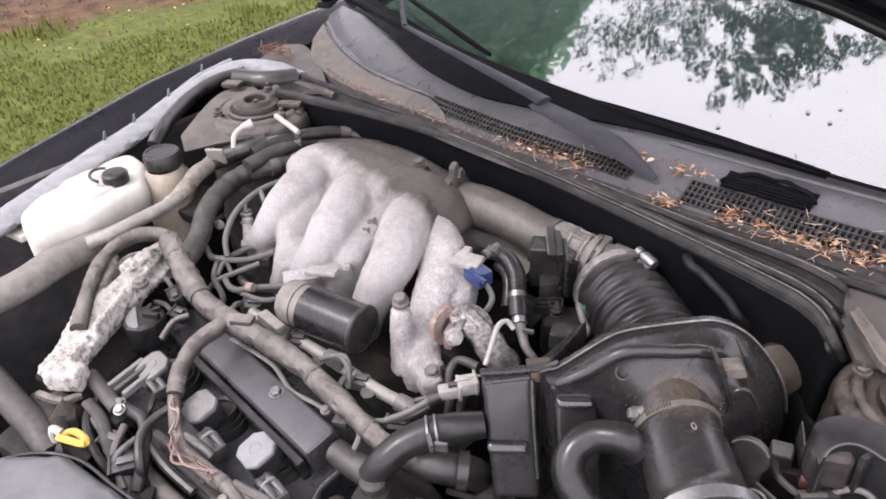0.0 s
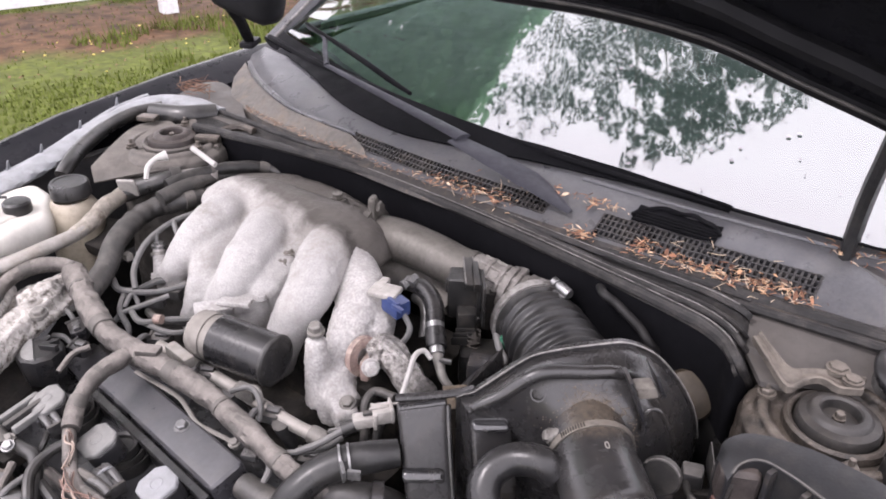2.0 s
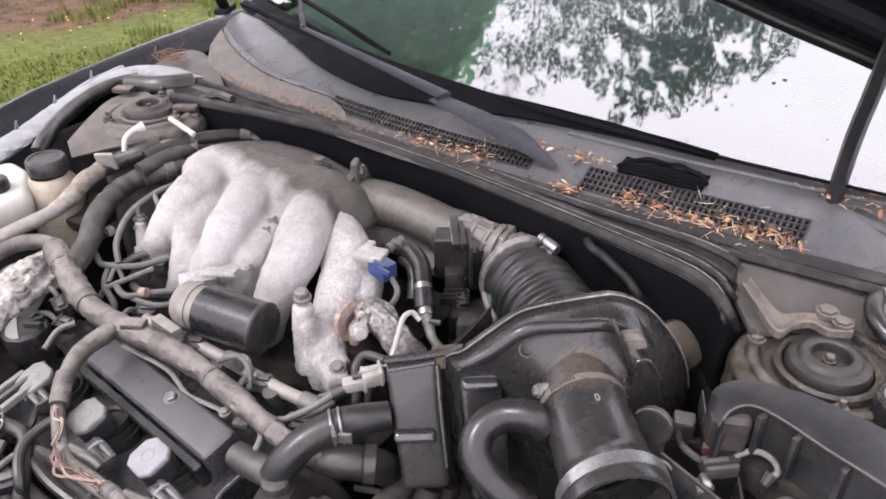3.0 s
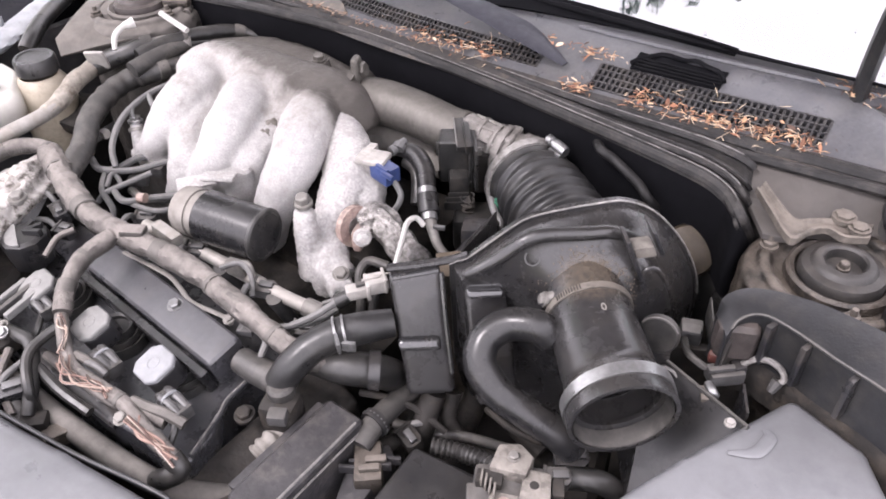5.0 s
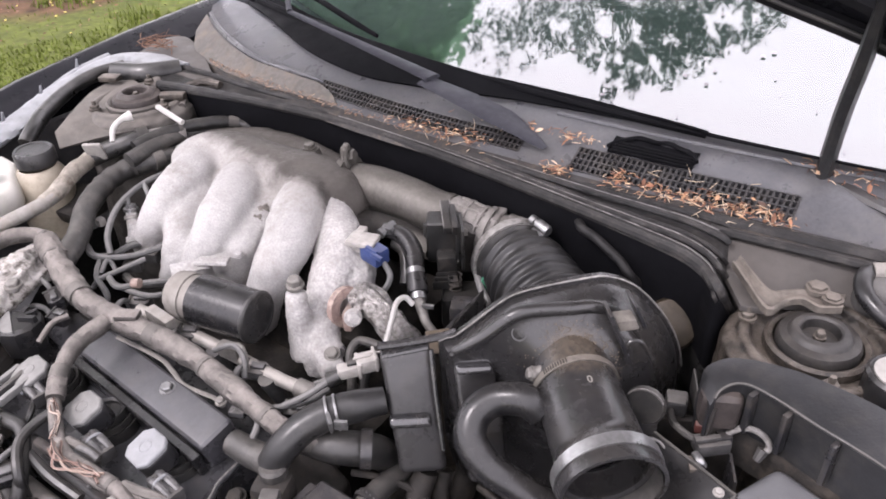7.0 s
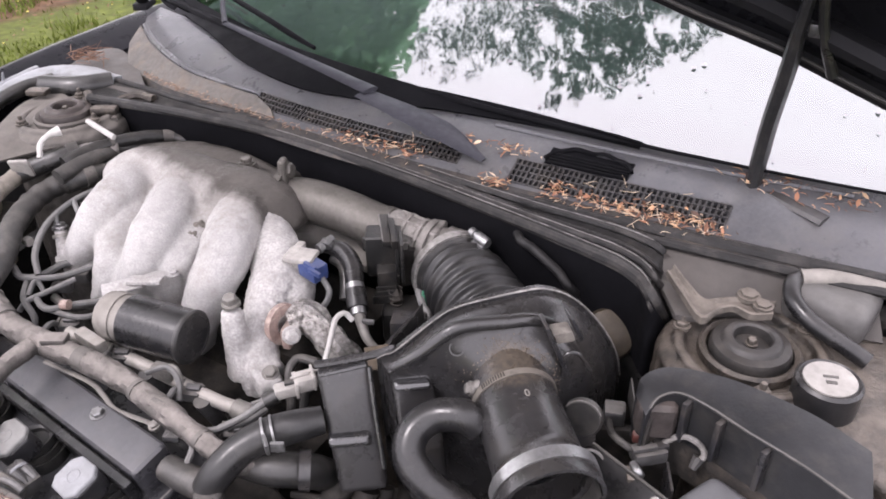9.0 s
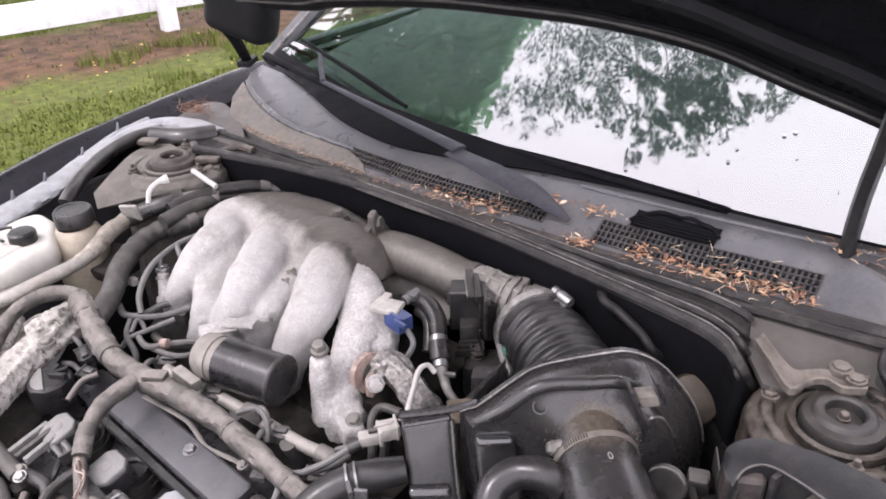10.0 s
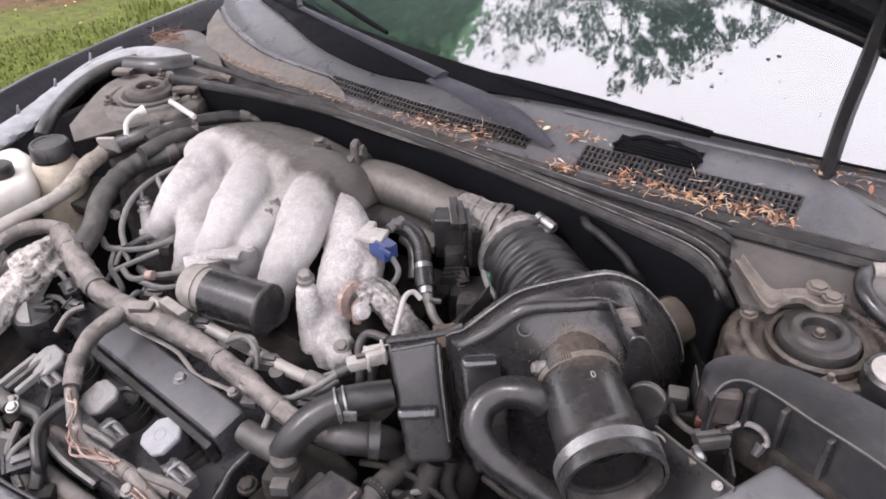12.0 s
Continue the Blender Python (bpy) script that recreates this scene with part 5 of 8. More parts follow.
part("sensor_socket", box((0.0998, -0.0262, 0.8000), (0.026, 0.024, 0.026), 38, 0.004), M_GRIME, sb_)
part("sensor_clip", box((0.1100, -0.0017, 0.8360), (0.014, 0.004, 0.012), 38, 0.0015), M_DULL, sb_, "bright metal clip")
part("sensor_clip", tube([(0.0974, -0.0139, 0.8100), (0.1060, -0.0159, 0.8100), (0.1150, -0.0212, 0.8050), (0.1117, -0.0240, 0.8000)], 0.0022, 8, 5), M_DULL, sb_, "bright metal clip")
part("sensor_screw", bolt_head((0.0811, -0.0125, 0.8100), 0.004, (0.5, -0.6, 0.5)), M_DULL, sb_)
part("throttle_boss", box((0.134, 0.047, 0.838), (0.016, 0.04, 0.02), 8, 0.005, 3), M_THROTTLE, thr)
part("linkage", join(box((0.097, 0.005, 0.800), (0.05, 0.03, 0.06), 35, 0.006), tube([(0.087, -0.020, 0.810), (0.102, -0.022, 0.790), (0.122, -0.037, 0.770)], 0.008, 8, 4)), M_DARK, thr)
part("spring", tube([Vector((0.118, -0.034, 0.790)) + Vector((0.009 * math.cos(k * 0.9), 0.009 * math.sin(k * 0.9), -0.0011 * k)) for k in range(48)], 0.0012, 5, 2), M_DARK, thr)
part("lower_box", box((0.133, -0.026, 0.740), (0.07, 0.05, 0.05), 30, 0.008), M_GRIME, thr)
for k in range(6):
    part("comb_rib", box(Vector((0.106, -0.024, 0.800)) + Vector((0.0, -0.0045 * k, -0.005 * k)), (0.026, 0.0022, 0.012), 38, 0.0005), M_GRIME, thr)
part("cover_plate", box((0.117, -0.015, 0.832), (0.004, 0.05, 0.06), 38, 0.0015), M_GRIME, thr)
part("throttle_bolt", bolt_head((0.135, 0.015, 0.825), 0.005, (0.5, -0.3, 0.8)), M_DULL, thr)
part("throttle_rim", lathe([(0.03, 0.04), (0.0365, 0.041), (0.0365, 0.049), (0.03, 0.05)], along(t0, t1), 32, True), M_THROTTLE, thr)

xt = thing("crossover_tube", (-0.098, 0.112, 0.780), "dull cast intake crossover tube", "intake pipe")
part("pipe", tube([(-0.1207, 0.0357, 0.8250), (-0.0726, 0.0423, 0.8280), (-0.0164, 0.0424, 0.8280), (0.0356, 0.0381, 0.8260), (0.0834, 0.0365, 0.8240)], [0.0335, 0.033, 0.032, 0.031, 0.031], 24, 8), M_ALU_TUBE, xt)

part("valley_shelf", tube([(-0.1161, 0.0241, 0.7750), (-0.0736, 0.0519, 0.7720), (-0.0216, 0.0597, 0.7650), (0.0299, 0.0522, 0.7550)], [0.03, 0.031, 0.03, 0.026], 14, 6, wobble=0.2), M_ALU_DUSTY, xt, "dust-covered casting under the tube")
part("pipe_weld", band([(-0.1207, 0.0357, 0.8250), (-0.0726, 0.0423, 0.8280), (-0.0164, 0.0424, 0.8280), (0.0356, 0.0381, 0.8260), (0.0834, 0.0365, 0.8240)], 0.9, 0.0325, 0.006, 8, 28), M_ALU_TUBE, xt)

# ---- intake manifold: a casting of runners that leave a plenum ----
man = thing("intake_manifold", (-0.13, -0.1, 0.68), "rough cast aluminium intake manifold with curved runners", "intake manifold")
# dust-covered plenum along the back; three upper runners leave its front edge, two lower ones show between them
cast = [tube([(-0.402, -0.048, 0.815), (-0.369, -0.036, 0.834), (-0.318, -0.012, 0.836), (-0.228, -0.014, 0.836), (-0.156, -0.010, 0.836), (-0.112, -0.007, 0.826), (-0.086, -0.006, 0.796)], [0.03, 0.038, 0.043, 0.045, 0.046, 0.044, 0.036], 22, 6),
        tube([(-0.42, 0.02, 0.80), (-0.334, 0.05, 0.812), (-0.24, 0.055, 0.812), (-0.15, 0.04, 0.806), (-0.1, 0.03, 0.79)], 0.046, 16, 6),
        tube([(-0.37, -0.045, 0.80), (-0.28, -0.05, 0.803), (-0.18, -0.048, 0.803), (-0.1, -0.045, 0.79)], [0.036, 0.042, 0.042, 0.036], 16, 6)]
UPPER = [
    ([(-0.3633, -0.0143, 0.8280), (-0.3320, -0.0895, 0.8340), (-0.3204, -0.1414, 0.8240), (-0.3248, -0.1682, 0.8000), (-0.3430, -0.1748, 0.7720), (-0.3791, -0.1658, 0.7350)], [0.037, 0.036, 0.031, 0.0255, 0.0235, 0.023]),
    ([(-0.2773, -0.0117, 0.8280), (-0.2296, -0.0919, 0.8340), (-0.2095, -0.1412, 0.8220), (-0.2122, -0.1696, 0.7900), (-0.2232, -0.1827, 0.7550), (-0.2473, -0.1826, 0.7100)], [0.039, 0.037, 0.034, 0.03, 0.028, 0.027]),
    ([(-0.1542, -0.0004, 0.8280), (-0.1105, -0.0803, 0.8350), (-0.0842, -0.1402, 0.8200), (-0.0902, -0.1681, 0.7850), (-0.1028, -0.1778, 0.7500), (-0.1241, -0.1767, 0.7000)], [0.042, 0.04, 0.0345, 0.029, 0.027, 0.026]),
]
LOWER = [
    ([(-0.3030, -0.0844, 0.8050), (-0.2809, -0.1470, 0.8000), (-0.2651, -0.1761, 0.7830), (-0.2680, -0.1883, 0.7500), (-0.2887, -0.1861, 0.7100)], [0.034, 0.03, 0.026, 0.025, 0.025]),
    ([(-0.1933, -0.0579, 0.8050), (-0.1761, -0.1172, 0.7970), (-0.1692, -0.1468, 0.7800), (-0.1763, -0.1579, 0.7500), (-0.1908, -0.1596, 0.7100)], [0.034, 0.03, 0.027, 0.025, 0.025]),
]
for pts, rad in UPPER + LOWER:
    cast.append(tube(pts, rad, 20, 8))
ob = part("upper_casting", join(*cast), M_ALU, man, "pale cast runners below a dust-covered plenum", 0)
mod = ob.modifiers.new("remesh", "REMESH")
mod.mode, mod.voxel_size, mod.use_smooth_shade = "VOXEL", 0.0032, True
mod = ob.modifiers.new("smooth", "SMOOTH")
mod.factor, mod.iterations = 0.65, 11
tex_ = bpy.data.textures.new("casting_lumps", "CLOUDS")
tex_.noise_scale = 0.03
mod = ob.modifiers.new("casting_lumps", "DISPLACE")
mod.texture, mod.strength, mod.mid_level, mod.texture_coords = tex_, 0.004, 0.5, "LOCAL"
tex_ = bpy.data.textures.new("casting_grain", "CLOUDS")
tex_.noise_scale, tex_.noise_depth = 0.007, 4
mod = ob.modifiers.new("casting_grain", "DISPLACE")
mod.texture, mod.strength, mod.mid_level, mod.texture_coords = tex_, 0.0032, 0.5, "LOCAL"
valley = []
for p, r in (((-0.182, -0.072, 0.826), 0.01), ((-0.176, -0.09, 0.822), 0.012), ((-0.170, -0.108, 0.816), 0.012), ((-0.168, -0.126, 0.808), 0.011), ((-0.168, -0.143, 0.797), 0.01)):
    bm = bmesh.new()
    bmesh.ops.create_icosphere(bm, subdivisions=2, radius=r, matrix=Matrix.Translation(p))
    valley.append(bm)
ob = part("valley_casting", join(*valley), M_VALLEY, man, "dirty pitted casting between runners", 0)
mod = ob.modifiers.new("remesh", "REMESH")
mod.mode, mod.voxel_size, mod.use_smooth_shade = "VOXEL", 0.0025, True
tex_ = bpy.data.textures.new("pitting", "CLOUDS")
tex_.noise_scale, tex_.noise_depth = 0.006, 4
mod = ob.modifiers.new("pitting", "DISPLACE")
mod.texture, mod.strength, mod.mid_level, mod.texture_coords = tex_, 0.012, 0.5, "LOCAL"

low = [tube([(-0.1002, -0.0408, 0.8100), (-0.0388, -0.0832, 0.8000), (-0.0164, -0.1285, 0.7850), (-0.0026, -0.1670, 0.7600), (0.0153, -0.1936, 0.7350), (0.0146, -0.1930, 0.7000)], [0.039, 0.037, 0.031, 0.0255, 0.026, 0.026], 18, 8),
       tube([(-0.04, -0.06, 0.785), (-0.012, -0.085, 0.785), (0.008, -0.11, 0.77), (0.015, -0.13, 0.74)], [0.036, 0.03, 0.024, 0.022], 14, 6),
       tube([(-0.0098, -0.198, 0.815), (-0.0067, -0.202, 0.79), (-0.006, -0.199, 0.755), (0.0, -0.20, 0.72)], [0.0135, 0.0155, 0.02, 0.026], 12, 6),
       tube([(-0.0890, -0.0406, 0.8000), (-0.0504, -0.0562, 0.7900), (-0.0318, -0.0743, 0.7700), (-0.0305, -0.0959, 0.7500)], [0.03, 0.03, 0.026, 0.02], 14, 6),
       tube([(-0.0188, -0.1835, 0.7350), (0.0158, -0.1945, 0.7330), (0.0283, -0.1816, 0.7330)], [0.02, 0.024, 0.022], 12, 5),
       box((0.034, -0.207, 0.735), (0.07, 0.03, 0.03), -25, 0.006),
       tube([(0.024, -0.187, 0.740), (0.045, -0.199, 0.735)], 0.016, 12, 4)]
ob = part("lower_casting", join(*low), M_ALU_ROUGH, man, "rough sand-cast lower runner", 0)
mod = ob.modifiers.new("remesh", "REMESH")
mod.mode, mod.voxel_size, mod.use_smooth_shade = "VOXEL", 0.0032, True
mod = ob.modifiers.new("smooth", "SMOOTH")
mod.factor, mod.iterations = 0.5, 5
tex_ = bpy.data.textures.new("sand_casting", "CLOUDS")
tex_.noise_scale, tex_.noise_depth = 0.006, 4
mod = ob.modifiers.new("sand_casting", "DISPLACE")
mod.texture, mod.strength, mod.mid_level, mod.texture_coords = tex_, 0.0055, 0.5, "LOCAL"
part("boss_bolt", bolt_head((-0.0098, -0.197, 0.8235), 0.0088, (0, -0.1, 1), 0.012), M_DULL, man, "grey bolt on the casting")
part("flange_bolt", bolt_head((0.054, -0.212, 0.752), 0.008, (0.2, -0.3, 1)), M_DULL, man)
lug = Vector((-0.185, 0.026, 0.872))
part("lug", join(tube([lug + Vector((0, 0, -0.06)), lug + Vector((0, 0, -0.02)), lug], [0.034, 0.019, 0.014], 14, 4), bolt_head(lug + Vector((0, 0, 0.001)), 0.0085)), M_ALU_TUBE, man)
fl0 = Vector((-0.117, 0.028, 0.830))
part("flange", lathe([(0.028, -0.006), (0.043, -0.006), (0.043, 0.005), (0.028, 0.005)], along(fl0, Vector((-0.037, 0.038, 0.830))), 28, True), M_ALU_TUBE, man)
part("flange_ear", join(box(Vector((-0.117, 0.031, 0.858)), (0.016, 0.03, 0.07), 25, 0.006, 3, taper=0.7), bolt_head((-0.115, 0.036, 0.872), 0.011, (0.7, 0.2, 0.2))), M_ALU_TUBE, man)

# ---- vacuum motor on the manifold ----
mo0, mo1 = Vector((-0.1674, -0.261, 0.79)), Vector((-0.0398, -0.2385, 0.787))
ML = (mo1 - mo0).length
MM = along(mo0, mo1)
vm = thing("actuator_motor", (mo0.x, mo0.y, 0.74), "cylindrical actuator with black cap on a metal body", "actuator")
part("motor_body", lathe([(0, 0), (0.027, 0), (0.03, 0.004), (0.03, ML * 0.32), (0, ML * 0.32)], MM, 32), M_PIPE_DULL, vm, "dusty metal body")
part("motor_cap", lathe([(0, ML), (0.03, ML), (0.0335, ML - 0.004), (0.0335, ML * 0.3), (0.028, ML * 0.3)], MM, 36), M_RUBBER_CLEAN, vm, "smooth black cap")
part("motor_rim", lathe([(0.0335, ML - 0.006), (0.0345, ML - 0.005), (0.0345, ML - 0.002), (0.0325, ML), (0.028, ML + 0.0005), (0.0275, ML - 0.0015), (0, ML - 0.0015)], MM, 36), M_RUBBER, vm)
part("motor_band", lathe([(0.0302, ML * 0.1), (0.032, ML * 0.1), (0.032, ML * 0.2), (0.0302, ML * 0.2)], MM, 36, True), M_PIPE_DULL, vm, "dull clamp band")
part("motor_stay", join(box((-0.185, -0.222, 0.800), (0.05, 0.02, 0.006), 55, 0.002, 2, 20), box((-0.164, -0.200, 0.805), (0.045, 0.022, 0.006), 30, 0.002, 2, -10)), M_ALU_ROUGH, vm, "rough metal stay")
part("mount_lug", join(box((-0.172, -0.165, 0.785), (0.05, 0.03, 0.025), 40, 0.006), bolt_head((-0.149, -0.167, 0.800), 0.006)), M_ALU, vm)

# ---- front valve cover with its coils ----
vc = thing("valve_cover", (-0.15, -0.4, 0.6), "dark grey valve cover with ignition coils", "valve cover")
part("cover", prism([(0.056, -0.348, 0.700)[:2], (0.044, -0.380, 0.700)[:2], (0.048, -0.407, 0.700)[:2], (0.066, -0.434, 0.700)[:2], (0.077, -0.483, 0.700)[:2], (-0.039, -0.494, 0.700)[:2], (-0.37, -0.49), (-0.37, -0.29), (0.05, -0.29)], 0.60, 0.70, 0.008, None, 3), M_VALVE, vc)
part("timing_cover", prism([(0.065, -0.50), (0.17, -0.47), (0.15, -0.3), (0.07, -0.28)], 0.5, 0.672, 0.01, None, 3), M_DARK, vc)
part("cover_seam", tube([(0.074, -0.474, 0.702), (0.059, -0.426, 0.702), (0.049, -0.402, 0.702), (0.047, -0.373, 0.702)], 0.004, 8, 6), M_VALVE, vc)
# highlight of the cover's edge, painted as a pale tube above the seam
part("seam_highlight", tube([(0.074, -0.474, 0.7058), (0.059, -0.426, 0.7058), (0.049, -0.402, 0.7058), (0.047, -0.373, 0.7058)], 0.0011, 6, 6, wobble=0.5), M_EDGE, vc, "pale line painted as the highlight on the cover's edge")
part("raised_box", join(box((-0.11, -0.358, 0.715), (0.275, 0.047, 0.06), -5, 0.008, 3, rx=12), box((-0.29, -0.345, 0.70), (0.1, 0.05, 0.05), -5, 0.006, 2, rx=12)), M_VALVE_TOP, vc)
# black strip on the box's side, painting the shade of a gap there
part("groove_shade_strip", box((-0.1135, -0.3885, 0.7065), (0.276, 0.012, 0.054), -5, 0.002, 1, rx=12), M_RUBBER_CLEAN, vc, "black strip that paints the shaded gap beside the raised box")
part("engine_block", box((-0.14, -0.25, 0.45), (0.44, 0.5, 0.3), 0, 0.02), M_DARK, vc)
part("rear_head", box((-0.16, -0.02, 0.58), (0.42, 0.2, 0.2), 0, 0.02), M_DARK, vc)
part("cover_bolt", bolt_head((-0.077, -0.360, 0.745), 0.0075, (0, -0.15, 1), 0.007), M_STEEL, vc)
# flat black disc; the notch's shade is put into its colour
part("notch_shade_disc", lathe([(0, 0.002), (0.014, 0.002), (0.016, 0.0), (0.016, -0.004)], along((-0.075, -0.357, 0.741), (-0.075, -0.372, 0.841)), 20), M_RUBBER_CLEAN, vc, "black disc that paints the shade of the bolt's notch")
part("cover_bolt", bolt_head((0.078, -0.404, 0.700), 0.009, (0, -0.15, 1)), M_DARK, vc)


def coil(p, q, top_mat, label):
    """A pencil coil; q is where its wiring plug sits."""
    c = thing("ignition_coil", (p[0], p[1], p[2] - 0.05), label, "ignition coil", "ignition coils")
    x, y, z = p
    oct_ = [(-0.020, -0.012), (-0.012, -0.021), (0.013, -0.021), (0.021, -0.012), (0.020, 0.013), (0.011, 0.021), (-0.013, 0.020), (-0.021, 0.010)]
    top = Matrix.Translation((x, y, z)) @ pose(0, 0, 0, 16, 0, -8)
    part("coil_head", prism(shrunk(oct_, 0.96), -0.03, 0.0, 0.004, top, 3), M_PLASTIC, c)
    part("coil_top", prism(oct_, -0.001, 0.0065, 0.0028, top, 3), top_mat, c)
    part("top_dimple", lathe([(0.006, 0.0064), (0.007, 0.0072), (0.008, 0.0064)], top, 16), top_mat, c)
    for r, h in ((0.022, -0.03), (0.028, -0.038), (0.033, -0.045)):
        part("coil_ring", lathe([(0, h - 0.004), (r - 0.006, h - 0.004), (r - 0.005, h), (r - 0.001, h + 0.002), (r, h - 0.002), (r, h - 0.02)], pose(x - 0.003, y + 0.024, z + 0.006), 28), M_RUBBER, c)
    q = Vector(q)
    plug = part("coil_plug", box(q + Vector((-0.009, 0.001, 0)), (0.02, 0.021, 0.017), -4, 0.004, 3), M_CONN_DARK, c, "dark grey wiring plug")
    part("plug_socket", box(q + Vector((0.01, -0.001, -0.001)), (0.022, 0.017, 0.014), -4, 0.003), M_PLUG, plug)
    for k in (-0.0055, 0.0055):
        part("plug_rib", tube([q + Vector((-0.018, k + 0.001, 0.004)), q + Vector((-0.008, k, 0.0075)), q + Vector((0.006, k, 0.0065)), q + Vector((0.02, k - 0.001, 0.003))], [0.004, 0.0052, 0.005, 0.0038], 10, 4), M_PLUG, plug)
    part("plug_latch", tube([q + Vector((-0.004, -0.0115, 0.002)), q + Vector((-0.003, -0.006, 0.0125)), q + Vector((-0.002, 0.006, 0.0125)), q + Vector((-0.003, 0.0115, 0.002))], 0.0017, 8, 4), M_COILTOP, plug)
    part("plug_collar", box(q + Vector((0.021, -0.002, -0.001)), (0.004, 0.0195, 0.0165), -4, 0.001), M_CONN_DARK, plug)
    part("plug_lead", tube([q + Vector((0.016, -0.01, -0.002)), q + Vector((0.026, -0.02, -0.004)), q + Vector((0.03, -0.035, -0.015))], 0.004, 8, 4), M_RUBBER, plug)
    return c


coil((-0.0152, -0.4345, 0.748), (0.029, -0.4515, 0.733), M_COILTOP, "ignition coil with pale grey top")
coil((-0.1235, -0.439, 0.752), (-0.0786, -0.4576, 0.737), M_COILTOP_DARK, "ignition coil with dark grey top")
coil((-0.2345, -0.438, 0.752), (-0.218, -0.450, 0.740), M_COILTOP_DARK, "ignition coil with grey top under the harness")


# ---- hoses, looms and pipes ----
def hose(name, pts, r, material, label, category, group="", **kw):
    return single(name, tube(pts, r, **kw), material, label, category, group)


def loom(name, pts, r, bands, label, material=None, band_mat=None, **kw):
    """A taped loom with its ties, as one thing."""
    p = Vector(pts[len(pts) // 2])
    t = thing(name, (p.x, p.y, p.z - 0.03), label, "wiring loom")
    part("sleeve", tube(pts, r, **{"wobble": 0.08, **kw}), material or M_TAPE, t)
    for k, f in enumerate(bands):
        rr = r if isinstance(r, float) else float(np.interp(f * (len(r) - 1), range(len(r)), r))
        part("tie_band", band(pts, f, rr * 1.06, 0.003 + 0.006 * (k % 2), kw.get("steps", 6)), band_mat or M_TAPE_DARK, t)
    return t


tape_ripple = lambda s: 1 + 0.05 * ((s / 0.0165) % 1) + 0.06 * math.sin(s * 61) + 0.04 * math.sin(s * 143)
loom("wiring_loom", [(-0.417, -0.290, 0.800), (-0.340, -0.317, 0.800), (-0.257, -0.339, 0.795), (-0.193, -0.340, 0.790), (-0.126, -0.331, 0.785), (-0.058, -0.328, 0.780), (0.005, -0.334, 0.775), (0.061, -0.337, 0.765), (0.111, -0.337, 0.755), (0.146, -0.321, 0.750)], [0.0155, 0.016, 0.0152, 0.0142, 0.014, 0.0135, 0.0128, 0.0122, 0.012, 0.012], (0.08, 0.21, 0.36, 0.45, 0.6, 0.67, 0.8, 0.93), "thick dusty wiring loom wrapped in tape", M_TAPE, ripple=tape_ripple, seg=22, steps=34, wobble=0.15)
loom("wiring_loom", [(-0.336, -0.479, 0.790), (-0.422, -0.414, 0.795), (-0.467, -0.357, 0.800), (-0.454, -0.313, 0.808), (-0.417, -0.290, 0.805), (-0.358, -0.302, 0.800)], 0.0105, (0.25, 0.5, 0.8), "looped dusty wiring loom over the bracket", M_TAPE, ripple=tape_ripple, steps=26, wobble=0.1)
loom("wiring_loom", [(-0.187, -0.352, 0.795), (-0.186, -0.396, 0.790), (-0.171, -0.430, 0.780), (-0.147, -0.455, 0.770)], 0.0105, (0.3, 0.7, 0.92), "taped loom branch that drops to the coils", M_TAPE, ripple=tape_ripple, steps=26)
loom("heater_hose", [(-0.359, -0.305, 0.790), (-0.391, -0.254, 0.800), (-0.430, -0.212, 0.810), (-0.463, -0.158, 0.815), (-0.468, -0.109, 0.820), (-0.442, -0.068, 0.825), (-0.442, -0.020, 0.815)], 0.0165, (0.72, 0.84), "dusty grey rubber heater hose", M_HOSE, steps=14, ripple=lambda s: 1 + (0.05 * math.sin(s * 2 * math.pi / 0.025) if s > 0.17 else 0))
SP = [(-0.494, -0.380, 0.810), (-0.483, -0.351, 0.815), (-0.477, -0.303, 0.820), (-0.476, -0.250, 0.823), (-0.492, -0.210, 0.826), (-0.515, -0.173, 0.830), (-0.530, -0.129, 0.832), (-0.513, -0.096, 0.840)]
pipe = thing("steering_pipe", (-0.614, -0.125, 0.780), "dusty metal power steering pipe with a pale bracket", "pipe")
part("pipe_run", tube(SP[:5], 0.0105, 16, 6), M_PIPE, pipe)
part("pipe_elbow", tube(SP[3:7], [0.0108, 0.013, 0.0135, 0.013], 16, 6, wobble=0.15), M_PIPE_DIRTY, pipe, "dirty metal elbow")
part("pipe_sleeve", tube([(-0.530, -0.129, 0.832), (-0.509, -0.098, 0.842), (-0.491, -0.077, 0.848), (-0.482, -0.057, 0.850)], 0.0155, 16, 6), M_RUBBER, pipe, "black rubber sleeve")
part("pipe_collar", band([(-0.491, -0.077, 0.848), (-0.482, -0.057, 0.850), (-0.472, -0.039, 0.850)], 0.5, 0.0185, 0.009), M_HOSE, pipe)
part("pipe_end", tube([(-0.482, -0.057, 0.850), (-0.462, -0.029, 0.852), (-0.440, -0.004, 0.850)], 0.0115, 14, 5), M_ALU, pipe, "bright metal pipe end")
pc = Vector((-0.513, -0.129, 0.848))
part("pipe_bracket", box(pc, (0.03, 0.006, 0.034), 35, 0.0025, rx=20), M_CONN, pipe, "pale clamp plate")
part("pipe_shield", prism([(-0.05, -0.03), (0.02, -0.045), (0.05, 0.0), (0.03, 0.035), (-0.04, 0.03)], -0.02, 0.004, 0.006, Matrix.Translation((-0.538, -0.171, 0.775)) @ pose(0, 0, 0, 15, 10, 30)), M_DARK, pipe)
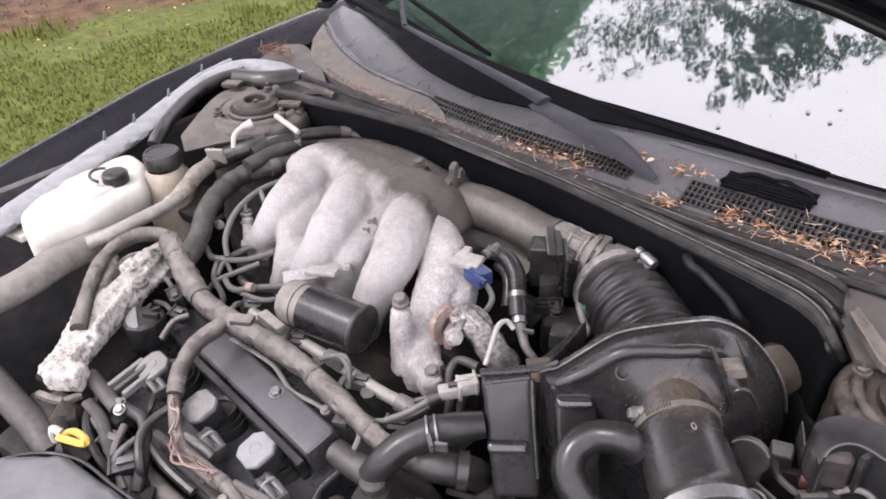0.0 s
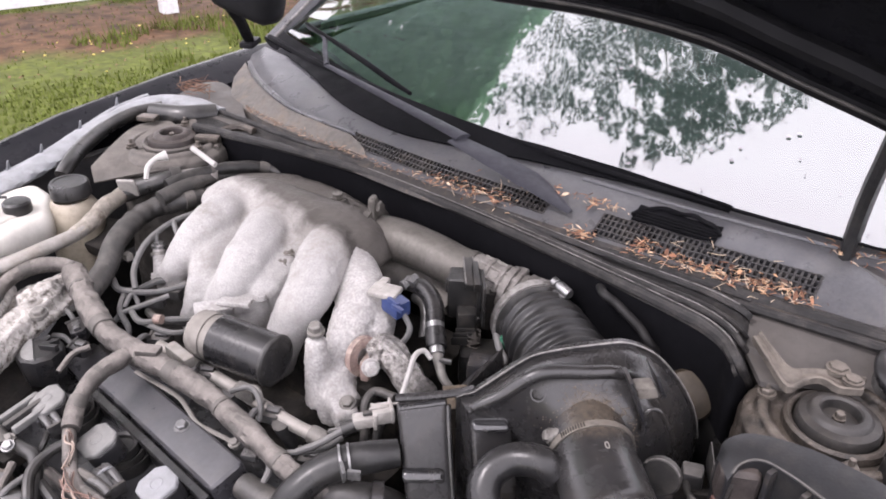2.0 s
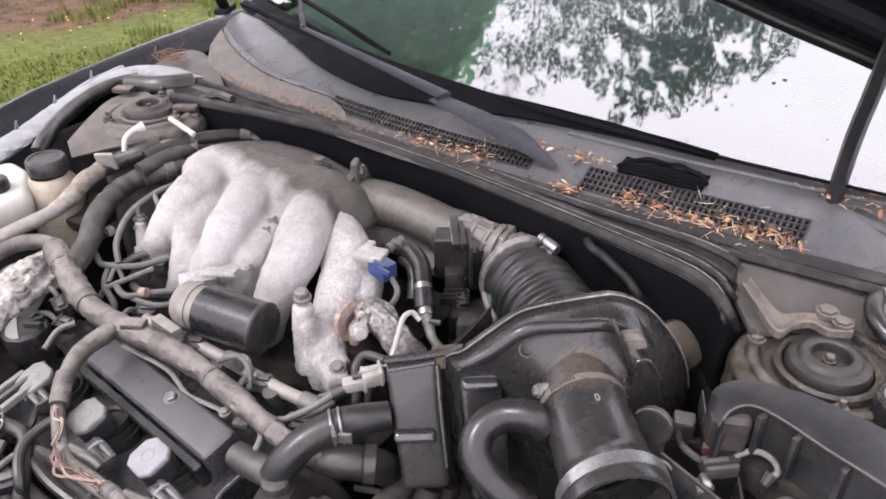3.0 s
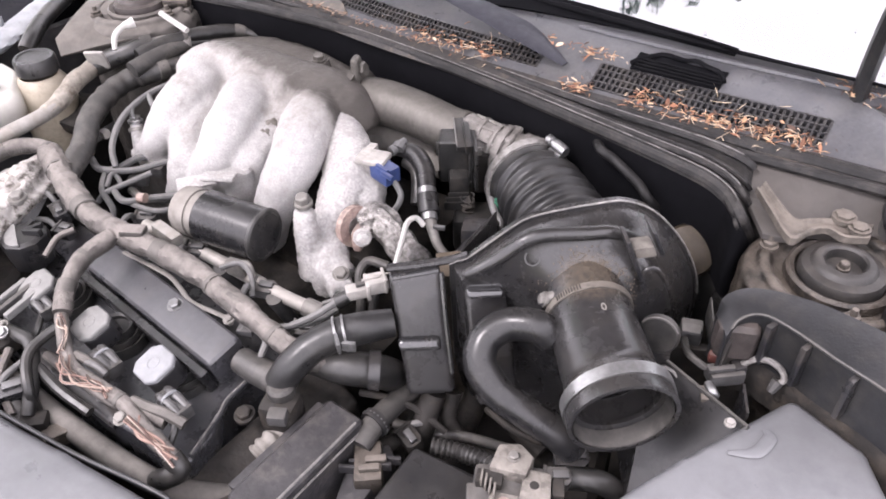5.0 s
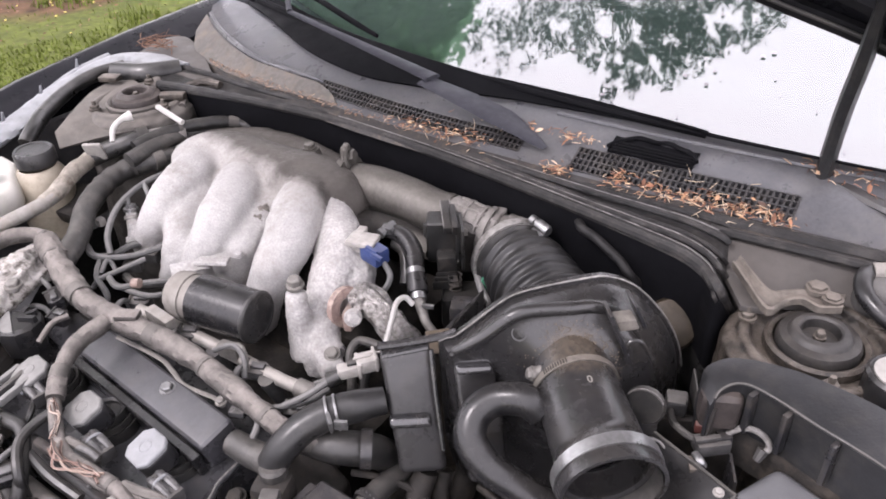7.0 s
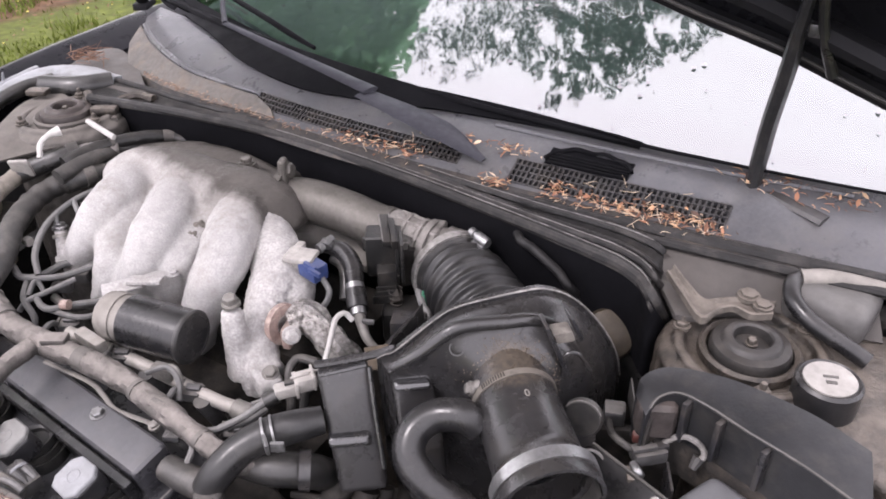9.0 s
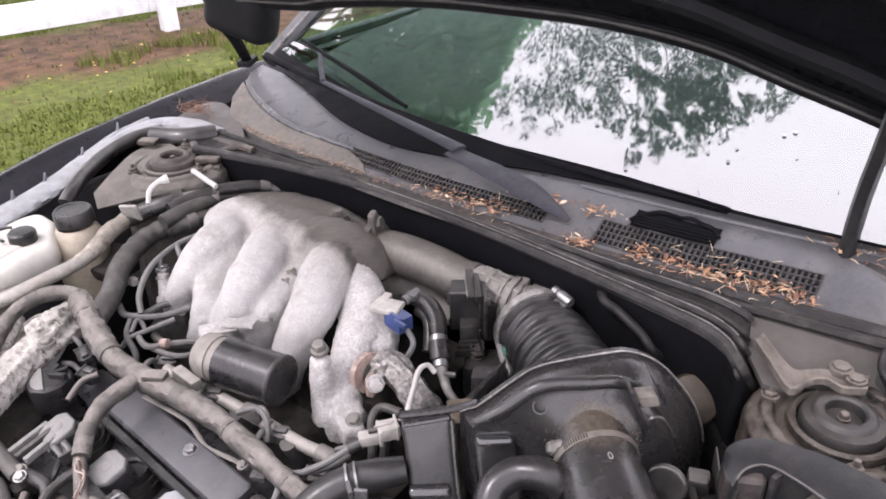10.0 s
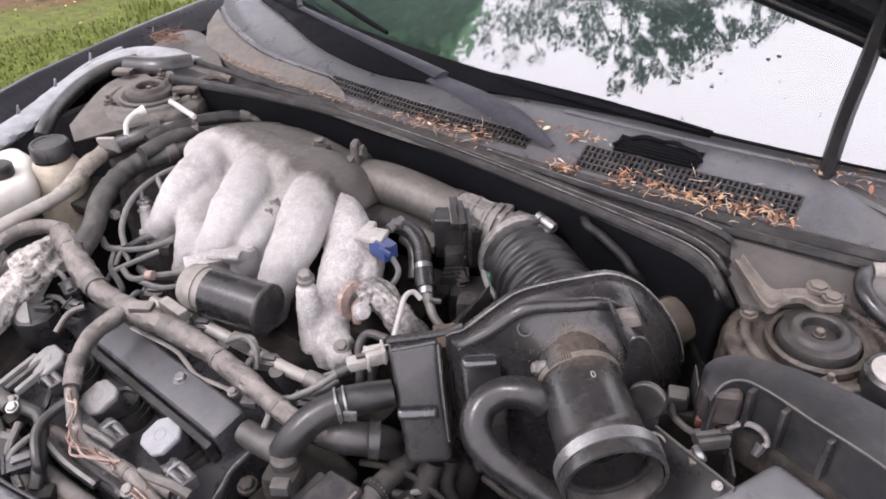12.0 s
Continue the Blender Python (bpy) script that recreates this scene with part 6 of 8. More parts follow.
hose("upper_hose", [(-0.481, -0.532, 0.800), (-0.483, -0.485, 0.800), (-0.498, -0.434, 0.800), (-0.509, -0.383, 0.795), (-0.526, -0.327, 0.785), (-0.545, -0.288, 0.770)], [0.022, 0.023, 0.023, 0.022, 0.02, 0.018], M_PIPE_DULL, "thick dusty grey hose before the white tank", "hose", seg=20)
hose("breather_hose", [(0.184, -0.267, 0.790), (0.166, -0.288, 0.790), (0.144, -0.309, 0.785), (0.126, -0.335, 0.775), (0.116, -0.358, 0.760), (0.107, -0.370, 0.740)], [0.015, 0.0175, 0.018, 0.0175, 0.0175, 0.017], M_BELLOWS, "bent black rubber breather hose", "hose", seg=20)
hose("breather_stub", [(0.044, -0.369, 0.735), (0.071, -0.369, 0.735), (0.102, -0.366, 0.735)], [0.015, 0.016, 0.017], M_HOSE, "short black breather stub on the valve cover", "hose")
rc = Vector((0.166, -0.327, 0.805))
h0, h1 = Vector((0.144, -0.314, 0.787)), Vector((0.153, -0.304, 0.788))
sc_ = thing("hose_clamp", rc - Vector((0, 0, 0.03)), "bright spring clamp on the breather hose", "hose clamp")
part("clamp_wire", lathe([(0.0182, -0.0012), (0.0202, -0.0012), (0.0202, 0.0012), (0.0182, 0.0012)], along(h0, h1), 24, True), M_STEEL, sc_)
part("clamp_wire", lathe([(0.0182, -0.0012), (0.0202, -0.0012), (0.0202, 0.0012), (0.0182, 0.0012)], along(h0.lerp(h1, 0.7), h1), 24, True), M_STEEL, sc_)
part("clamp_ear", box(rc + Vector((0.0, -0.006, 0.0)), (0.004, 0.018, 0.012), 55, 0.001), M_STEEL, sc_)
part("clamp_ear", box(rc + Vector((0.012, -0.002, -0.001)), (0.014, 0.004, 0.012), 30, 0.001), M_STEEL, sc_)
hose("coolant_hose", [(0.116, -0.325, 0.745), (0.150, -0.318, 0.745), (0.176, -0.301, 0.740), (0.181, -0.278, 0.715), (0.168, -0.245, 0.660)], 0.019, M_RUBBER, "black coolant hose under the resonator", "hose", seg=18)
single("hose_clamp", lathe([(0.0195, -0.006), (0.022, -0.006), (0.022, 0.006), (0.0195, 0.006)], along((0.182, -0.302, 0.745), (0.213, -0.278, 0.740)), 24, True), M_PLASTIC, "black band clamp on the coolant hose", "hose clamp")
hose("vacuum_hose", [(0.009, -0.040, 0.825), (0.038, -0.040, 0.827), (0.063, -0.051, 0.818), (0.080, -0.070, 0.805)], [0.009, 0.0125, 0.013, 0.0125], M_RUBBER_CLEAN, "black elbow vacuum hose", "hose", seg=18)
hose("vacuum_hose", [(0.024, -0.040, 0.810), (0.045, -0.046, 0.808), (0.059, -0.061, 0.795), (0.068, -0.076, 0.780)], 0.009, M_RUBBER, "thin black vacuum hose behind the elbow", "hose")
cv = thing("check_valve", (0.063, -0.046, 0.740), "black check valve with bright ferrules", "valve")
v0, v1 = Vector((0.081, -0.071, 0.803)), Vector((0.103, -0.095, 0.785))
part("valve_body", tube([v0.lerp(v1, 0.15), v0.lerp(v1, 0.85)], 0.0135, 18, 2), M_RUBBER_CLEAN, cv)
part("ferrule", tube([v0.lerp(v1, -0.12), v0.lerp(v1, 0.16)], 0.0125, 18, 2), M_STEEL, cv, "bright metal ferrule")
part("ferrule", tube([v0.lerp(v1, 0.85), v0.lerp(v1, 1.1)], 0.010, 18, 2), M_STEEL, cv, "bright metal ferrule")
part("valve_tail", tube([v1, (0.112, -0.101, 0.772), (0.124, -0.108, 0.760), (0.140, -0.107, 0.745)], [0.008, 0.007, 0.006, 0.005], 12, 5), M_DULL, cv, "dull metal tail pipe")
part("tail_clip", box((0.120, -0.099, 0.780), (0.016, 0.005, 0.006), 20, 0.0015), M_STEEL, cv)
hose("brake_hose", [(0.212, 0.073, 0.820), (0.245, 0.082, 0.810), (0.282, 0.096, 0.790), (0.326, 0.115, 0.760)], 0.012, M_RUBBER, "black hose behind the bellows", "hose")

# fuel rail
rail = thing("fuel_rail", (-0.106, -0.251, 0.700), "dusty metal fuel rail beside the manifold", "fuel rail")
part("rail_tube", tube([(-0.230, -0.285, 0.750), (-0.148, -0.279, 0.748), (-0.057, -0.275, 0.745), (0.019, -0.273, 0.742), (0.064, -0.266, 0.738)], 0.0085, 14, 6), M_PIPE, rail)
part("rail_end", join(tube([(0.048, -0.269, 0.740), (0.069, -0.266, 0.738)], 0.0115, 12, 3), bolt_head((0.072, -0.270, 0.745), 0.006)), M_DULL, rail)
part("rail_bracket", join(box((-0.056, -0.278, 0.755), (0.03, 0.014, 0.02), 10, 0.003), tube([(-0.073, -0.283, 0.750), (-0.044, -0.273, 0.765), (-0.030, -0.278, 0.750), (-0.040, -0.278, 0.720)], 0.004, 8, 5)), M_DULL, rail)
for p in ((-0.185, -0.287, 0.745), (-0.084, -0.284, 0.745), (0.010, -0.283, 0.745)):
    part("injector", tube([p, Vector(p) + Vector((0, 0.02, -0.06))], [0.011, 0.009], 12, 3), M_CONN_DARK, rail)
single("loom_clip", box((-0.165, -0.335, 0.802), (0.03, 0.018, 0.009), 30, 0.003), M_TAPE, "dusty plastic clip on the wiring loom", "clip")
single("loom_clip", box((-0.166, -0.294, 0.770), (0.05, 0.016, 0.016), -5, 0.004), M_PIPE, "dusty metal clip by the fuel rail", "clip")

# thin cables at the passenger end of the manifold
CABLES = [
    ([(-0.369, -0.080, 0.835), (-0.387, -0.131, 0.830), (-0.379, -0.188, 0.820), (-0.359, -0.228, 0.800), (-0.336, -0.246, 0.780)], 0.0045),
    ([(-0.295, -0.190, 0.775), (-0.317, -0.232, 0.775), (-0.360, -0.257, 0.775), (-0.400, -0.245, 0.770)], 0.0045),
    ([(-0.290, -0.222, 0.775), (-0.305, -0.257, 0.770), (-0.317, -0.282, 0.765), (-0.329, -0.289, 0.750)], 0.004),
    ([(-0.351, -0.256, 0.770), (-0.326, -0.280, 0.765), (-0.281, -0.296, 0.760), (-0.284, -0.305, 0.740)], 0.0045),
    ([(-0.222, -0.223, 0.765), (-0.248, -0.257, 0.770), (-0.271, -0.282, 0.770), (-0.313, -0.271, 0.765)], 0.0045),
    ([(-0.206, -0.232, 0.760), (-0.224, -0.268, 0.765), (-0.272, -0.277, 0.765), (-0.306, -0.273, 0.760)], 0.004),
    ([(-0.388, -0.135, 0.830), (-0.363, -0.147, 0.820), (-0.368, -0.139, 0.800)], 0.004),
    ([(-0.382, -0.171, 0.825), (-0.377, -0.176, 0.810), (-0.375, -0.173, 0.790)], 0.004),
]
for pts, r in CABLES:
    hose("cable", pts, r, M_WIRE, "thin dark cable by the intake manifold", "cable", "thin cables", seg=8)
single("wire_tag", tube([(-0.255, -0.269, 0.775), (-0.245, -0.265, 0.776)], 0.007, 10, 2), M_RUST, "pink-brown tape band on a cable", "tape band")
sb = thing("end_sensor", (-0.437, -0.129, 0.720), "grey sensor with black plug at the manifold's end", "sensor")
part("sensor_body", tube([(-0.3768, -0.1733, 0.8060), (-0.3549, -0.1914, 0.7660)], [0.0085, 0.0115], 14, 4), M_ALU_ROUGH, sb)
part("sensor_cap", bolt_head((-0.3768, -0.1733, 0.8060), 0.0085, (-0.1, 0.2, 1)), M_STEEL, sb)
part("sensor_ring", lathe([(0.008, -0.002), (0.0125, -0.002), (0.0125, 0.003), (0.008, 0.003)], along((-0.3713, -0.1778, 0.7960), (-0.3549, -0.1914, 0.7660)), 18, True), M_DULL, sb)
ob = part("end_flange", join(*[box(p, (0.026, 0.022, 0.014), 20 * k, 0.004) for k, p in enumerate([(-0.3593, -0.1887, 0.7640), (-0.3401, -0.1855, 0.7640), (-0.3276, -0.1772, 0.7640), (-0.3237, -0.1653, 0.7640)])]), M_ALU_ROUGH, sb, "rough cast end flange", 0)
mod = ob.modifiers.new("remesh", "REMESH")
mod.mode, mod.voxel_size, mod.use_smooth_shade = "VOXEL", 0.0022, True
mod = ob.modifiers.new("corrosion", "DISPLACE")
mod.texture, mod.strength, mod.mid_level, mod.texture_coords = bpy.data.textures["pitting"], 0.008, 0.5, "LOCAL"
part("plug", box((-0.3121, -0.1729, 0.7520), (0.02, 0.018, 0.026), 15, 0.003), M_PLASTIC, sb)
part("plug_body", box((-0.3204, -0.1983, 0.7550), (0.03, 0.016, 0.016), 25, 0.003), M_CONN_DARK, sb)
part("plug_body", box((-0.3225, -0.2265, 0.7520), (0.028, 0.014, 0.014), 35, 0.003), M_CONN_DARK, sb)
part("plug_tip", box((-0.4113, -0.2072, 0.7900), (0.014, 0.012, 0.012), 0, 0.003), M_CONN, sb, "pale plug tip")
part("plug_tail", tube([(-0.3864, -0.2509, 0.7800), (-0.3612, -0.2574, 0.7750), (-0.3444, -0.2409, 0.7720), (-0.3454, -0.2055, 0.7700), (-0.3373, -0.1873, 0.7650)], 0.005, 8, 5), M_WIRE, sb)
part("plug_tail", tube([(-0.3269, -0.2723, 0.7650), (-0.3335, -0.2565, 0.7750), (-0.3290, -0.2517, 0.7700), (-0.3153, -0.2561, 0.7600)], 0.0035, 8, 5), M_WIRE, sb)
part("plug_tail", tube([(-0.3060, -0.2499, 0.7550), (-0.2717, -0.2551, 0.7570), (-0.2500, -0.2422, 0.7570), (-0.2233, -0.2276, 0.7600)], 0.006, 8, 5), M_HOSE, sb)

# blue plug and its bracket
bp = thing("blue_plug", (-0.018, -0.041, 0.780), "blue electrical plug beside the manifold", "plug")
part("plug_body", box((0.029, -0.089, 0.823), (0.034, 0.024, 0.022), -12, 0.003), M_BLUE, bp)
part("plug_ridge", join(box(Vector((0.035, -0.100, 0.836)), (0.022, 0.005, 0.006), -12, 0.001), box(Vector((0.047, -0.106, 0.834)), (0.022, 0.005, 0.006), -12, 0.001)), M_BLUE, bp)
part("plug_bracket", join(box((0.008, -0.086, 0.835), (0.04, 0.03, 0.008), 15, 0.003), box((-0.005, -0.077, 0.815), (0.012, 0.03, 0.05), 15, 0.003)), M_CONN, bp, "pale metal bracket")
part("nipple", join(tube([(0.015, -0.059, 0.832), (0.020, -0.034, 0.838)], [0.007, 0.005], 10, 3), tube([(0.021, -0.052, 0.834), (0.020, -0.044, 0.837)], 0.009, 10, 2)), M_STEEL, bp)
hose("cable", [(0.044, -0.090, 0.815), (0.057, -0.094, 0.800), (0.051, -0.102, 0.780), (0.027, -0.110, 0.760)], 0.004, M_WIRE, "thin dark cable under the blue plug", "cable", "thin cables", seg=8)

# exhaust recirculation pipe
eg = thing("recirculation_pipe", (-0.010, -0.097, 0.700), "foil-wrapped pipe with a rusty flange", "exhaust pipe")
part("pipe_flange", join(lathe([(0.013, -0.005), (0.027, -0.005), (0.027, 0.004), (0.013, 0.004)], along((0.026, -0.152, 0.775), (0.085, -0.156, 0.785)), 20, True), box((0.036, -0.154, 0.765), (0.012, 0.03, 0.03), 20, 0.004)), M_RUST, eg, "rusty steel flange")
part("flange_nut", bolt_head((0.054, -0.168, 0.780), 0.009, (0.7, -0.5, 0.4), 0.014), M_ALU_ROUGH, eg)
part("wrapped_pipe", tube([(0.030, -0.145, 0.775), (0.046, -0.128, 0.780), (0.069, -0.131, 0.770), (0.094, -0.135, 0.755), (0.113, -0.131, 0.730)], [0.015, 0.019, 0.02, 0.02, 0.02], 17, 7, wobble=0.3), M_FOIL, eg, "crinkled foil wrap", 1)
part("wrap_seam", tube([(0.050, -0.136, 0.795), (0.067, -0.135, 0.790), (0.091, -0.139, 0.778), (0.111, -0.139, 0.760)], 0.004, 7, 5, wobble=0.5), M_FOIL, eg, "", 1)
hose("dip_rod", [(0.110, -0.116, 0.790), (0.101, -0.120, 0.800), (0.099, -0.135, 0.800), (0.105, -0.155, 0.785), (0.111, -0.175, 0.770)], 0.0035, M_WHITE, "thin bent white rod", "rod", seg=8)
gp = thing("oxygen_sensor_plug", (0.093, -0.216, 0.750), "pale grey two-part electrical plug", "plug")
ga, gb = Vector((0.114, -0.267, 0.790)), Vector((0.145, -0.228, 0.803))
gd = gb - ga
gang, glen = math.degrees(math.atan2(gd.y, gd.x)), gd.length
part("plug_half", box(ga.lerp(gb, 0.3), (glen * 0.5, 0.015, 0.014), gang, 0.003), M_CONN, gp)
part("plug_half", box(ga.lerp(gb, 0.76), (glen * 0.46, 0.02, 0.018), gang, 0.004), M_CONN, gp)
part("plug_collar", box(ga.lerp(gb, 0.53), (0.004, 0.023, 0.021), gang, 0.001), M_CONN, gp)
part("plug_collar", box(ga.lerp(gb, 0.92), (0.003, 0.0225, 0.0205), gang, 0.001), M_CONN, gp)
for k in (-1, 1):
    part("plug_ridge", box(ga.lerp(gb, 0.76) + Vector((0.003 * k, 0.006 * k, 0.01)), (glen * 0.4, 0.002, 0.003), gang, 0.0008), M_CONN, gp)
part("plug_latch", box(ga.lerp(gb, 0.42) + Vector((0, 0, 0.008)), (0.014, 0.006, 0.004), gang, 0.001), M_CONN_DARK, gp)
part("plug_boot", tube([(0.118, -0.264, 0.790), (0.109, -0.275, 0.785)], [0.008, 0.009], 12, 3), M_RUBBER, gp)
part("plug_lead", tube([(0.109, -0.275, 0.785), (0.095, -0.299, 0.775), (0.077, -0.317, 0.765)], 0.004, 8, 5), M_WIRE, gp)
hose("vacuum_line", [(0.100, -0.175, 0.760), (0.069, -0.177, 0.755), (0.068, -0.196, 0.745), (0.081, -0.211, 0.720), (0.082, -0.216, 0.700)], 0.006, M_HOSE, "thin dusty rubber line under the casting", "hose", seg=10)
hose("vacuum_line", [(0.112, -0.191, 0.750), (0.099, -0.201, 0.740), (0.097, -0.211, 0.700)], 0.006, M_HOSE, "thin dusty rubber line under the casting", "hose", seg=10)
ul = thing("upper_plug", (0.112, 0.007, 0.700), "black plugs under the throttle body", "plug")
part("plug_body", box((0.158, -0.064, 0.765), (0.045, 0.03, 0.028), 25, 0.005), M_PLASTIC, ul)
part("gasket", box((0.156, -0.021, 0.780), (0.008, 0.01, 0.022), 25, 0.002), M_GREEN, ul, "green gasket")
part("plug_loop", tube([(0.133, -0.008, 0.790), (0.159, -0.033, 0.780), (0.174, -0.043, 0.770), (0.166, -0.062, 0.755)], 0.005, 8, 6), M_WIRE, ul)

# coil wiring with bare strands
def strands(name, pts, n, spread, r, material, label, seed):
    rng = random.Random(seed)
    bms = []
    for _ in range(n):
        off = [Vector((rng.gauss(0, spread), rng.gauss(0, spread), rng.gauss(0, spread * 0.7))) for _ in pts]
        bms.append(tube([Vector(p) + o + Vector((0.002, -0.003, 0.006)) for p, o in zip(pts, off)], r, 6, 5))
    return single(name, join(*bms), material, label, "wires", kind="stuff")


strands("bare_wires", [(-0.1513, -0.4536, 0.7680), (-0.1343, -0.4612, 0.7660), (-0.1138, -0.4710, 0.7640), (-0.1014, -0.4826, 0.7620)], 5, 0.003, 0.0013, M_COPPER, "frayed pinkish coil wires", 2)
strands("bare_wires", [(-0.0930, -0.4875, 0.7600), (-0.0778, -0.4931, 0.7570), (-0.0605, -0.4921, 0.7540), (-0.0400, -0.4897, 0.7520), (-0.0186, -0.4882, 0.7500)], 7, 0.0042, 0.0014, M_COPPER, "frayed pinkish coil wires", 3)
strands("bare_wires", [(0.0218, -0.4921, 0.7440), (0.0434, -0.4945, 0.7400), (0.0642, -0.4961, 0.7350), (0.0826, -0.4941, 0.7280)], 7, 0.0034, 0.0016, M_COPPER, "frayed pale pinkish coil wires", 5)
loom("coil_loom", [(-0.1607, -0.4490, 0.7680), (-0.1279, -0.4692, 0.7630), (-0.1000, -0.4841, 0.7570), (-0.0755, -0.4900, 0.7510), (-0.0460, -0.4870, 0.7480), (-0.0171, -0.4869, 0.7470)], 0.0075, (0.3, 0.7), "dark taped loom along the coils", M_TAPE, steps=12)
loom("coil_loom", [(-0.0227, -0.4863, 0.7470), (-0.0028, -0.4858, 0.7460), (0.0216, -0.4894, 0.7410), (0.0500, -0.4921, 0.7350), (0.0839, -0.4939, 0.7250)], 0.0085, (0.2, 0.8), "dusty taped loom before the coils", M_TAPE, steps=12)
hose("coil_lead", [(-0.0955, -0.4787, 0.7550), (-0.0813, -0.4753, 0.7520), (-0.0667, -0.4726, 0.7480), (-0.0531, -0.4714, 0.7440)], 0.0055, M_TAPE_DARK, "taped lead to a coil plug", "cable", "coil leads", seg=10)
hose("coil_lead", [(0.0001, -0.4791, 0.7450), (0.0190, -0.4734, 0.7410), (0.0402, -0.4661, 0.7370), (0.0588, -0.4613, 0.7300)], 0.0065, M_TAPE_DARK, "taped lead to a coil plug", "cable", "coil leads", seg=10)
hose("loom_end", [(0.0762, -0.4938, 0.7280), (0.0877, -0.4950, 0.7150), (0.0770, -0.5049, 0.7050), (0.0586, -0.5092, 0.6900)], 0.011, M_RUBBER, "black loom end before the valve cover", "wiring loom", seg=12)
hose("wiring_loom", [(-0.057, -0.491, 0.745), (-0.019, -0.488, 0.742), (0.010, -0.482, 0.738), (0.040, -0.471, 0.730)], 0.008, M_TAPE, "taped wiring along the coils", "wiring loom")
hose("cable", [(-0.142, -0.453, 0.760), (-0.148, -0.484, 0.755), (-0.141, -0.510, 0.750), (-0.115, -0.530, 0.735), (-0.112, -0.534, 0.700)], 0.006, M_RUBBER, "black cable before the valve cover", "cable", "thin cables", seg=10)
hose("cable", [(-0.089, -0.478, 0.750), (-0.062, -0.475, 0.755), (-0.048, -0.474, 0.750)], 0.0035, M_WIRE, "short lead to a coil plug", "cable", "thin cables", seg=8)

# ---- white tank and reservoir ----
tank = thing("washer_tank", (-0.56, -0.33, 0.64), "white plastic washer fluid tank with black cap", "tank")
TOP = [(-0.618, -0.426, 0.830)[:2], (-0.704, -0.330, 0.830)[:2], (-0.693, -0.265, 0.830)[:2], (-0.677, -0.199, 0.830)[:2], (-0.619, -0.204, 0.830)[:2], (-0.546, -0.246, 0.830)[:2], (-0.520, -0.348, 0.830)[:2], (-0.531, -0.447, 0.830)[:2]]
part("tank_body", prism(TOP, 0.78, 0.838, 0.022, None, 6), M_TANK, tank, smooth=60)
part("tank_ridge", prism(shrunk(TOP, 0.6), 0.826, 0.842, 0.0075, None, 5), M_TANK, tank, smooth=60)
part("tank_foot", box((-0.630, -0.428, 0.800), (0.05, 0.03, 0.012), 10, 0.005), M_TANK, tank)
tc = Vector((-0.586, -0.275, 0.842))
part("tank_cap", lathe([(0.019, -0.012), (0.021, 0.0), (0.021, 0.012), (0.018, 0.015), (0, 0.016)], pose(*tc), 20), M_CAP, tank, "black filler cap")
part("cap_tether", tube([tc + Vector((0.03 * math.cos(a) - 0.012, 0.02 * math.sin(a) - 0.012, 0.01)) for a in [2.4 + 0.4 * k for k in range(8)]], 0.0025, 6, 3), M_CAP, tank)
res = thing("steering_reservoir", (-0.576, -0.195, 0.68), "yellowed power steering reservoir with black cap", "reservoir")
part("reservoir_body", lathe([(0, -0.15), (0.038, -0.15), (0.043, -0.10), (0.044, -0.04), (0.041, -0.018), (0.034, -0.006), (0.028, 0)], pose(-0.576, -0.195, 0.835), 28), M_PS, res)
part("reservoir_cap", lathe([(0.030, 0.004), (0.0315, 0.006), (0.031, 0.025), (0.0285, 0.029), (0.025, 0.029), (0.024, 0.0275), (0, 0.0275)], pose(-0.576, -0.193, 0.835), 36), M_CAP, res, "black screw cap")
part("reservoir_nut", bolt_head((-0.610, -0.177, 0.800), 0.006, (0.5, -0.7, 0.2)), M_DULL, res)

# passenger-side rail, hoses and clips by the tower
RAIL = [(-0.633, -0.493, 0.815), (-0.653, -0.407, 0.825), (-0.679, -0.312, 0.835), (-0.700, -0.245, 0.840), (-0.713, -0.178, 0.846), (-0.745, -0.084, 0.856), (-0.767, 0.009, 0.872), (-0.759, 0.089, 0.885), (-0.685, 0.123, 0.890), (-0.590, 0.117, 0.890)]
fr = thing("fender_rail", RAIL[3], "light grey painted rail along the inner fender", "rail")
part("rail_sheet", tube(RAIL, [0.03, 0.03, 0.029, 0.028, 0.028, 0.026, 0.022, 0.02, 0.02, 0.021], 20, 14, flat=0.4, wobble=0.13), M_APRON, fr)
part("rail_flange", tube([Vector(p) + Vector((-0.03, 0.014, 0.004)) for p in RAIL[:8]], 0.006, 8, 10, flat=0.6, wobble=0.3), M_APRON, fr)
for p in RAIL[3:7]:
    part("rail_tab", box(Vector(p) + Vector((-0.034, 0.03, 0.012)), (0.006, 0.016, 0.026), 40, 0.002, 2, 0, 12, 0.3), M_APRON, fr)
hose("drain_hose", [(-0.635, -0.174, 0.850), (-0.646, -0.152, 0.862), (-0.679, -0.110, 0.868), (-0.724, -0.034, 0.873), (-0.736, 0.033, 0.880), (-0.721, 0.088, 0.882)], 0.013, M_RUBBER, "black hose beside the strut tower", "hose")
hose("white_clip", [(-0.474, -0.117, 0.870), (-0.483, -0.105, 0.885), (-0.485, -0.087, 0.893), (-0.480, -0.070, 0.895)], [0.004, 0.0045, 0.0045, 0.009], M_WHITE, "small white plastic hook clip", "clip", seg=10)
hose("pale_rod", [(-0.474, -0.024, 0.895), (-0.416, -0.024, 0.880)], 0.0045, M_WHITE, "short pale rod by the tower", "rod", seg=8)
tb = thing("tower_bracket", (-0.721, 0.052, 0.870), "dusty metal brackets on the strut tower", "bracket")
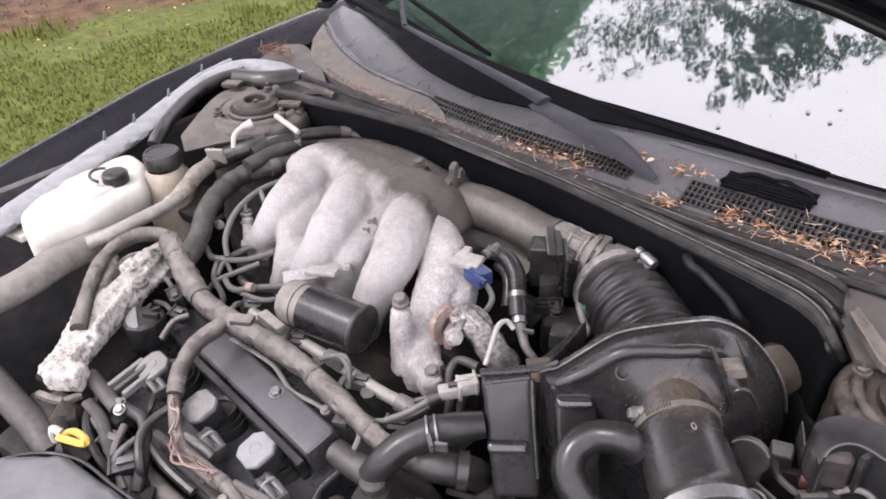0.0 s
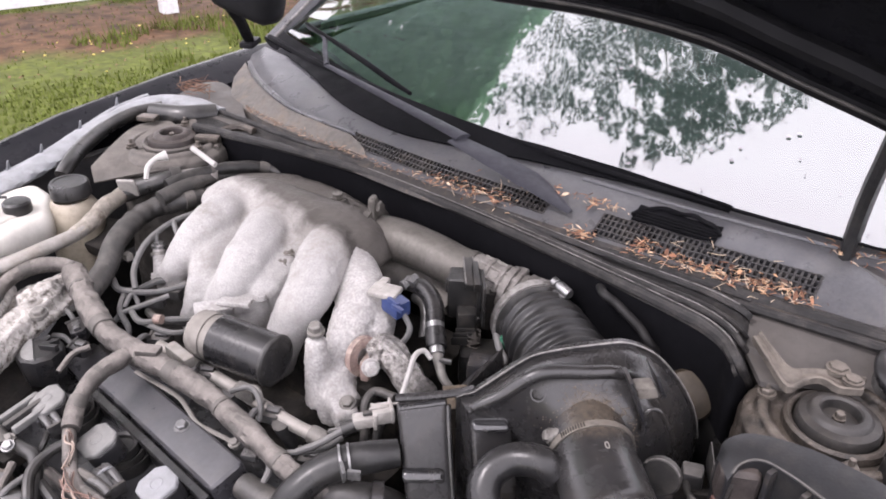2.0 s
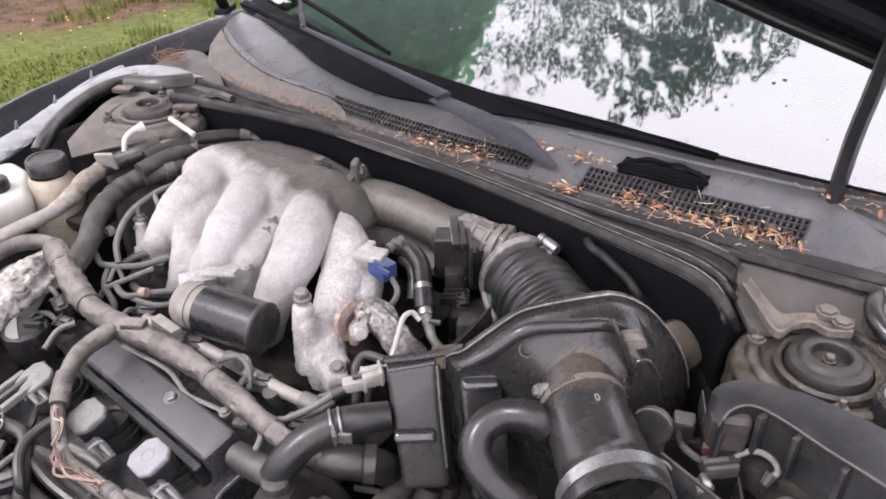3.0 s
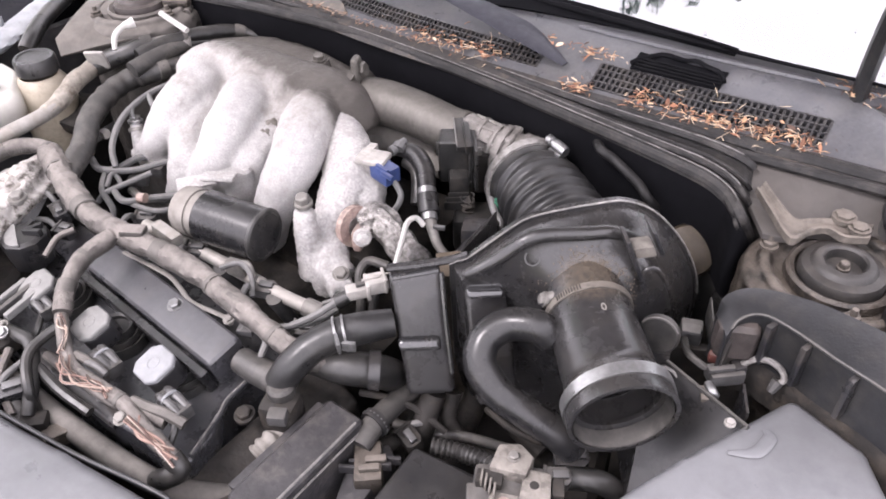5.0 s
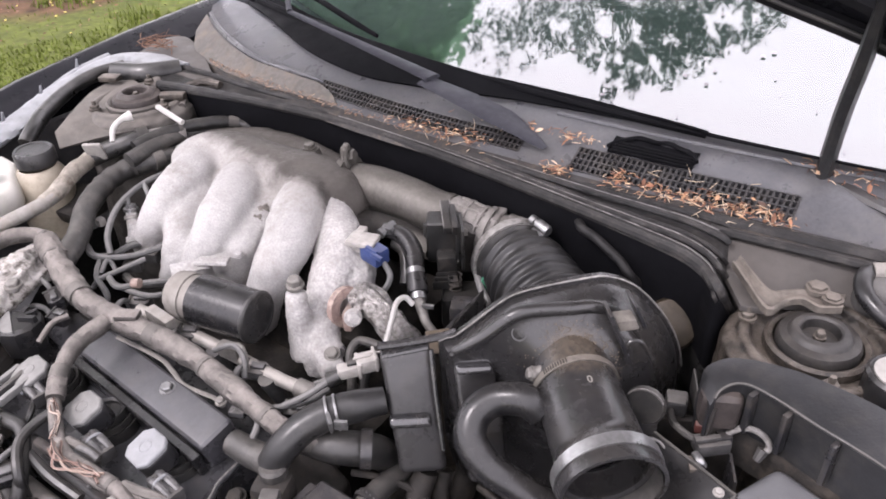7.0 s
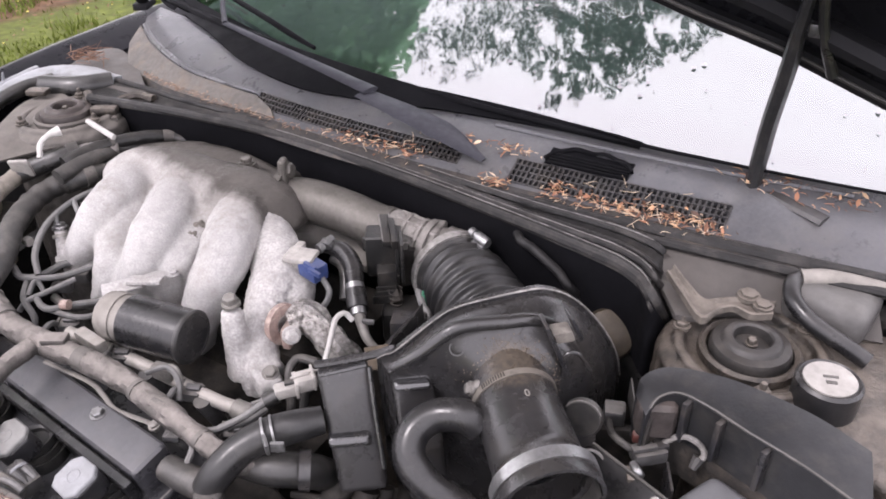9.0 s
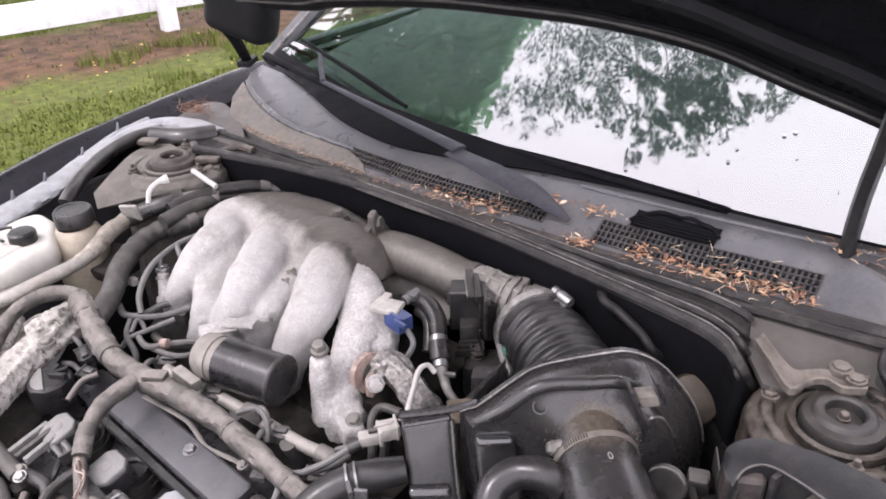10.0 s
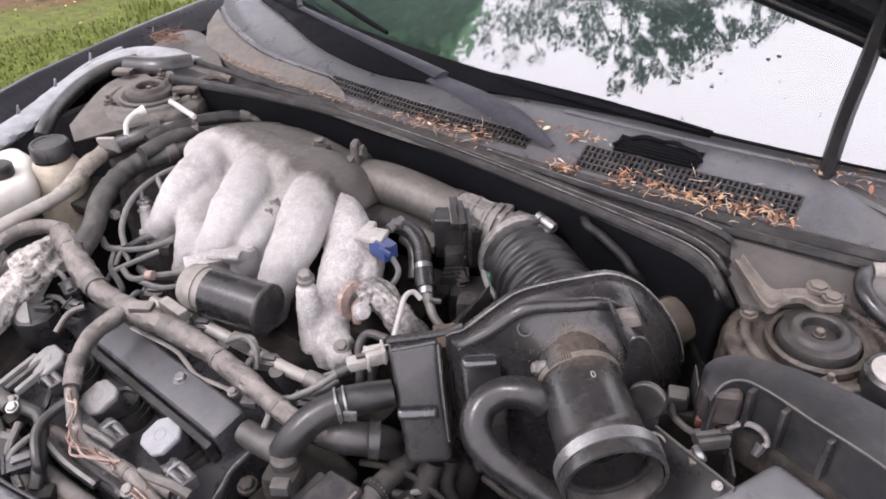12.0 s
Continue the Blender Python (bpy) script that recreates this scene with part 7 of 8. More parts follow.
part("bracket_plate", box((-0.663, 0.019, 0.893), (0.036, 0.024, 0.01), 25, 0.004), M_TOWER, tb)
part("bracket_arm", box((-0.573, 0.053, 0.890), (0.042, 0.014, 0.012), -30, 0.005), M_TOWER, tb)
part("bracket_foot", box((-0.510, 0.034, 0.885), (0.045, 0.02, 0.014), 30, 0.006), M_TOWER, tb)
part("bracket_rod", tube([(-0.523, 0.057, 0.885), (-0.506, 0.096, 0.890), (-0.466, 0.102, 0.890)], 0.007, 8, 5), M_TOWER, tb)
part("duct_end", tube([(-0.698, 0.053, 0.885), (-0.633, 0.077, 0.886), (-0.599, 0.124, 0.886)], [0.02, 0.022, 0.021], 14, 5), M_RUBBER, tb, "dark rubber duct end")
loom("rear_loom", [(-0.466, -0.088, 0.850), (-0.457, -0.037, 0.855), (-0.435, 0.018, 0.855), (-0.409, 0.070, 0.845), (-0.378, 0.092, 0.830), (-0.349, 0.130, 0.800)], 0.011, (0.3, 0.6), "black loom behind the manifold", M_RUBBER, steps=10, ripple=tape_ripple)
hose("rear_loom", [(-0.452, -0.112, 0.840), (-0.451, -0.066, 0.845), (-0.447, -0.011, 0.845), (-0.428, 0.046, 0.835)], 0.013, M_HOSE, "dusty hose behind the manifold", "hose", steps=10)

# corroded mounting bracket
cb = thing("engine_mount_bracket", (-0.34, -0.43, 0.68), "corroded white aluminium engine mount bracket", "bracket")
pts = [(-0.302, -0.531, 0.765), (-0.322, -0.486, 0.772), (-0.359, -0.432, 0.775), (-0.389, -0.376, 0.780), (-0.412, -0.318, 0.780)]
rough_ = []
for a, c, w, h in ((0, 2, 0.046, 0.016), (1, 3, 0.042, 0.02), (2, 4, 0.052, 0.014)):
    a, c = Vector(pts[a]), Vector(pts[c])
    e = c - a
    rough_.append(box((a + c) / 2, (e.length + 0.012, w, h), math.degrees(math.atan2(e.y, e.x)), 0.003, 2, 8 * (w * 100 - 3)))
    rough_.append(box((a + c) / 2 + Vector((0.012, 0.006, 0.006)), (e.length * 0.8, 0.007, h * 1.5), math.degrees(math.atan2(e.y, e.x)) + 4, 0.002))
rough_ += [tube([(-0.470, -0.360, 0.785), (-0.382, -0.441, 0.775), (-0.328, -0.516, 0.765)], 0.008, 12, 10, wobble=0.4), box((-0.288, -0.525, 0.768), (0.05, 0.03, 0.03), 35, 0.006), tube([(-0.411, -0.375, 0.790), (-0.409, -0.339, 0.792), (-0.433, -0.295, 0.785)], [0.012, 0.016, 0.012], 10, 6, wobble=0.5)]
ob = part("bracket_arm", join(*rough_), M_CORRODED, cb, smooth=0)
mod = ob.modifiers.new("remesh", "REMESH")
mod.mode, mod.voxel_size, mod.use_smooth_shade = "VOXEL", 0.003, True
tex_ = bpy.data.textures.new("corrosion", "CLOUDS")
tex_.noise_scale, tex_.noise_depth = 0.006, 5
mod = ob.modifiers.new("corrosion", "DISPLACE")
mod.texture, mod.strength, mod.mid_level, mod.texture_coords = tex_, 0.006, 0.5, "LOCAL"
ob = part("bracket_flank", prism([(-0.3075, -0.5478), (-0.3557, -0.5070), (-0.4118, -0.4547), (-0.5205, -0.3692), (-0.4900, -0.3450), (-0.4818, -0.3513), (-0.3846, -0.4346), (-0.2869, -0.5187)], 0.757, 0.772, 0.003), M_CORRODED, cb, "crusted outer flank")
mod = ob.modifiers.new("remesh", "REMESH")
mod.mode, mod.voxel_size, mod.use_smooth_shade = "VOXEL", 0.003, True
mod = ob.modifiers.new("corrosion", "DISPLACE")
mod.texture, mod.strength, mod.mid_level, mod.texture_coords = tex_, 0.007, 0.5, "LOCAL"
ob = part("bracket_plate", prism([(-0.473, -0.392, 0.765)[:2], (-0.488, -0.334, 0.765)[:2], (-0.463, -0.276, 0.765)[:2], (-0.390, -0.308, 0.765)[:2], (-0.396, -0.364, 0.765)[:2], (-0.392, -0.414, 0.765)[:2]], 0.752, 0.768, 0.003), M_CORRODED, cb, "crusted plate")
mod = ob.modifiers.new("remesh", "REMESH")
mod.mode, mod.voxel_size, mod.use_smooth_shade = "VOXEL", 0.003, True
mod = ob.modifiers.new("corrosion", "DISPLACE")
mod.texture, mod.strength, mod.mid_level, mod.texture_coords = tex_, 0.006, 0.5, "LOCAL"
part("bracket_bolt", bolt_head((-0.351, -0.377, 0.800), 0.009), M_DULL, cb)
part("mount_body", box((-0.37, -0.45, 0.68), (0.12, 0.16, 0.1), 30, 0.02, 3), M_DARK, cb)
rod = thing("support_rod", (-0.357, -0.474, 0.660), "grey rod with a bright bolt at its end", "rod")
part("rod_tube", tube([(-0.282, -0.501, 0.755), (-0.209, -0.504, 0.745)], 0.0105, 12, 3), M_HOSE, rod)
part("rod_bolt", bolt_head((-0.198, -0.506, 0.752), 0.006, (0.2, -0.3, 1)), M_STEEL, rod)
dip = thing("dipstick", (-0.309, -0.552, 0.660), "yellow looped dipstick handle", "dipstick")
dp = Vector((-0.197, -0.567, 0.755))
part("loop", tube([dp + Vector((0.02 * math.cos(a) + 0.006 * math.cos(2 * a), 0.007 * math.sin(a) + 0.006 * math.cos(a), 0.004 * math.cos(a))) for a in [2 * math.pi * k / 12 for k in range(13)]], 0.0045, 8, 3), M_YELLOW, dip, "yellow plastic handle")
part("stick", tube([dp + Vector((-0.018, -0.004, 0)), dp + Vector((-0.03, -0.01, -0.004)), dp + Vector((-0.035, -0.012, -0.1))], 0.005, 8, 4), M_WHITE, dip)
hose("lower_hose", [(-0.429, -0.584, 0.740), (-0.331, -0.585, 0.740), (-0.270, -0.584, 0.735), (-0.230, -0.586, 0.720)], 0.019, M_HOSE, "dusty grey hose at the front of the engine", "hose")
hose("lower_hose", [(-0.324, -0.559, 0.730), (-0.266, -0.560, 0.735), (-0.234, -0.565, 0.720), (-0.208, -0.556, 0.700)], 0.013, M_DARK, "dirty black hose beside the bracket", "hose")
hose("front_pipe", [(-0.221, -0.528, 0.700), (-0.149, -0.524, 0.695), (-0.077, -0.522, 0.690), (0.027, -0.513, 0.680), (0.077, -0.497, 0.670), (0.119, -0.467, 0.660)], 0.013, M_TAPE_DARK, "long dusty grey pipe before the valve cover", "pipe")
hose("front_rail", [(-0.181, -0.491, 0.710), (-0.111, -0.487, 0.705), (-0.026, -0.485, 0.700)], 0.014, M_PLASTIC, "black plastic rail before the coils", "rail", flat=0.5)
for p in ((0.011, -0.499, 0.745), (-0.210, -0.500, 0.750)):
    single("bright_bolt", bolt_head(p, 0.0065, (0, -0.3, 1), 0.006), M_DULL, "bright steel bolt before the coils", "bolt", "bright bolts")

# ---- front covers ----
cover = thing("radiator_cover", (-0.05, -0.66, 0.6), "smooth grey radiator cover at the front", "cover")
part("cover_shell", prism([(-0.30, -0.90), (0.30, -0.90), (0.25, -0.60), (0.16, -0.53), (0.0, -0.553), (-0.10, -0.567), (-0.19, -0.578), (-0.25, -0.63), (-0.29, -0.75)], 0.60, 0.752, 0.03, None, 4), M_SHROUD, cover)
part("cover_lip", tube([(-0.285, -0.75, 0.735), (-0.245, -0.628, 0.738), (-0.185, -0.577, 0.738), (-0.1, -0.565, 0.738), (0.0, -0.551, 0.738), (0.16, -0.529, 0.738), (0.25, -0.597, 0.736)], 0.0025, 8, 6), M_TRIM, cover, "black rolled edge")
for px in (-0.2, 0.0, 0.17):
    part("cover_clip", lathe([(0, 0.004), (0.006, 0.004), (0.009, 0.001), (0.009, -0.004)], pose(px, -0.66, 0.752), 16), M_PLASTIC, cover, "black push clip")
ch = thing("front_crossmember", (0.19, -0.41, 0.55), "dirty black box beam beside the valve cover", "beam")
c1, c2 = Vector((0.173, -0.480, 0.720)), Vector((0.175, -0.353, 0.720))
cdir = c2 - c1
cang = math.degrees(math.atan2(cdir.y, cdir.x))
part("beam", box((c1 + c2) / 2 - Vector((0, 0, 0.05)), (cdir.length + 0.02, 0.05, 0.1), cang, 0.008, 3), M_BEAM, ch)
cm = Matrix.Translation((c1 + c2) / 2) @ pose(0, 0, 0, 0, 0, cang)
# two pale tubes that paint the highlight lines of the beam
part("beam_highlight", tube([cm @ Vector((u, -0.022, 0.001)) for u in (-cdir.length / 2, 0, cdir.length / 2)], 0.0016, 6, 3), M_EDGE, ch)
part("beam_highlight", tube([cm @ Vector((u, -0.0265, -0.012)) for u in (-cdir.length / 2, 0, cdir.length / 2)], 0.0014, 6, 3), M_EDGE, ch)
part("beam_flange", box(cm @ Vector((0, 0.027, -0.006)), (cdir.length, 0.012, 0.006), cang, 0.002), M_BEAM, ch)
hose("ribbed_hose", [(0.120, -0.427, 0.685), (0.123, -0.413, 0.692), (0.124, -0.398, 0.690), (0.124, -0.382, 0.680)], 0.013, M_PIPE_DULL, "pale ribbed hose end beside the beam", "hose", steps=20, ripple=lambda s: 1 + 0.12 * math.sin(s * 2 * math.pi / 0.009))
vv_ = thing("crank_valve", (0.041, -0.325, 0.620), "dark valve with round cap beside the valve cover", "valve")
part("valve_cap", lathe([(0, 0.014), (0.012, 0.014), (0.015, 0.01), (0.015, -0.02)], pose(*(0.115, -0.376, 0.735)), 18), M_HOSE, vv_)
part("valve_body", box((0.119, -0.384, 0.715), (0.04, 0.035, 0.04), 20, 0.008), M_DARK, vv_)
part("valve_plug", box((0.134, -0.401, 0.735), (0.02, 0.016, 0.014), 30, 0.003), M_CONN_DARK, vv_)
hose("lower_loom", [(0.206, -0.361, 0.695), (0.203, -0.338, 0.700), (0.202, -0.315, 0.700), (0.200, -0.266, 0.690)], 0.013, M_HOSE, "black hose under the resonator", "hose")
ct = thing("cable_tie", (0.191, -0.303, 0.660), "black toothed clamp on a hose", "clamp")
part("tie_band", lathe([(0.0135, -0.005), (0.0165, -0.005), (0.0165, 0.005), (0.0135, 0.005)], along((0.202, -0.330, 0.700), (0.202, -0.307, 0.700)), 20, True), M_CAP, ct)
ta = along((0.202, -0.330, 0.700), (0.202, -0.307, 0.700))
for k in range(20):
    a = 2 * math.pi * k / 20
    part("tie_tooth", lathe([(0, 0.0014), (0.0012, 0.0008), (0.0014, -0.001)], ta @ Matrix.Translation((0.0165 * math.cos(a), 0.0165 * math.sin(a), 0)), 6), M_STEEL, ct)
hose("deep_hose", [(0.230, -0.260, 0.700), (0.229, -0.280, 0.670), (0.226, -0.296, 0.620)], 0.014, M_DARK, "dark hose deep beside the radiator", "hose", "deep hoses")
hose("deep_hose", [(0.241, -0.241, 0.690), (0.247, -0.258, 0.660), (0.272, -0.253, 0.630), (0.311, -0.227, 0.610)], 0.010, M_DARK, "dark hose deep beside the radiator", "hose", "deep hoses")
hose("deep_hose", [(0.229, -0.166, 0.660), (0.235, -0.187, 0.620), (0.242, -0.227, 0.600)], 0.016, M_DARK, "dark hose deep beside the radiator", "hose", "deep hoses")
hose("deep_hose", [(0.258, -0.102, 0.620), (0.272, -0.164, 0.600), (0.331, -0.177, 0.580)], 0.018, M_DARK, "dark hose deep beside the radiator", "hose", "deep hoses")
hose("ribbed_conduit", [(0.261, -0.308, 0.680), (0.288, -0.298, 0.680), (0.321, -0.294, 0.685), (0.347, -0.295, 0.690)], 0.0095, M_RUBBER, "ribbed black cable conduit", "conduit", steps=24, ripple=lambda s: 1 + 0.12 * math.sin(s * 2 * math.pi / 0.006))
bx = thing("relay_box", (0.3, -0.37, 0.58), "flat black plastic relay box", "relay box")
part("box_lid", prism([(0.259, -0.421, 0.700)[:2], (0.254, -0.328, 0.700)[:2], (0.338, -0.319, 0.700)[:2], (0.363, -0.368, 0.700)[:2]], 0.60, 0.70, 0.008, None, 3), M_CAP, bx)
part("box_catch", prism([(0.200, -0.376, 0.680)[:2], (0.219, -0.330, 0.680)[:2], (0.236, -0.340, 0.680)[:2], (0.245, -0.408, 0.680)[:2], (0.222, -0.425, 0.680)[:2]], 0.62, 0.68, 0.006, None, 2), M_BEAM, bx)
for fin in ((0.221, -0.379, 0.688), (0.226, -0.368, 0.688), (0.230, -0.357, 0.688)):
    part("catch_fin", box(fin, (0.004, 0.045, 0.012), cang + 30, 0.001), M_BEAM, bx)

fb = thing("fusible_link", (0.343, -0.261, 0.640), "dusty grey fusible link block with terminals", "fuse block")
fc = Vector((0.359, -0.308, 0.735))
part("link_base", box(fc + Vector((0.012, -0.022, -0.026)), (0.07, 0.055, 0.035), 30, 0.006), M_CONN_DARK, fb)
part("terminal", prism([(-0.02, -0.014), (0.016, -0.018), (0.022, 0.004), (0.008, 0.018), (-0.014, 0.014)], -0.014, 0.006, 0.003, pose(fc.x, fc.y, fc.z, 0, 0, 25)), M_LINK, fb)
part("terminal", prism([(-0.014, -0.02), (0.016, -0.016), (0.014, 0.014), (-0.012, 0.016)], -0.014, 0.004, 0.003, pose(fc.x + 0.032, fc.y - 0.008, fc.z - 0.004, 0, 0, 25)), M_LINK, fb)
part("terminal", prism([(-0.016, -0.014), (0.014, -0.016), (0.016, 0.012), (-0.014, 0.014)], -0.014, 0.004, 0.003, pose(fc.x + 0.018, fc.y - 0.042, fc.z - 0.008, 0, 0, 25)), M_LINK, fb)
part("terminal_slot", box(fc + Vector((-0.008, -0.026, -0.006)), (0.026, 0.016, 0.012), 25, 0.002), M_DARK, fb)
part("terminal_nut", bolt_head(fc + Vector((0.002, 0.002, 0.006)), 0.005), M_DULL, fb)
part("terminal_nut", bolt_head(fc + Vector((0.018, -0.042, -0.004)), 0.006), M_RUST, fb)
part("terminal", prism([(-0.012, -0.01), (0.012, -0.012), (0.014, 0.008), (-0.01, 0.01)], -0.016, 0.002, 0.002, pose(fc.x - 0.012, fc.y - 0.04, fc.z - 0.012, 0, 0, 40)), M_CONN_DARK, fb)
part("link_fin", join(*[box(fc + Vector((-0.014 + 0.006 * k, -0.03 - 0.002 * k, -0.002)), (0.002, 0.014, 0.01), 25, 0.0006) for k in range(4)]), M_LINK, fb)
part("link_lead", tube([fc + Vector((0.04, -0.02, -0.01)), fc + Vector((0.06, -0.025, -0.014)), fc + Vector((0.075, -0.045, -0.03))], 0.007, 10, 5), M_RUBBER, fb)
part("link_lead", tube([fc + Vector((-0.01, -0.05, -0.016)), fc + Vector((-0.02, -0.07, -0.02)), fc + Vector((-0.01, -0.1, -0.035))], 0.006, 10, 5), M_RUBBER, fb)
part("link_tab", box(fc + Vector((0.05, 0.004, -0.008)), (0.012, 0.02, 0.008), 30, 0.002), M_DARK, fb)
part("terminal_hole", lathe([(0, 0.0005), (0.004, 0.0005), (0.005, -0.001)], pose(fc.x + 0.032, fc.y - 0.01, fc.z + 0.0005), 14), M_DARK, fb)

# ---- driver's side: air cleaner, trim, plugs ----
ac = thing("air_cleaner_box", (0.6, -0.3, 0.55), "satin grey-black air cleaner box lid", "air cleaner")
part("lid", prism([(0.467, -0.332, 0.800)[:2], (0.498, -0.258, 0.800)[:2], (0.557, -0.135, 0.800)[:2], (0.629, -0.161, 0.800)[:2], (0.689, -0.246, 0.800)[:2], (0.556, -0.395, 0.800)[:2]], 0.62, 0.80, 0.014, None, 4), M_SHROUD, ac)
# added low bead shaped like the crescent reflection on the lid
part("lid_glint_bead", tube([(0.530, -0.233, 0.802), (0.550, -0.219, 0.802), (0.555, -0.197, 0.802), (0.548, -0.191, 0.802)], [0.002, 0.006, 0.006, 0.002], 12, 6, flat=0.2), M_SHROUD, ac)
sp = thing("splash_panel", (0.5, -0.24, 0.5), "thin black splash panel behind the duct mouth", "panel")
q = [Vector((0.432, -0.158, 0.800)), Vector((0.535, -0.195, 0.800)), Vector((0.461, -0.261, 0.700)), Vector((0.406, -0.165, 0.660))]
part("panel_sheet", sheet([[q[0], q[1]], [q[3], q[2]]], 0.004), M_RUBBER_CLEAN, sp)
part("panel_rim", tube([q[0], q[1]], 0.002, 8, 2, straight=True), M_HOSE, sp)
part("panel_edge", tube([q[1], q[1].lerp(q[2], 0.9)], 0.0025, 8, 2, straight=True), M_RUBBER, sp)
part("panel_pin", bolt_head((0.521, -0.204, 0.805), 0.004), M_CONN, sp)

tr = thing("side_trim", (0.56, -0.15, 0.7), "curved black plastic trim before the strut tower", "trim panel")
outer = spline([(0.471, -0.134, 0.855), (0.471, -0.115, 0.865), (0.491, -0.095, 0.870), (0.535, -0.083, 0.870), (0.576, -0.084, 0.870), (0.626, -0.093, 0.870), (0.673, -0.113, 0.870)], 5)
inner = spline([(0.489, -0.156, 0.855), (0.493, -0.138, 0.865), (0.509, -0.124, 0.868), (0.538, -0.128, 0.868), (0.577, -0.142, 0.868), (0.625, -0.157, 0.868), (0.681, -0.182, 0.868)], 5)
rows = [[p - Vector((0, -0.004, 0.06)) for p in outer], [p - Vector((0, 0, 0.006)) for p in outer], outer, [a.lerp(b, 0.5) + Vector((0, 0, 0.003)) for a, b in zip(outer, inner)], inner, [p - Vector((0, 0, 0.006)) for p in inner], [p - Vector((0, 0, 0.06)) for p in inner]]
part("trim_shell", sheet(rows, 0.003), M_TRIM, tr, smooth=50)
part("trim_edge", tube(inner[2:], 0.0015, 8, 2), M_HOSE, tr, "worn pale edge")
for k in (12, 17, 22):
    p = inner[k] - Vector((0, 0.004, 0.028))
    part("trim_rib", box(p, (0.006, 0.012, 0.05), -20, 0.002), M_PLASTIC, tr)
part("trim_liner", sheet([[p + Vector((0.004, 0.006, -0.014)) for p in inner], [p + Vector((0.0, -0.006, -0.1)) for p in inner]], 0.003), M_DARK, tr, smooth=60)

pl = thing("sensor_plugs", (0.477, -0.063, 0.700), "cluster of dirty plugs and leads beside the duct", "plugs")
part("plug_block", box((0.448, -0.113, 0.800), (0.022, 0.017, 0.024), 20, 0.003), M_CONN_DARK, pl)
part("block_slot", box((0.451, -0.127, 0.818), (0.018, 0.012, 0.004), 20, 0.001), M_CONN_DARK, pl)
part("plug_body", box((0.496, -0.147, 0.800), (0.034, 0.019, 0.015), 42, 0.003), M_CONN_DARK, pl)
part("plug_ridge", box((0.493, -0.154, 0.812), (0.026, 0.006, 0.005), 42, 0.0015), M_CONN_DARK, pl)
part("plug_neck", box((0.502, -0.134, 0.802), (0.014, 0.02, 0.016), 42, 0.003), M_PLASTIC, pl)
part("plug_tip", tube([(0.487, -0.167, 0.800), (0.494, -0.174, 0.800), (0.499, -0.173, 0.795)], [0.004, 0.005, 0.0035], 10, 4), M_STEEL, pl, "bright metal tip")
part("plug_clip", box((0.490, -0.176, 0.795), (0.012, 0.018, 0.006), 30, 0.002), M_BEIGE, pl)
part("plug_seal", box((0.481, -0.131, 0.800), (0.014, 0.009, 0.012), 20, 0.003), M_RED, pl, "faded red seal")
part("lead", tube([(0.447, -0.126, 0.800), (0.457, -0.145, 0.805), (0.474, -0.153, 0.805), (0.485, -0.149, 0.800)], 0.0038, 8, 5), M_HOSE, pl)
part("lead", tube([(0.504, -0.134, 0.805), (0.515, -0.131, 0.818), (0.527, -0.129, 0.822), (0.539, -0.131, 0.820), (0.545, -0.134, 0.812), (0.540, -0.139, 0.805)], 0.0033, 8, 6), M_EDGE, pl)
part("lead_end", tube([(0.541, -0.137, 0.810), (0.538, -0.144, 0.800)], [0.006, 0.004], 8, 3), M_CONN_DARK, pl)
part("stay", box((0.522, -0.159, 0.775), (0.003, 0.036, 0.04), 25, 0.001), M_PLASTIC, pl)
part("stay", box((0.459, -0.095, 0.810), (0.002, 0.034, 0.03), 25, 0.0008), M_HOSE, pl)
part("ear_disc", lathe([(0, 0.004), (0.018, 0.004), (0.02, 0.001), (0.02, -0.004)], along((0.431, -0.163, 0.830), Vector((0.431, -0.163, 0.830)) + Vector((0.1, -0.8, 0.2))), 24), M_RUBBER, pl)
part("back_wall", box((0.475, -0.11, 0.72), (0.14, 0.01, 0.14), 25, 0.002), M_DARK, pl)
part("mud_box", box((0.491, -0.126, 0.835), (0.04, 0.035, 0.045), 25, 0.012, 3), M_MAUVE, pl)

ed = Vector((0.431, -0.163, 0.830))
part("disc_edge", tube([along(ed, ed + Vector((0.1, -0.8, 0.2))) @ Vector((0.0195 * math.cos(a), 0.0195 * math.sin(a), 0.003)) for a in [math.pi * (0.15 + 0.07 * k) for k in range(11)]], 0.0006, 6, 2), M_EDGE, pl)
part("side_box", box((0.428, -0.159, 0.800), (0.03, 0.024, 0.03), 30, 0.004), M_PLASTIC, pl)
part("box_edge", tube([(0.438, -0.180, 0.800), (0.445, -0.172, 0.800), (0.455, -0.170, 0.797), (0.465, -0.174, 0.790)], 0.0016, 6, 5), M_EDGE, pl)
hose("firewall_hose", [(0.2430, 0.0650, 0.866), (0.2636, 0.0340, 0.874), (0.2812, 0.0330, 0.868), (0.2990, 0.0290, 0.861), (0.3200, 0.0250, 0.851), (0.3360, 0.0210, 0.838), (0.3500, 0.0500, 0.800)], 0.006, M_HOSE_DIM, "black rubber hose along the firewall", "hose")
bo = thing("brake_booster", (0.42, 0.06, 0.6), "round black brake booster with tan end plate", "brake booster")
part("booster_shell", lathe([(0, 0.06), (0.05, 0.06), (0.072, 0.045), (0.086, 0.0), (0.088, -0.04), (0.08, -0.05)], along((0.43, 0.075, 0.75), (0.36, -0.06, 0.80)), 36), M_RUBBER, bo)
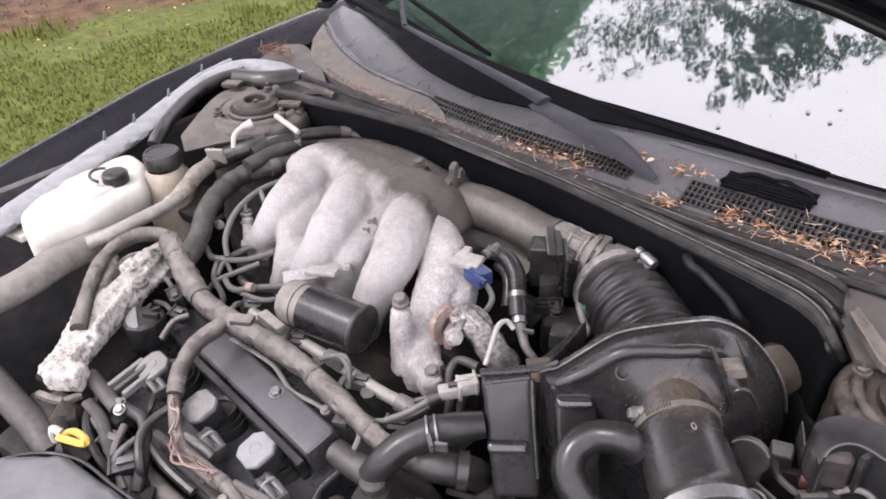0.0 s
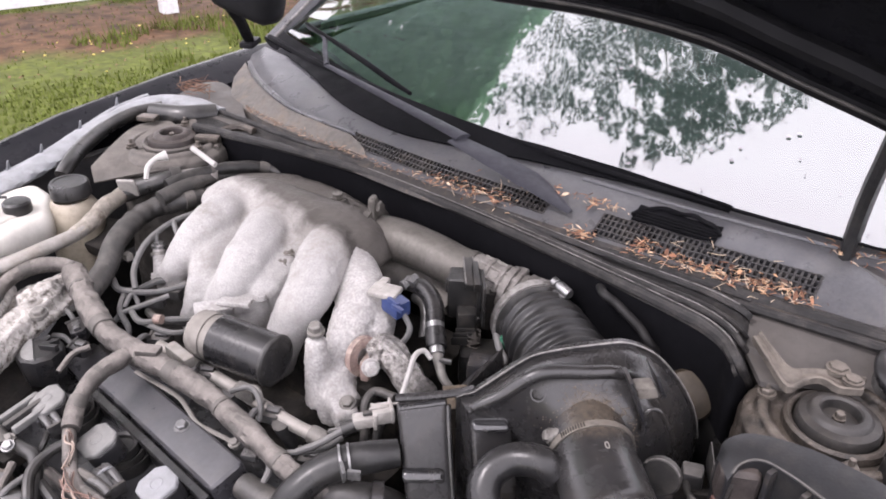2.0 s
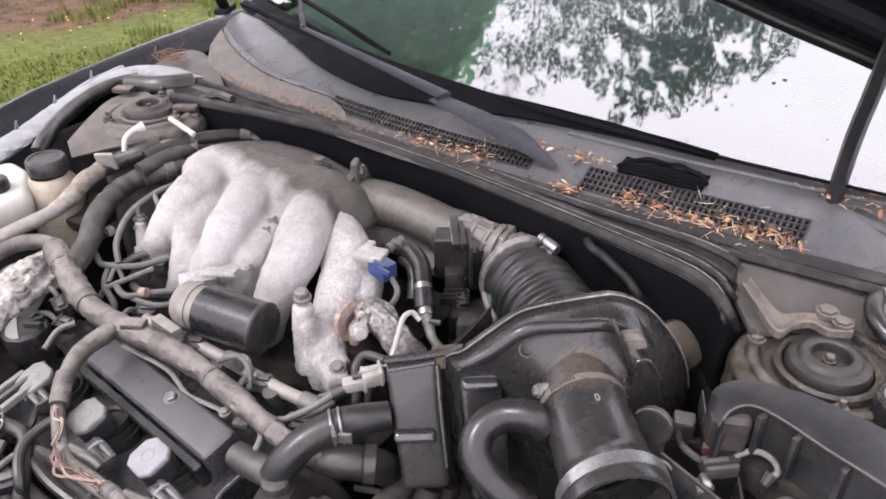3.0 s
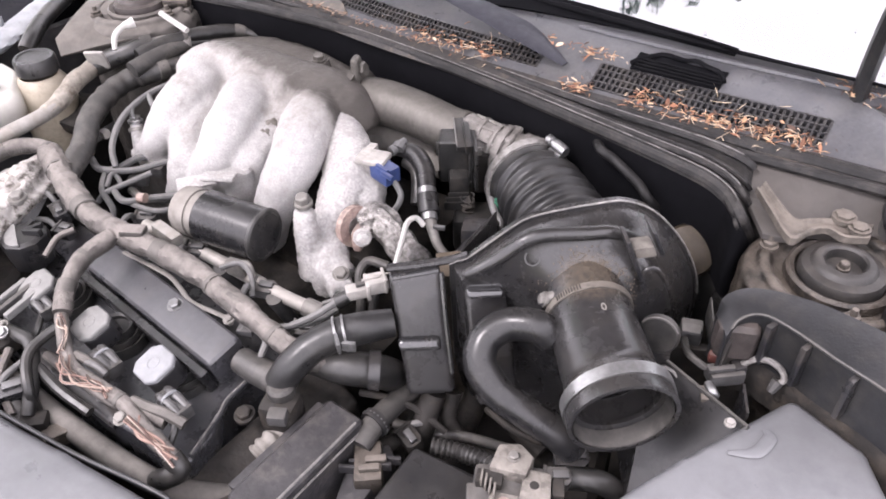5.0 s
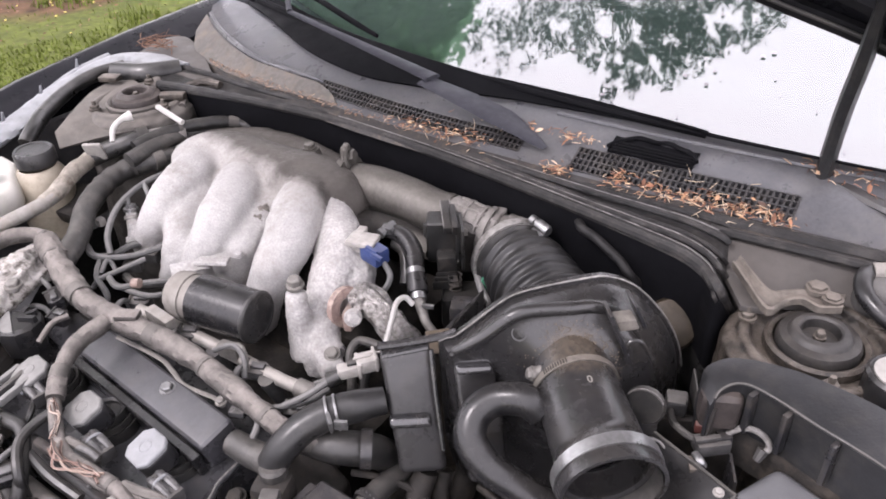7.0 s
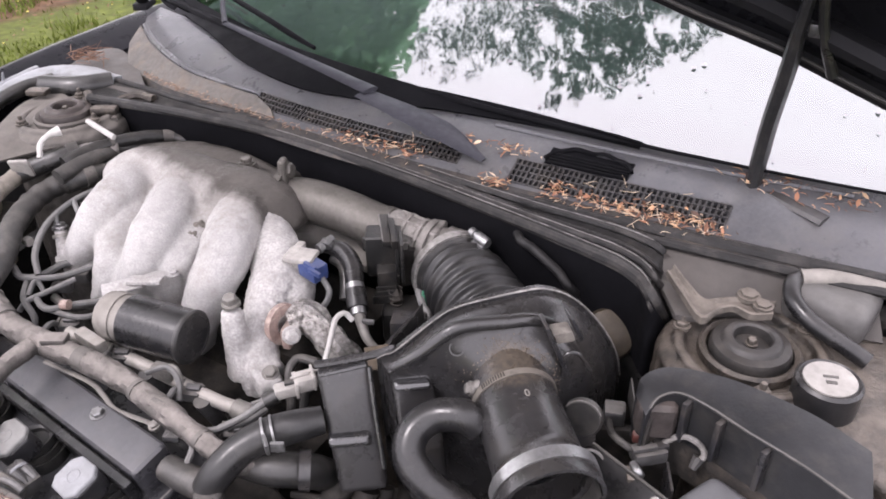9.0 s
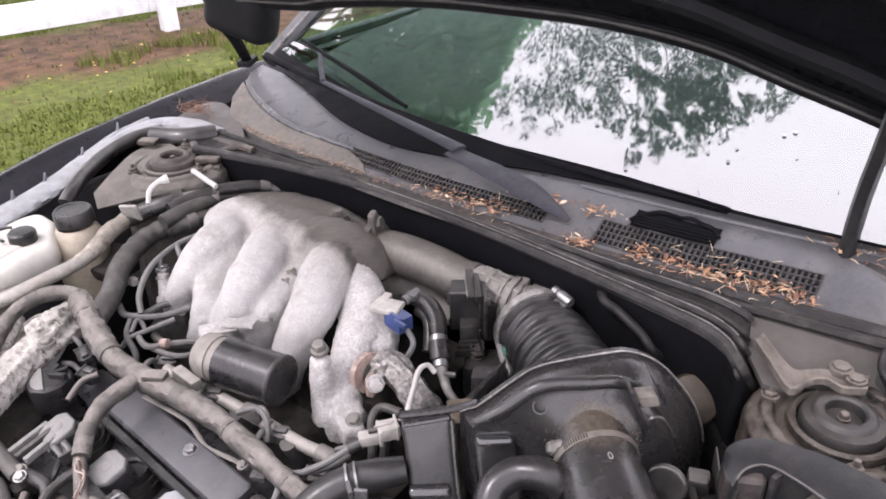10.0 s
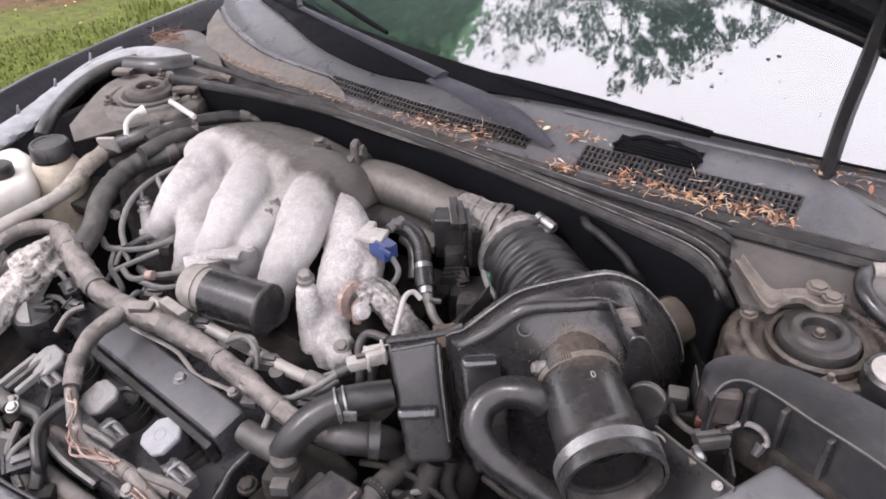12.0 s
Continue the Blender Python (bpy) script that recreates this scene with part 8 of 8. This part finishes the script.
part("end_plate", lathe([(0, 0.007), (0.018, 0.006), (0.029, 0.002), (0.032, -0.004), (0.032, -0.05)], along((0.3958, 0.0098, 0.797), Vector((0.3958, 0.0098, 0.797)) + Vector((0.2, -0.72, 0.56))), 24), M_TAN, bo, "tan plated disc")

part("cowl_side_sheet", sheet([spline([(0.4115, 0.0945, 0.8790), (0.4517, 0.0996, 0.8805), (0.5039, 0.1078, 0.8815), (0.5740, 0.1219, 0.8825), (0.65, 0.14, 0.8825)], 4), spline([(0.4368, 0.0514, 0.8560), (0.4771, 0.0590, 0.8570), (0.5208, 0.0712, 0.8570), (0.5881, 0.0948, 0.8570), (0.66, 0.115, 0.857)], 4), spline([(0.4557, 0.0307, 0.8460), (0.4927, 0.0379, 0.8450), (0.5350, 0.0540, 0.8440), (0.5977, 0.0728, 0.8420), (0.67, 0.09, 0.842)], 4)], 0.003), M_SIDE, car, "dusty brown-grey sheet metal behind the strut tower", 60)

br = thing("seal_bracket", (0.532, 0.138, 0.800), "dusty metal bracket with bolts on the tower", "bracket")
upper = [(0.447, 0.0602, 0.886), (0.4698, 0.039, 0.882), (0.4898, 0.0284, 0.876), (0.5044, 0.0405, 0.874), (0.5193, 0.0498, 0.874), (0.538, 0.0565, 0.872), (0.558, 0.067, 0.872)]
lower = [(0.4423, 0.0412, 0.886), (0.4672, 0.0152, 0.882), (0.4968, -0.0122, 0.876), (0.5089, 0.0159, 0.874), (0.5226, 0.0289, 0.874), (0.5402, 0.0262, 0.872), (0.5608, 0.0385, 0.872)]
ends = spline(upper, 4), spline(lower, 4)
part("bracket_plate", sheet([[a.lerp(c, k) + Vector((0, 0, dz)) for a, c in zip(*ends)] for k, dz in ((0.0, -0.006), (0.06, 0.0), (0.2, 0.001), (0.35, -0.003), (0.7, -0.003), (0.85, 0.001), (0.95, 0.0), (1.0, -0.007))], 0.003), M_BEIGE, br, smooth=50)
part("bracket_web", prism([(0.4473, 0.0516), (0.4933, 0.0028), (0.4693, -0.0049), (0.4299, 0.0526)], 0.858, 0.866, 0.002), M_SIDE, br)
part("bracket_bolt", bolt_head((0.5311, 0.0545, 0.876), 0.0095, h=0.006), M_BEIGE, br)
part("bracket_bolt", bolt_head((0.5483, 0.0465, 0.874), 0.0085, h=0.005), M_BEIGE, br)
rcap = Vector((0.628, -0.037, 0.870))
rs = thing("fluid_cap", rcap - Vector((0, 0, 0.08)), "black filler cap with a pale round disc", "cap")
part("cap_body", lathe([(0.03, -0.08), (0.031, -0.02), (0.031, 0.0), (0.028, 0.003), (0.026, 0.001), (0, 0.001)], pose(*rcap), 32), M_CAP, rs)
part("cap_disc", lathe([(0.0245, 0.0), (0.0245, 0.003), (0, 0.0035)], pose(*rcap), 32), M_CONN, rs, "pale grey disc")
part("disc_mark", join(box(rcap + Vector((0, 0.002, 0.0036)), (0.014, 0.003, 0.001), 20, 0), box(rcap + Vector((0.002, -0.006, 0.0036)), (0.010, 0.004, 0.001), 20, 0)), M_CONN_DARK, rs)
hose("side_hose", [(0.5742, 0.1157, 0.882), (0.5687, 0.0882, 0.884), (0.5738, 0.0673, 0.880), (0.5888, 0.0539, 0.873), (0.6085, 0.0463, 0.866), (0.6303, 0.0415, 0.860), (0.6580, 0.0378, 0.850)], 0.0095, M_RUBBER_CLEAN, "black hose behind the strut tower", "hose")
hose("side_pipe", [(0.5745, 0.1030, 0.886), (0.5966, 0.1132, 0.888), (0.6240, 0.1184, 0.888), (0.6621, 0.1249, 0.885)], 0.0095, M_PIPE_DULL, "pale grey pipe behind the strut tower", "pipe")
single("side_cover", box((0.611, 0.108, 0.860), (0.09, 0.08, 0.05), -10, 0.02, 4), M_SIDE_COVER, "dusty grey cover behind the strut tower", "cover")


# ---- small clutter round the front of the engine ----
cbk = thing("coil_bracket", (-0.328, -0.433, 0.700), "ribbed grey bracket beside the last coil", "bracket")
for k in range(3):
    p = Vector((-0.251, -0.469, 0.752)) + Vector((0.014 * k, 0.004 * k, 0.0))
    part("bracket_bar", box(p, (0.007, 0.06, 0.01), 12, 0.002), M_CONN_DARK if k % 2 else M_COILTOP_DARK, cbk)
mt = thing("motor_mount", (-0.441, -0.529, 0.620), "dirty round mount before the bracket", "mount")
part("mount_ring", lathe([(0.012, 0.0), (0.03, 0.004), (0.034, -0.004), (0.034, -0.03), (0.012, -0.03)], Matrix.Translation((-0.286, -0.562, 0.735)) @ pose(0, 0, 0, 25, -20, 0), 24, True), M_TOWER, mt)
part("mount_arm", box((-0.278, -0.537, 0.735), (0.075, 0.018, 0.012), -25, 0.004), M_DARK, mt)
part("mount_core", box((-0.298, -0.565, 0.660), (0.12, 0.1, 0.08), 10, 0.02, 3), M_DARK, mt)
hose("ground_strap", [(-0.258, -0.522, 0.740), (-0.220, -0.524, 0.735), (-0.176, -0.538, 0.725), (-0.139, -0.542, 0.715), (-0.117, -0.551, 0.700)], 0.008, M_HOSE, "grey ground strap before the coils", "cable", flat=0.5)
hose("injector_loom", [(-0.238, -0.500, 0.735), (-0.190, -0.495, 0.745), (-0.159, -0.496, 0.745), (-0.122, -0.524, 0.730), (-0.109, -0.545, 0.710)], 0.008, M_RUBBER, "black lead that drops before the coils", "cable")
hose("injector_loom", [(-0.166, -0.484, 0.715), (-0.100, -0.484, 0.712), (-0.042, -0.478, 0.710), (0.007, -0.485, 0.700)], 0.006, M_TAPE, "thin dusty lead along the engine's front", "cable")
for k, p in enumerate(((-0.159, -0.537, 0.700), (-0.102, -0.544, 0.700), (-0.077, -0.536, 0.690), (-0.215, -0.502, 0.720))):
    single("dirty_plug", box(p, (0.03, 0.022, 0.02), 20 + 25 * k, 0.005), M_DARK if k % 2 else M_TOWER, "small dirty plug at the engine's front", "plug", "dirty plugs")
gearb = thing("gearbox", (0.24, -0.22, 0.42), "dirty gearbox casing under the resonator", "gearbox")
part("casing", box((0.27, -0.24, 0.48), (0.3, 0.3, 0.16), 15, 0.03, 3), M_DARK, gearb)
part("casing_rib", box((0.27, -0.33, 0.585), (0.2, 0.012, 0.02), 15, 0.004), M_DARK, gearb)
part("casing_cover", box((0.33, -0.30, 0.595), (0.1, 0.08, 0.03), 30, 0.01, 3), M_DARK, gearb)
hose("shift_cable", [(0.189, -0.286, 0.640), (0.234, -0.278, 0.650), (0.275, -0.258, 0.650), (0.317, -0.239, 0.640)], 0.006, M_HOSE, "grey shift cable deep in the bay", "cable")
hose("shift_cable", [(0.195, -0.352, 0.660), (0.211, -0.322, 0.660), (0.220, -0.288, 0.650)], 0.009, M_DARK, "dirty cable end deep in the bay", "cable")
lc = thing("loom_connector", (0.190, -0.338, 0.600), "brown dirty connector beside the beam", "plug")
part("connector_body", box((0.223, -0.368, 0.680), (0.03, 0.05, 0.03), 40, 0.005), M_TOWER, lc)
part("connector_rib", box((0.231, -0.364, 0.698), (0.022, 0.008, 0.006), 40, 0.002), M_BEIGE, lc)
part("connector_rib", box((0.232, -0.376, 0.698), (0.022, 0.008, 0.006), 40, 0.002), M_BEIGE, lc)
hose("battery_lead", [(0.387, -0.290, 0.700), (0.408, -0.269, 0.700), (0.434, -0.257, 0.700), (0.450, -0.246, 0.680)], 0.012, M_RUBBER, "black battery lead from the link block", "cable")


def wired_plug(name, p, ang, size, lead, material, label):
    """A small electrical plug with its latch and a lead that drops away."""
    p = Vector(p)
    t = thing(name, p - Vector((0, 0, 0.02)), label, "plug", name + "s")
    w, h, k = size
    pm = Matrix.Translation(p) @ pose(0, 0, 0, 10, 0, ang)
    part("plug_body", prism([(-w / 2, -h / 2), (w * 0.35, -h / 2), (w / 2, -h * 0.25), (w / 2, h * 0.3), (w * 0.3, h / 2), (-w / 2, h / 2)], -k, 0.0, 0.0022, pm), material, t)
    part("plug_latch", prism([(-w * 0.2, -h * 0.2), (w * 0.4, -h * 0.2), (w * 0.4, h * 0.2), (-w * 0.2, h * 0.2)], -0.001, 0.005, 0.0012, pm), M_PLUG, t)
    part("plug_collar", prism([(-w * 0.52, -h * 0.55), (-w * 0.4, -h * 0.55), (-w * 0.4, h * 0.55), (-w * 0.52, h * 0.55)], -k, 0.0015, 0.0008, pm), material, t)
    a = pm @ Vector((-w * 0.5, 0, -k * 0.5))
    part("plug_lead", tube([a, a.lerp(Vector(lead), 0.4) + Vector((0, 0, 0.008)), lead], 0.0038, 8, 6), M_WIRE, t)


for p, ang, lead in (((-0.240, -0.275, 0.758), 30, (-0.224, -0.323, 0.775)), ((-0.132, -0.281, 0.755), 25, (-0.110, -0.321, 0.775)), ((-0.011, -0.278, 0.750), 20, (-0.006, -0.317, 0.765)), ((0.073, -0.296, 0.742), 30, (0.065, -0.327, 0.750))):
    wired_plug("injector_plug", p, ang, (0.03, 0.02, 0.016), lead, M_CONN_DARK, "dusty dark injector plug under the loom")
wired_plug("coil_end_plug", (-0.339, -0.339, 0.765), -20, (0.034, 0.022, 0.018), (-0.387, -0.331, 0.770), M_PLASTIC, "black plug beside the oil filler")
wired_plug("coil_end_plug", (-0.307, -0.355, 0.757), 15, (0.026, 0.02, 0.016), (-0.364, -0.361, 0.750), M_PLASTIC, "black plug beside the oil filler")
wired_plug("deep_plug", (0.232, -0.311, 0.680), -20, (0.03, 0.02, 0.018), (0.241, -0.277, 0.670), M_DARK, "muddy plug beside the relay box")
wired_plug("deep_plug", (0.389, -0.231, 0.680), 30, (0.036, 0.026, 0.02), (0.403, -0.203, 0.670), M_PLASTIC, "black plug under the duct mouth")
wired_plug("link_plug", (0.400, -0.287, 0.720), 35, (0.026, 0.02, 0.016), (0.415, -0.270, 0.700), M_CONN_DARK, "grey plug on the fusible link block")
# thin metal shield and screws behind the valve cover
sh = thing("cover_shield", (-0.053, -0.318, 0.700), "dull metal shield strip behind the valve cover", "shield")
part("shield_strip", tube([(-0.203, -0.338, 0.752), (-0.125, -0.333, 0.750), (-0.092, -0.339, 0.748), (-0.065, -0.345, 0.745), (-0.019, -0.338, 0.742), (-0.002, -0.341, 0.740)], 0.0032, 8, 6, flat=0.6), M_DULL, sh)
part("shield_screw", bolt_head((-0.004, -0.341, 0.748), 0.0055, (0, -0.2, 1)), M_DULL, sh)
part("shield_clip", box((0.017, -0.336, 0.738), (0.02, 0.014, 0.01), 25, 0.003), M_PLUG, sh)
for pts, r in (([(-0.058, -0.300, 0.770), (-0.040, -0.284, 0.775), (-0.021, -0.286, 0.765), (-0.008, -0.300, 0.750)], 0.0035), ([(0.064, -0.323, 0.760), (0.086, -0.305, 0.762), (0.092, -0.285, 0.758), (0.094, -0.263, 0.755)], 0.0035), ([(0.082, -0.272, 0.765), (0.101, -0.248, 0.770), (0.102, -0.230, 0.770)], 0.003), ([(0.068, -0.361, 0.745), (0.060, -0.343, 0.752), (0.043, -0.335, 0.757)], 0.004), ([(0.162, -0.308, 0.700), (0.196, -0.299, 0.705), (0.223, -0.284, 0.690), (0.258, -0.279, 0.670)], 0.005), ([(0.273, -0.220, 0.660), (0.320, -0.234, 0.670), (0.351, -0.222, 0.660), (0.368, -0.183, 0.640)], 0.006)):
    hose("cable", pts, min(r, 0.004), M_DARK if r > 0.0045 else M_WIRE, "thin dusty cable between the engine's parts", "cable", "thin cables", seg=8)

of_ = thing("oil_filler_neck", (-0.451, -0.355, 0.700), "black lobed cap beside the mount bracket", "cap")
op = Vector((-0.3130, -0.4026, 0.772))
part("cap_dome", lathe([(0.026, -0.04), (0.03, -0.008), (0.0285, 0.0), (0.022, 0.003), (0, 0.004)], pose(*op), 9), M_CAP, of_, "", 20)
# grey half-moon plate that paints the highlight on the black cap
moon = [(0.026 * math.cos(a), 0.02 * math.sin(a) - 0.002) for a in [3.3 + 0.28 * k for k in range(11)]]
part("cap_highlight", prism(moon, 0.002, 0.0075, 0.0015, Matrix.Translation(op) @ pose(0, 0, 0, 12, 0, -25)), M_COILTOP_DARK, of_, "grey half-moon painted as the lit part of the cap")
for k, a in enumerate((35, 80, 125)):
    part("cap_blade", prism([(0.002, -0.003), (0.024, -0.005), (0.027, 0.001), (0.004, 0.004)], 0.001, 0.011 - 0.002 * k, 0.0015, Matrix.Translation(op) @ pose(0, 0, 0, 0, 0, a)), M_CAP, of_)
for pts, r, k in (([(-0.261, -0.504, 0.735), (-0.241, -0.534, 0.730), (-0.199, -0.549, 0.720), (-0.158, -0.551, 0.700)], 0.006, 0), ([(-0.193, -0.509, 0.730), (-0.164, -0.540, 0.725), (-0.122, -0.555, 0.710)], 0.005, 1), ([(-0.134, -0.506, 0.735), (-0.090, -0.510, 0.730), (-0.046, -0.506, 0.720)], 0.006, 0), ([(-0.313, -0.558, 0.745), (-0.274, -0.545, 0.748), (-0.268, -0.523, 0.745)], 0.006, 1), ([(-0.262, -0.407, 0.765), (-0.269, -0.381, 0.775), (-0.258, -0.362, 0.780)], 0.004, 1)):
    hose("cable", pts, r, M_TAPE if k else M_RUBBER, "thin dusty cable at the engine's front", "cable", "thin cables", seg=8)
wired_plug("coil_end_plug", (-0.141, -0.539, 0.730), 60, (0.034, 0.024, 0.02), (-0.157, -0.512, 0.735), M_PLASTIC, "black plug before the coils")
wired_plug("coil_end_plug", (-0.191, -0.529, 0.728), 20, (0.03, 0.022, 0.018), (-0.235, -0.529, 0.730), M_TOWER, "muddy plug before the coils")


# ---- pine needles and dry leaves on the cowl ----
def litter(name, spots, per, length, material, label, seed, lift=0.003):
    """Loose needles in small drifts: spots of (x, s) on the cowl with a spread."""
    rng = random.Random(seed)
    bms = []
    for x, s, dx, ds in spots:
        for _ in range(per):
            u, w = x + rng.gauss(0, dx), min(1.0, max(-0.1, s + rng.gauss(0, ds)))
            p = cowl_at(u, w) + Vector((0, 0, lift + rng.uniform(0, 0.006)))
            a, k = rng.uniform(0, 6.28), length * rng.uniform(0.4, 1.2) / 2
            d = Vector((math.cos(a), math.sin(a), rng.uniform(-0.15, 0.25))) * k
            bend = Vector((rng.gauss(0, 0.15), rng.gauss(0, 0.15), rng.uniform(0, 0.3))) * k
            bms.append(tube([p - d, p + bend, p + d], [0.0004, 0.0006, 0.0003], 4, 3))
    return single(name, join(*bms), material, label, "plant litter", kind="stuff", smooth=0)


DRIFTS = [(-0.06, 0.16, 0.03, 0.03), (-0.01, 0.17, 0.03, 0.04), (0.04, 0.17, 0.02, 0.04), (0.07, 0.42, 0.03, 0.03), (0.1, 0.4, 0.02, 0.03), (0.19, 0.1, 0.012, 0.03), (0.19, 0.42, 0.018, 0.03), (0.27, 0.15, 0.012, 0.04), (0.33, 0.13, 0.02, 0.03), (0.36, 0.14, 0.02, 0.03), (0.4, 0.14, 0.02, 0.035), (0.43, 0.15, 0.02, 0.04), (0.46, 0.15, 0.02, 0.04), (0.5, 0.66, 0.025, 0.05), (0.58, 0.6, 0.03, 0.05)]
litter("pine_needles", DRIFTS, 44, 0.011, M_NEEDLE, "rust-brown pine needles drifted on the cowl", 21)
litter("pine_needles", [(0.35, 0.12, 0.03, 0.07), (0.41, 0.16, 0.035, 0.09), (0.3, 0.3, 0.05, 0.12), (0.03, 0.2, 0.05, 0.1), (0.44, 0.1, 0.03, 0.05), (0.4, 0.1, 0.03, 0.05), (0.03, 0.14, 0.03, 0.05)], 5, 0.024, M_STRAW, "pale dry straw lying on the grilles", 22)
litter("pine_needles", [(-0.1 - 0.045 * k, 0.12 - 0.008 * k, 0.03, 0.018) for k in range(11)], 24, 0.007, M_LEAF_PALE, "fine rust-brown needles along the cowl's front edge", 23)


def leaves(spots, per, size, seed):
    rng = random.Random(seed)
    bm = bmesh.new()
    for x, s, dx, ds in spots:
        for _ in range(per):
            c = cowl_at(x + rng.gauss(0, dx), max(0, s + rng.gauss(0, ds))) + Vector((0, 0, 0.004 + rng.uniform(0, 0.008)))
            m = Matrix.Translation(c) @ pose(0, 0, 0, rng.gauss(0, 25), rng.gauss(0, 25), rng.uniform(0, 360))
            k = size * rng.uniform(0.5, 1.3)
            ring = [(-1, 0, 0), (-0.4, 0.34, 0.14), (0.3, 0.36, 0.16), (1, 0, 0.1), (0.3, -0.36, 0.16), (-0.4, -0.34, 0.14)]
            v = [bm.verts.new(m @ (Vector(p) * k)) for p in ring]
            mid = [bm.verts.new(m @ (Vector(p) * k)) for p in ((-0.4, 0, 0), (0.3, 0, 0))]
            for f in ((v[0], mid[0], v[1]), (v[1], mid[0], mid[1], v[2]), (v[2], mid[1], v[3]), (v[0], v[5], mid[0]), (v[5], v[4], mid[1], mid[0]), (v[4], v[3], mid[1])):
                bm.faces.new(f)
    return bm


single("dry_leaves", leaves(DRIFTS, 8, 0.006, 31), M_NEEDLE, "small dry brown leaves among the needles", "plant litter", kind="stuff", smooth=0)
rng_ = random.Random(77)
tw = []
for _ in range(45):
    p = Vector((-0.7122, 0.1599, 0.9050)) + Vector((rng_.gauss(0, 0.017), rng_.gauss(0, 0.012), abs(rng_.gauss(0, 0.006))))
    a = rng_.uniform(0, 6.28)
    d = Vector((math.cos(a), math.sin(a), rng_.uniform(-0.2, 0.4))) * rng_.uniform(0.008, 0.028)
    tw.append(tube([p - d, p, p + d], 0.0007, 4, 2))
single("pine_needles", join(*tw), M_LEAF_DRY, "heap of dry needles in the cowl's corner", "plant litter", kind="stuff", smooth=0)
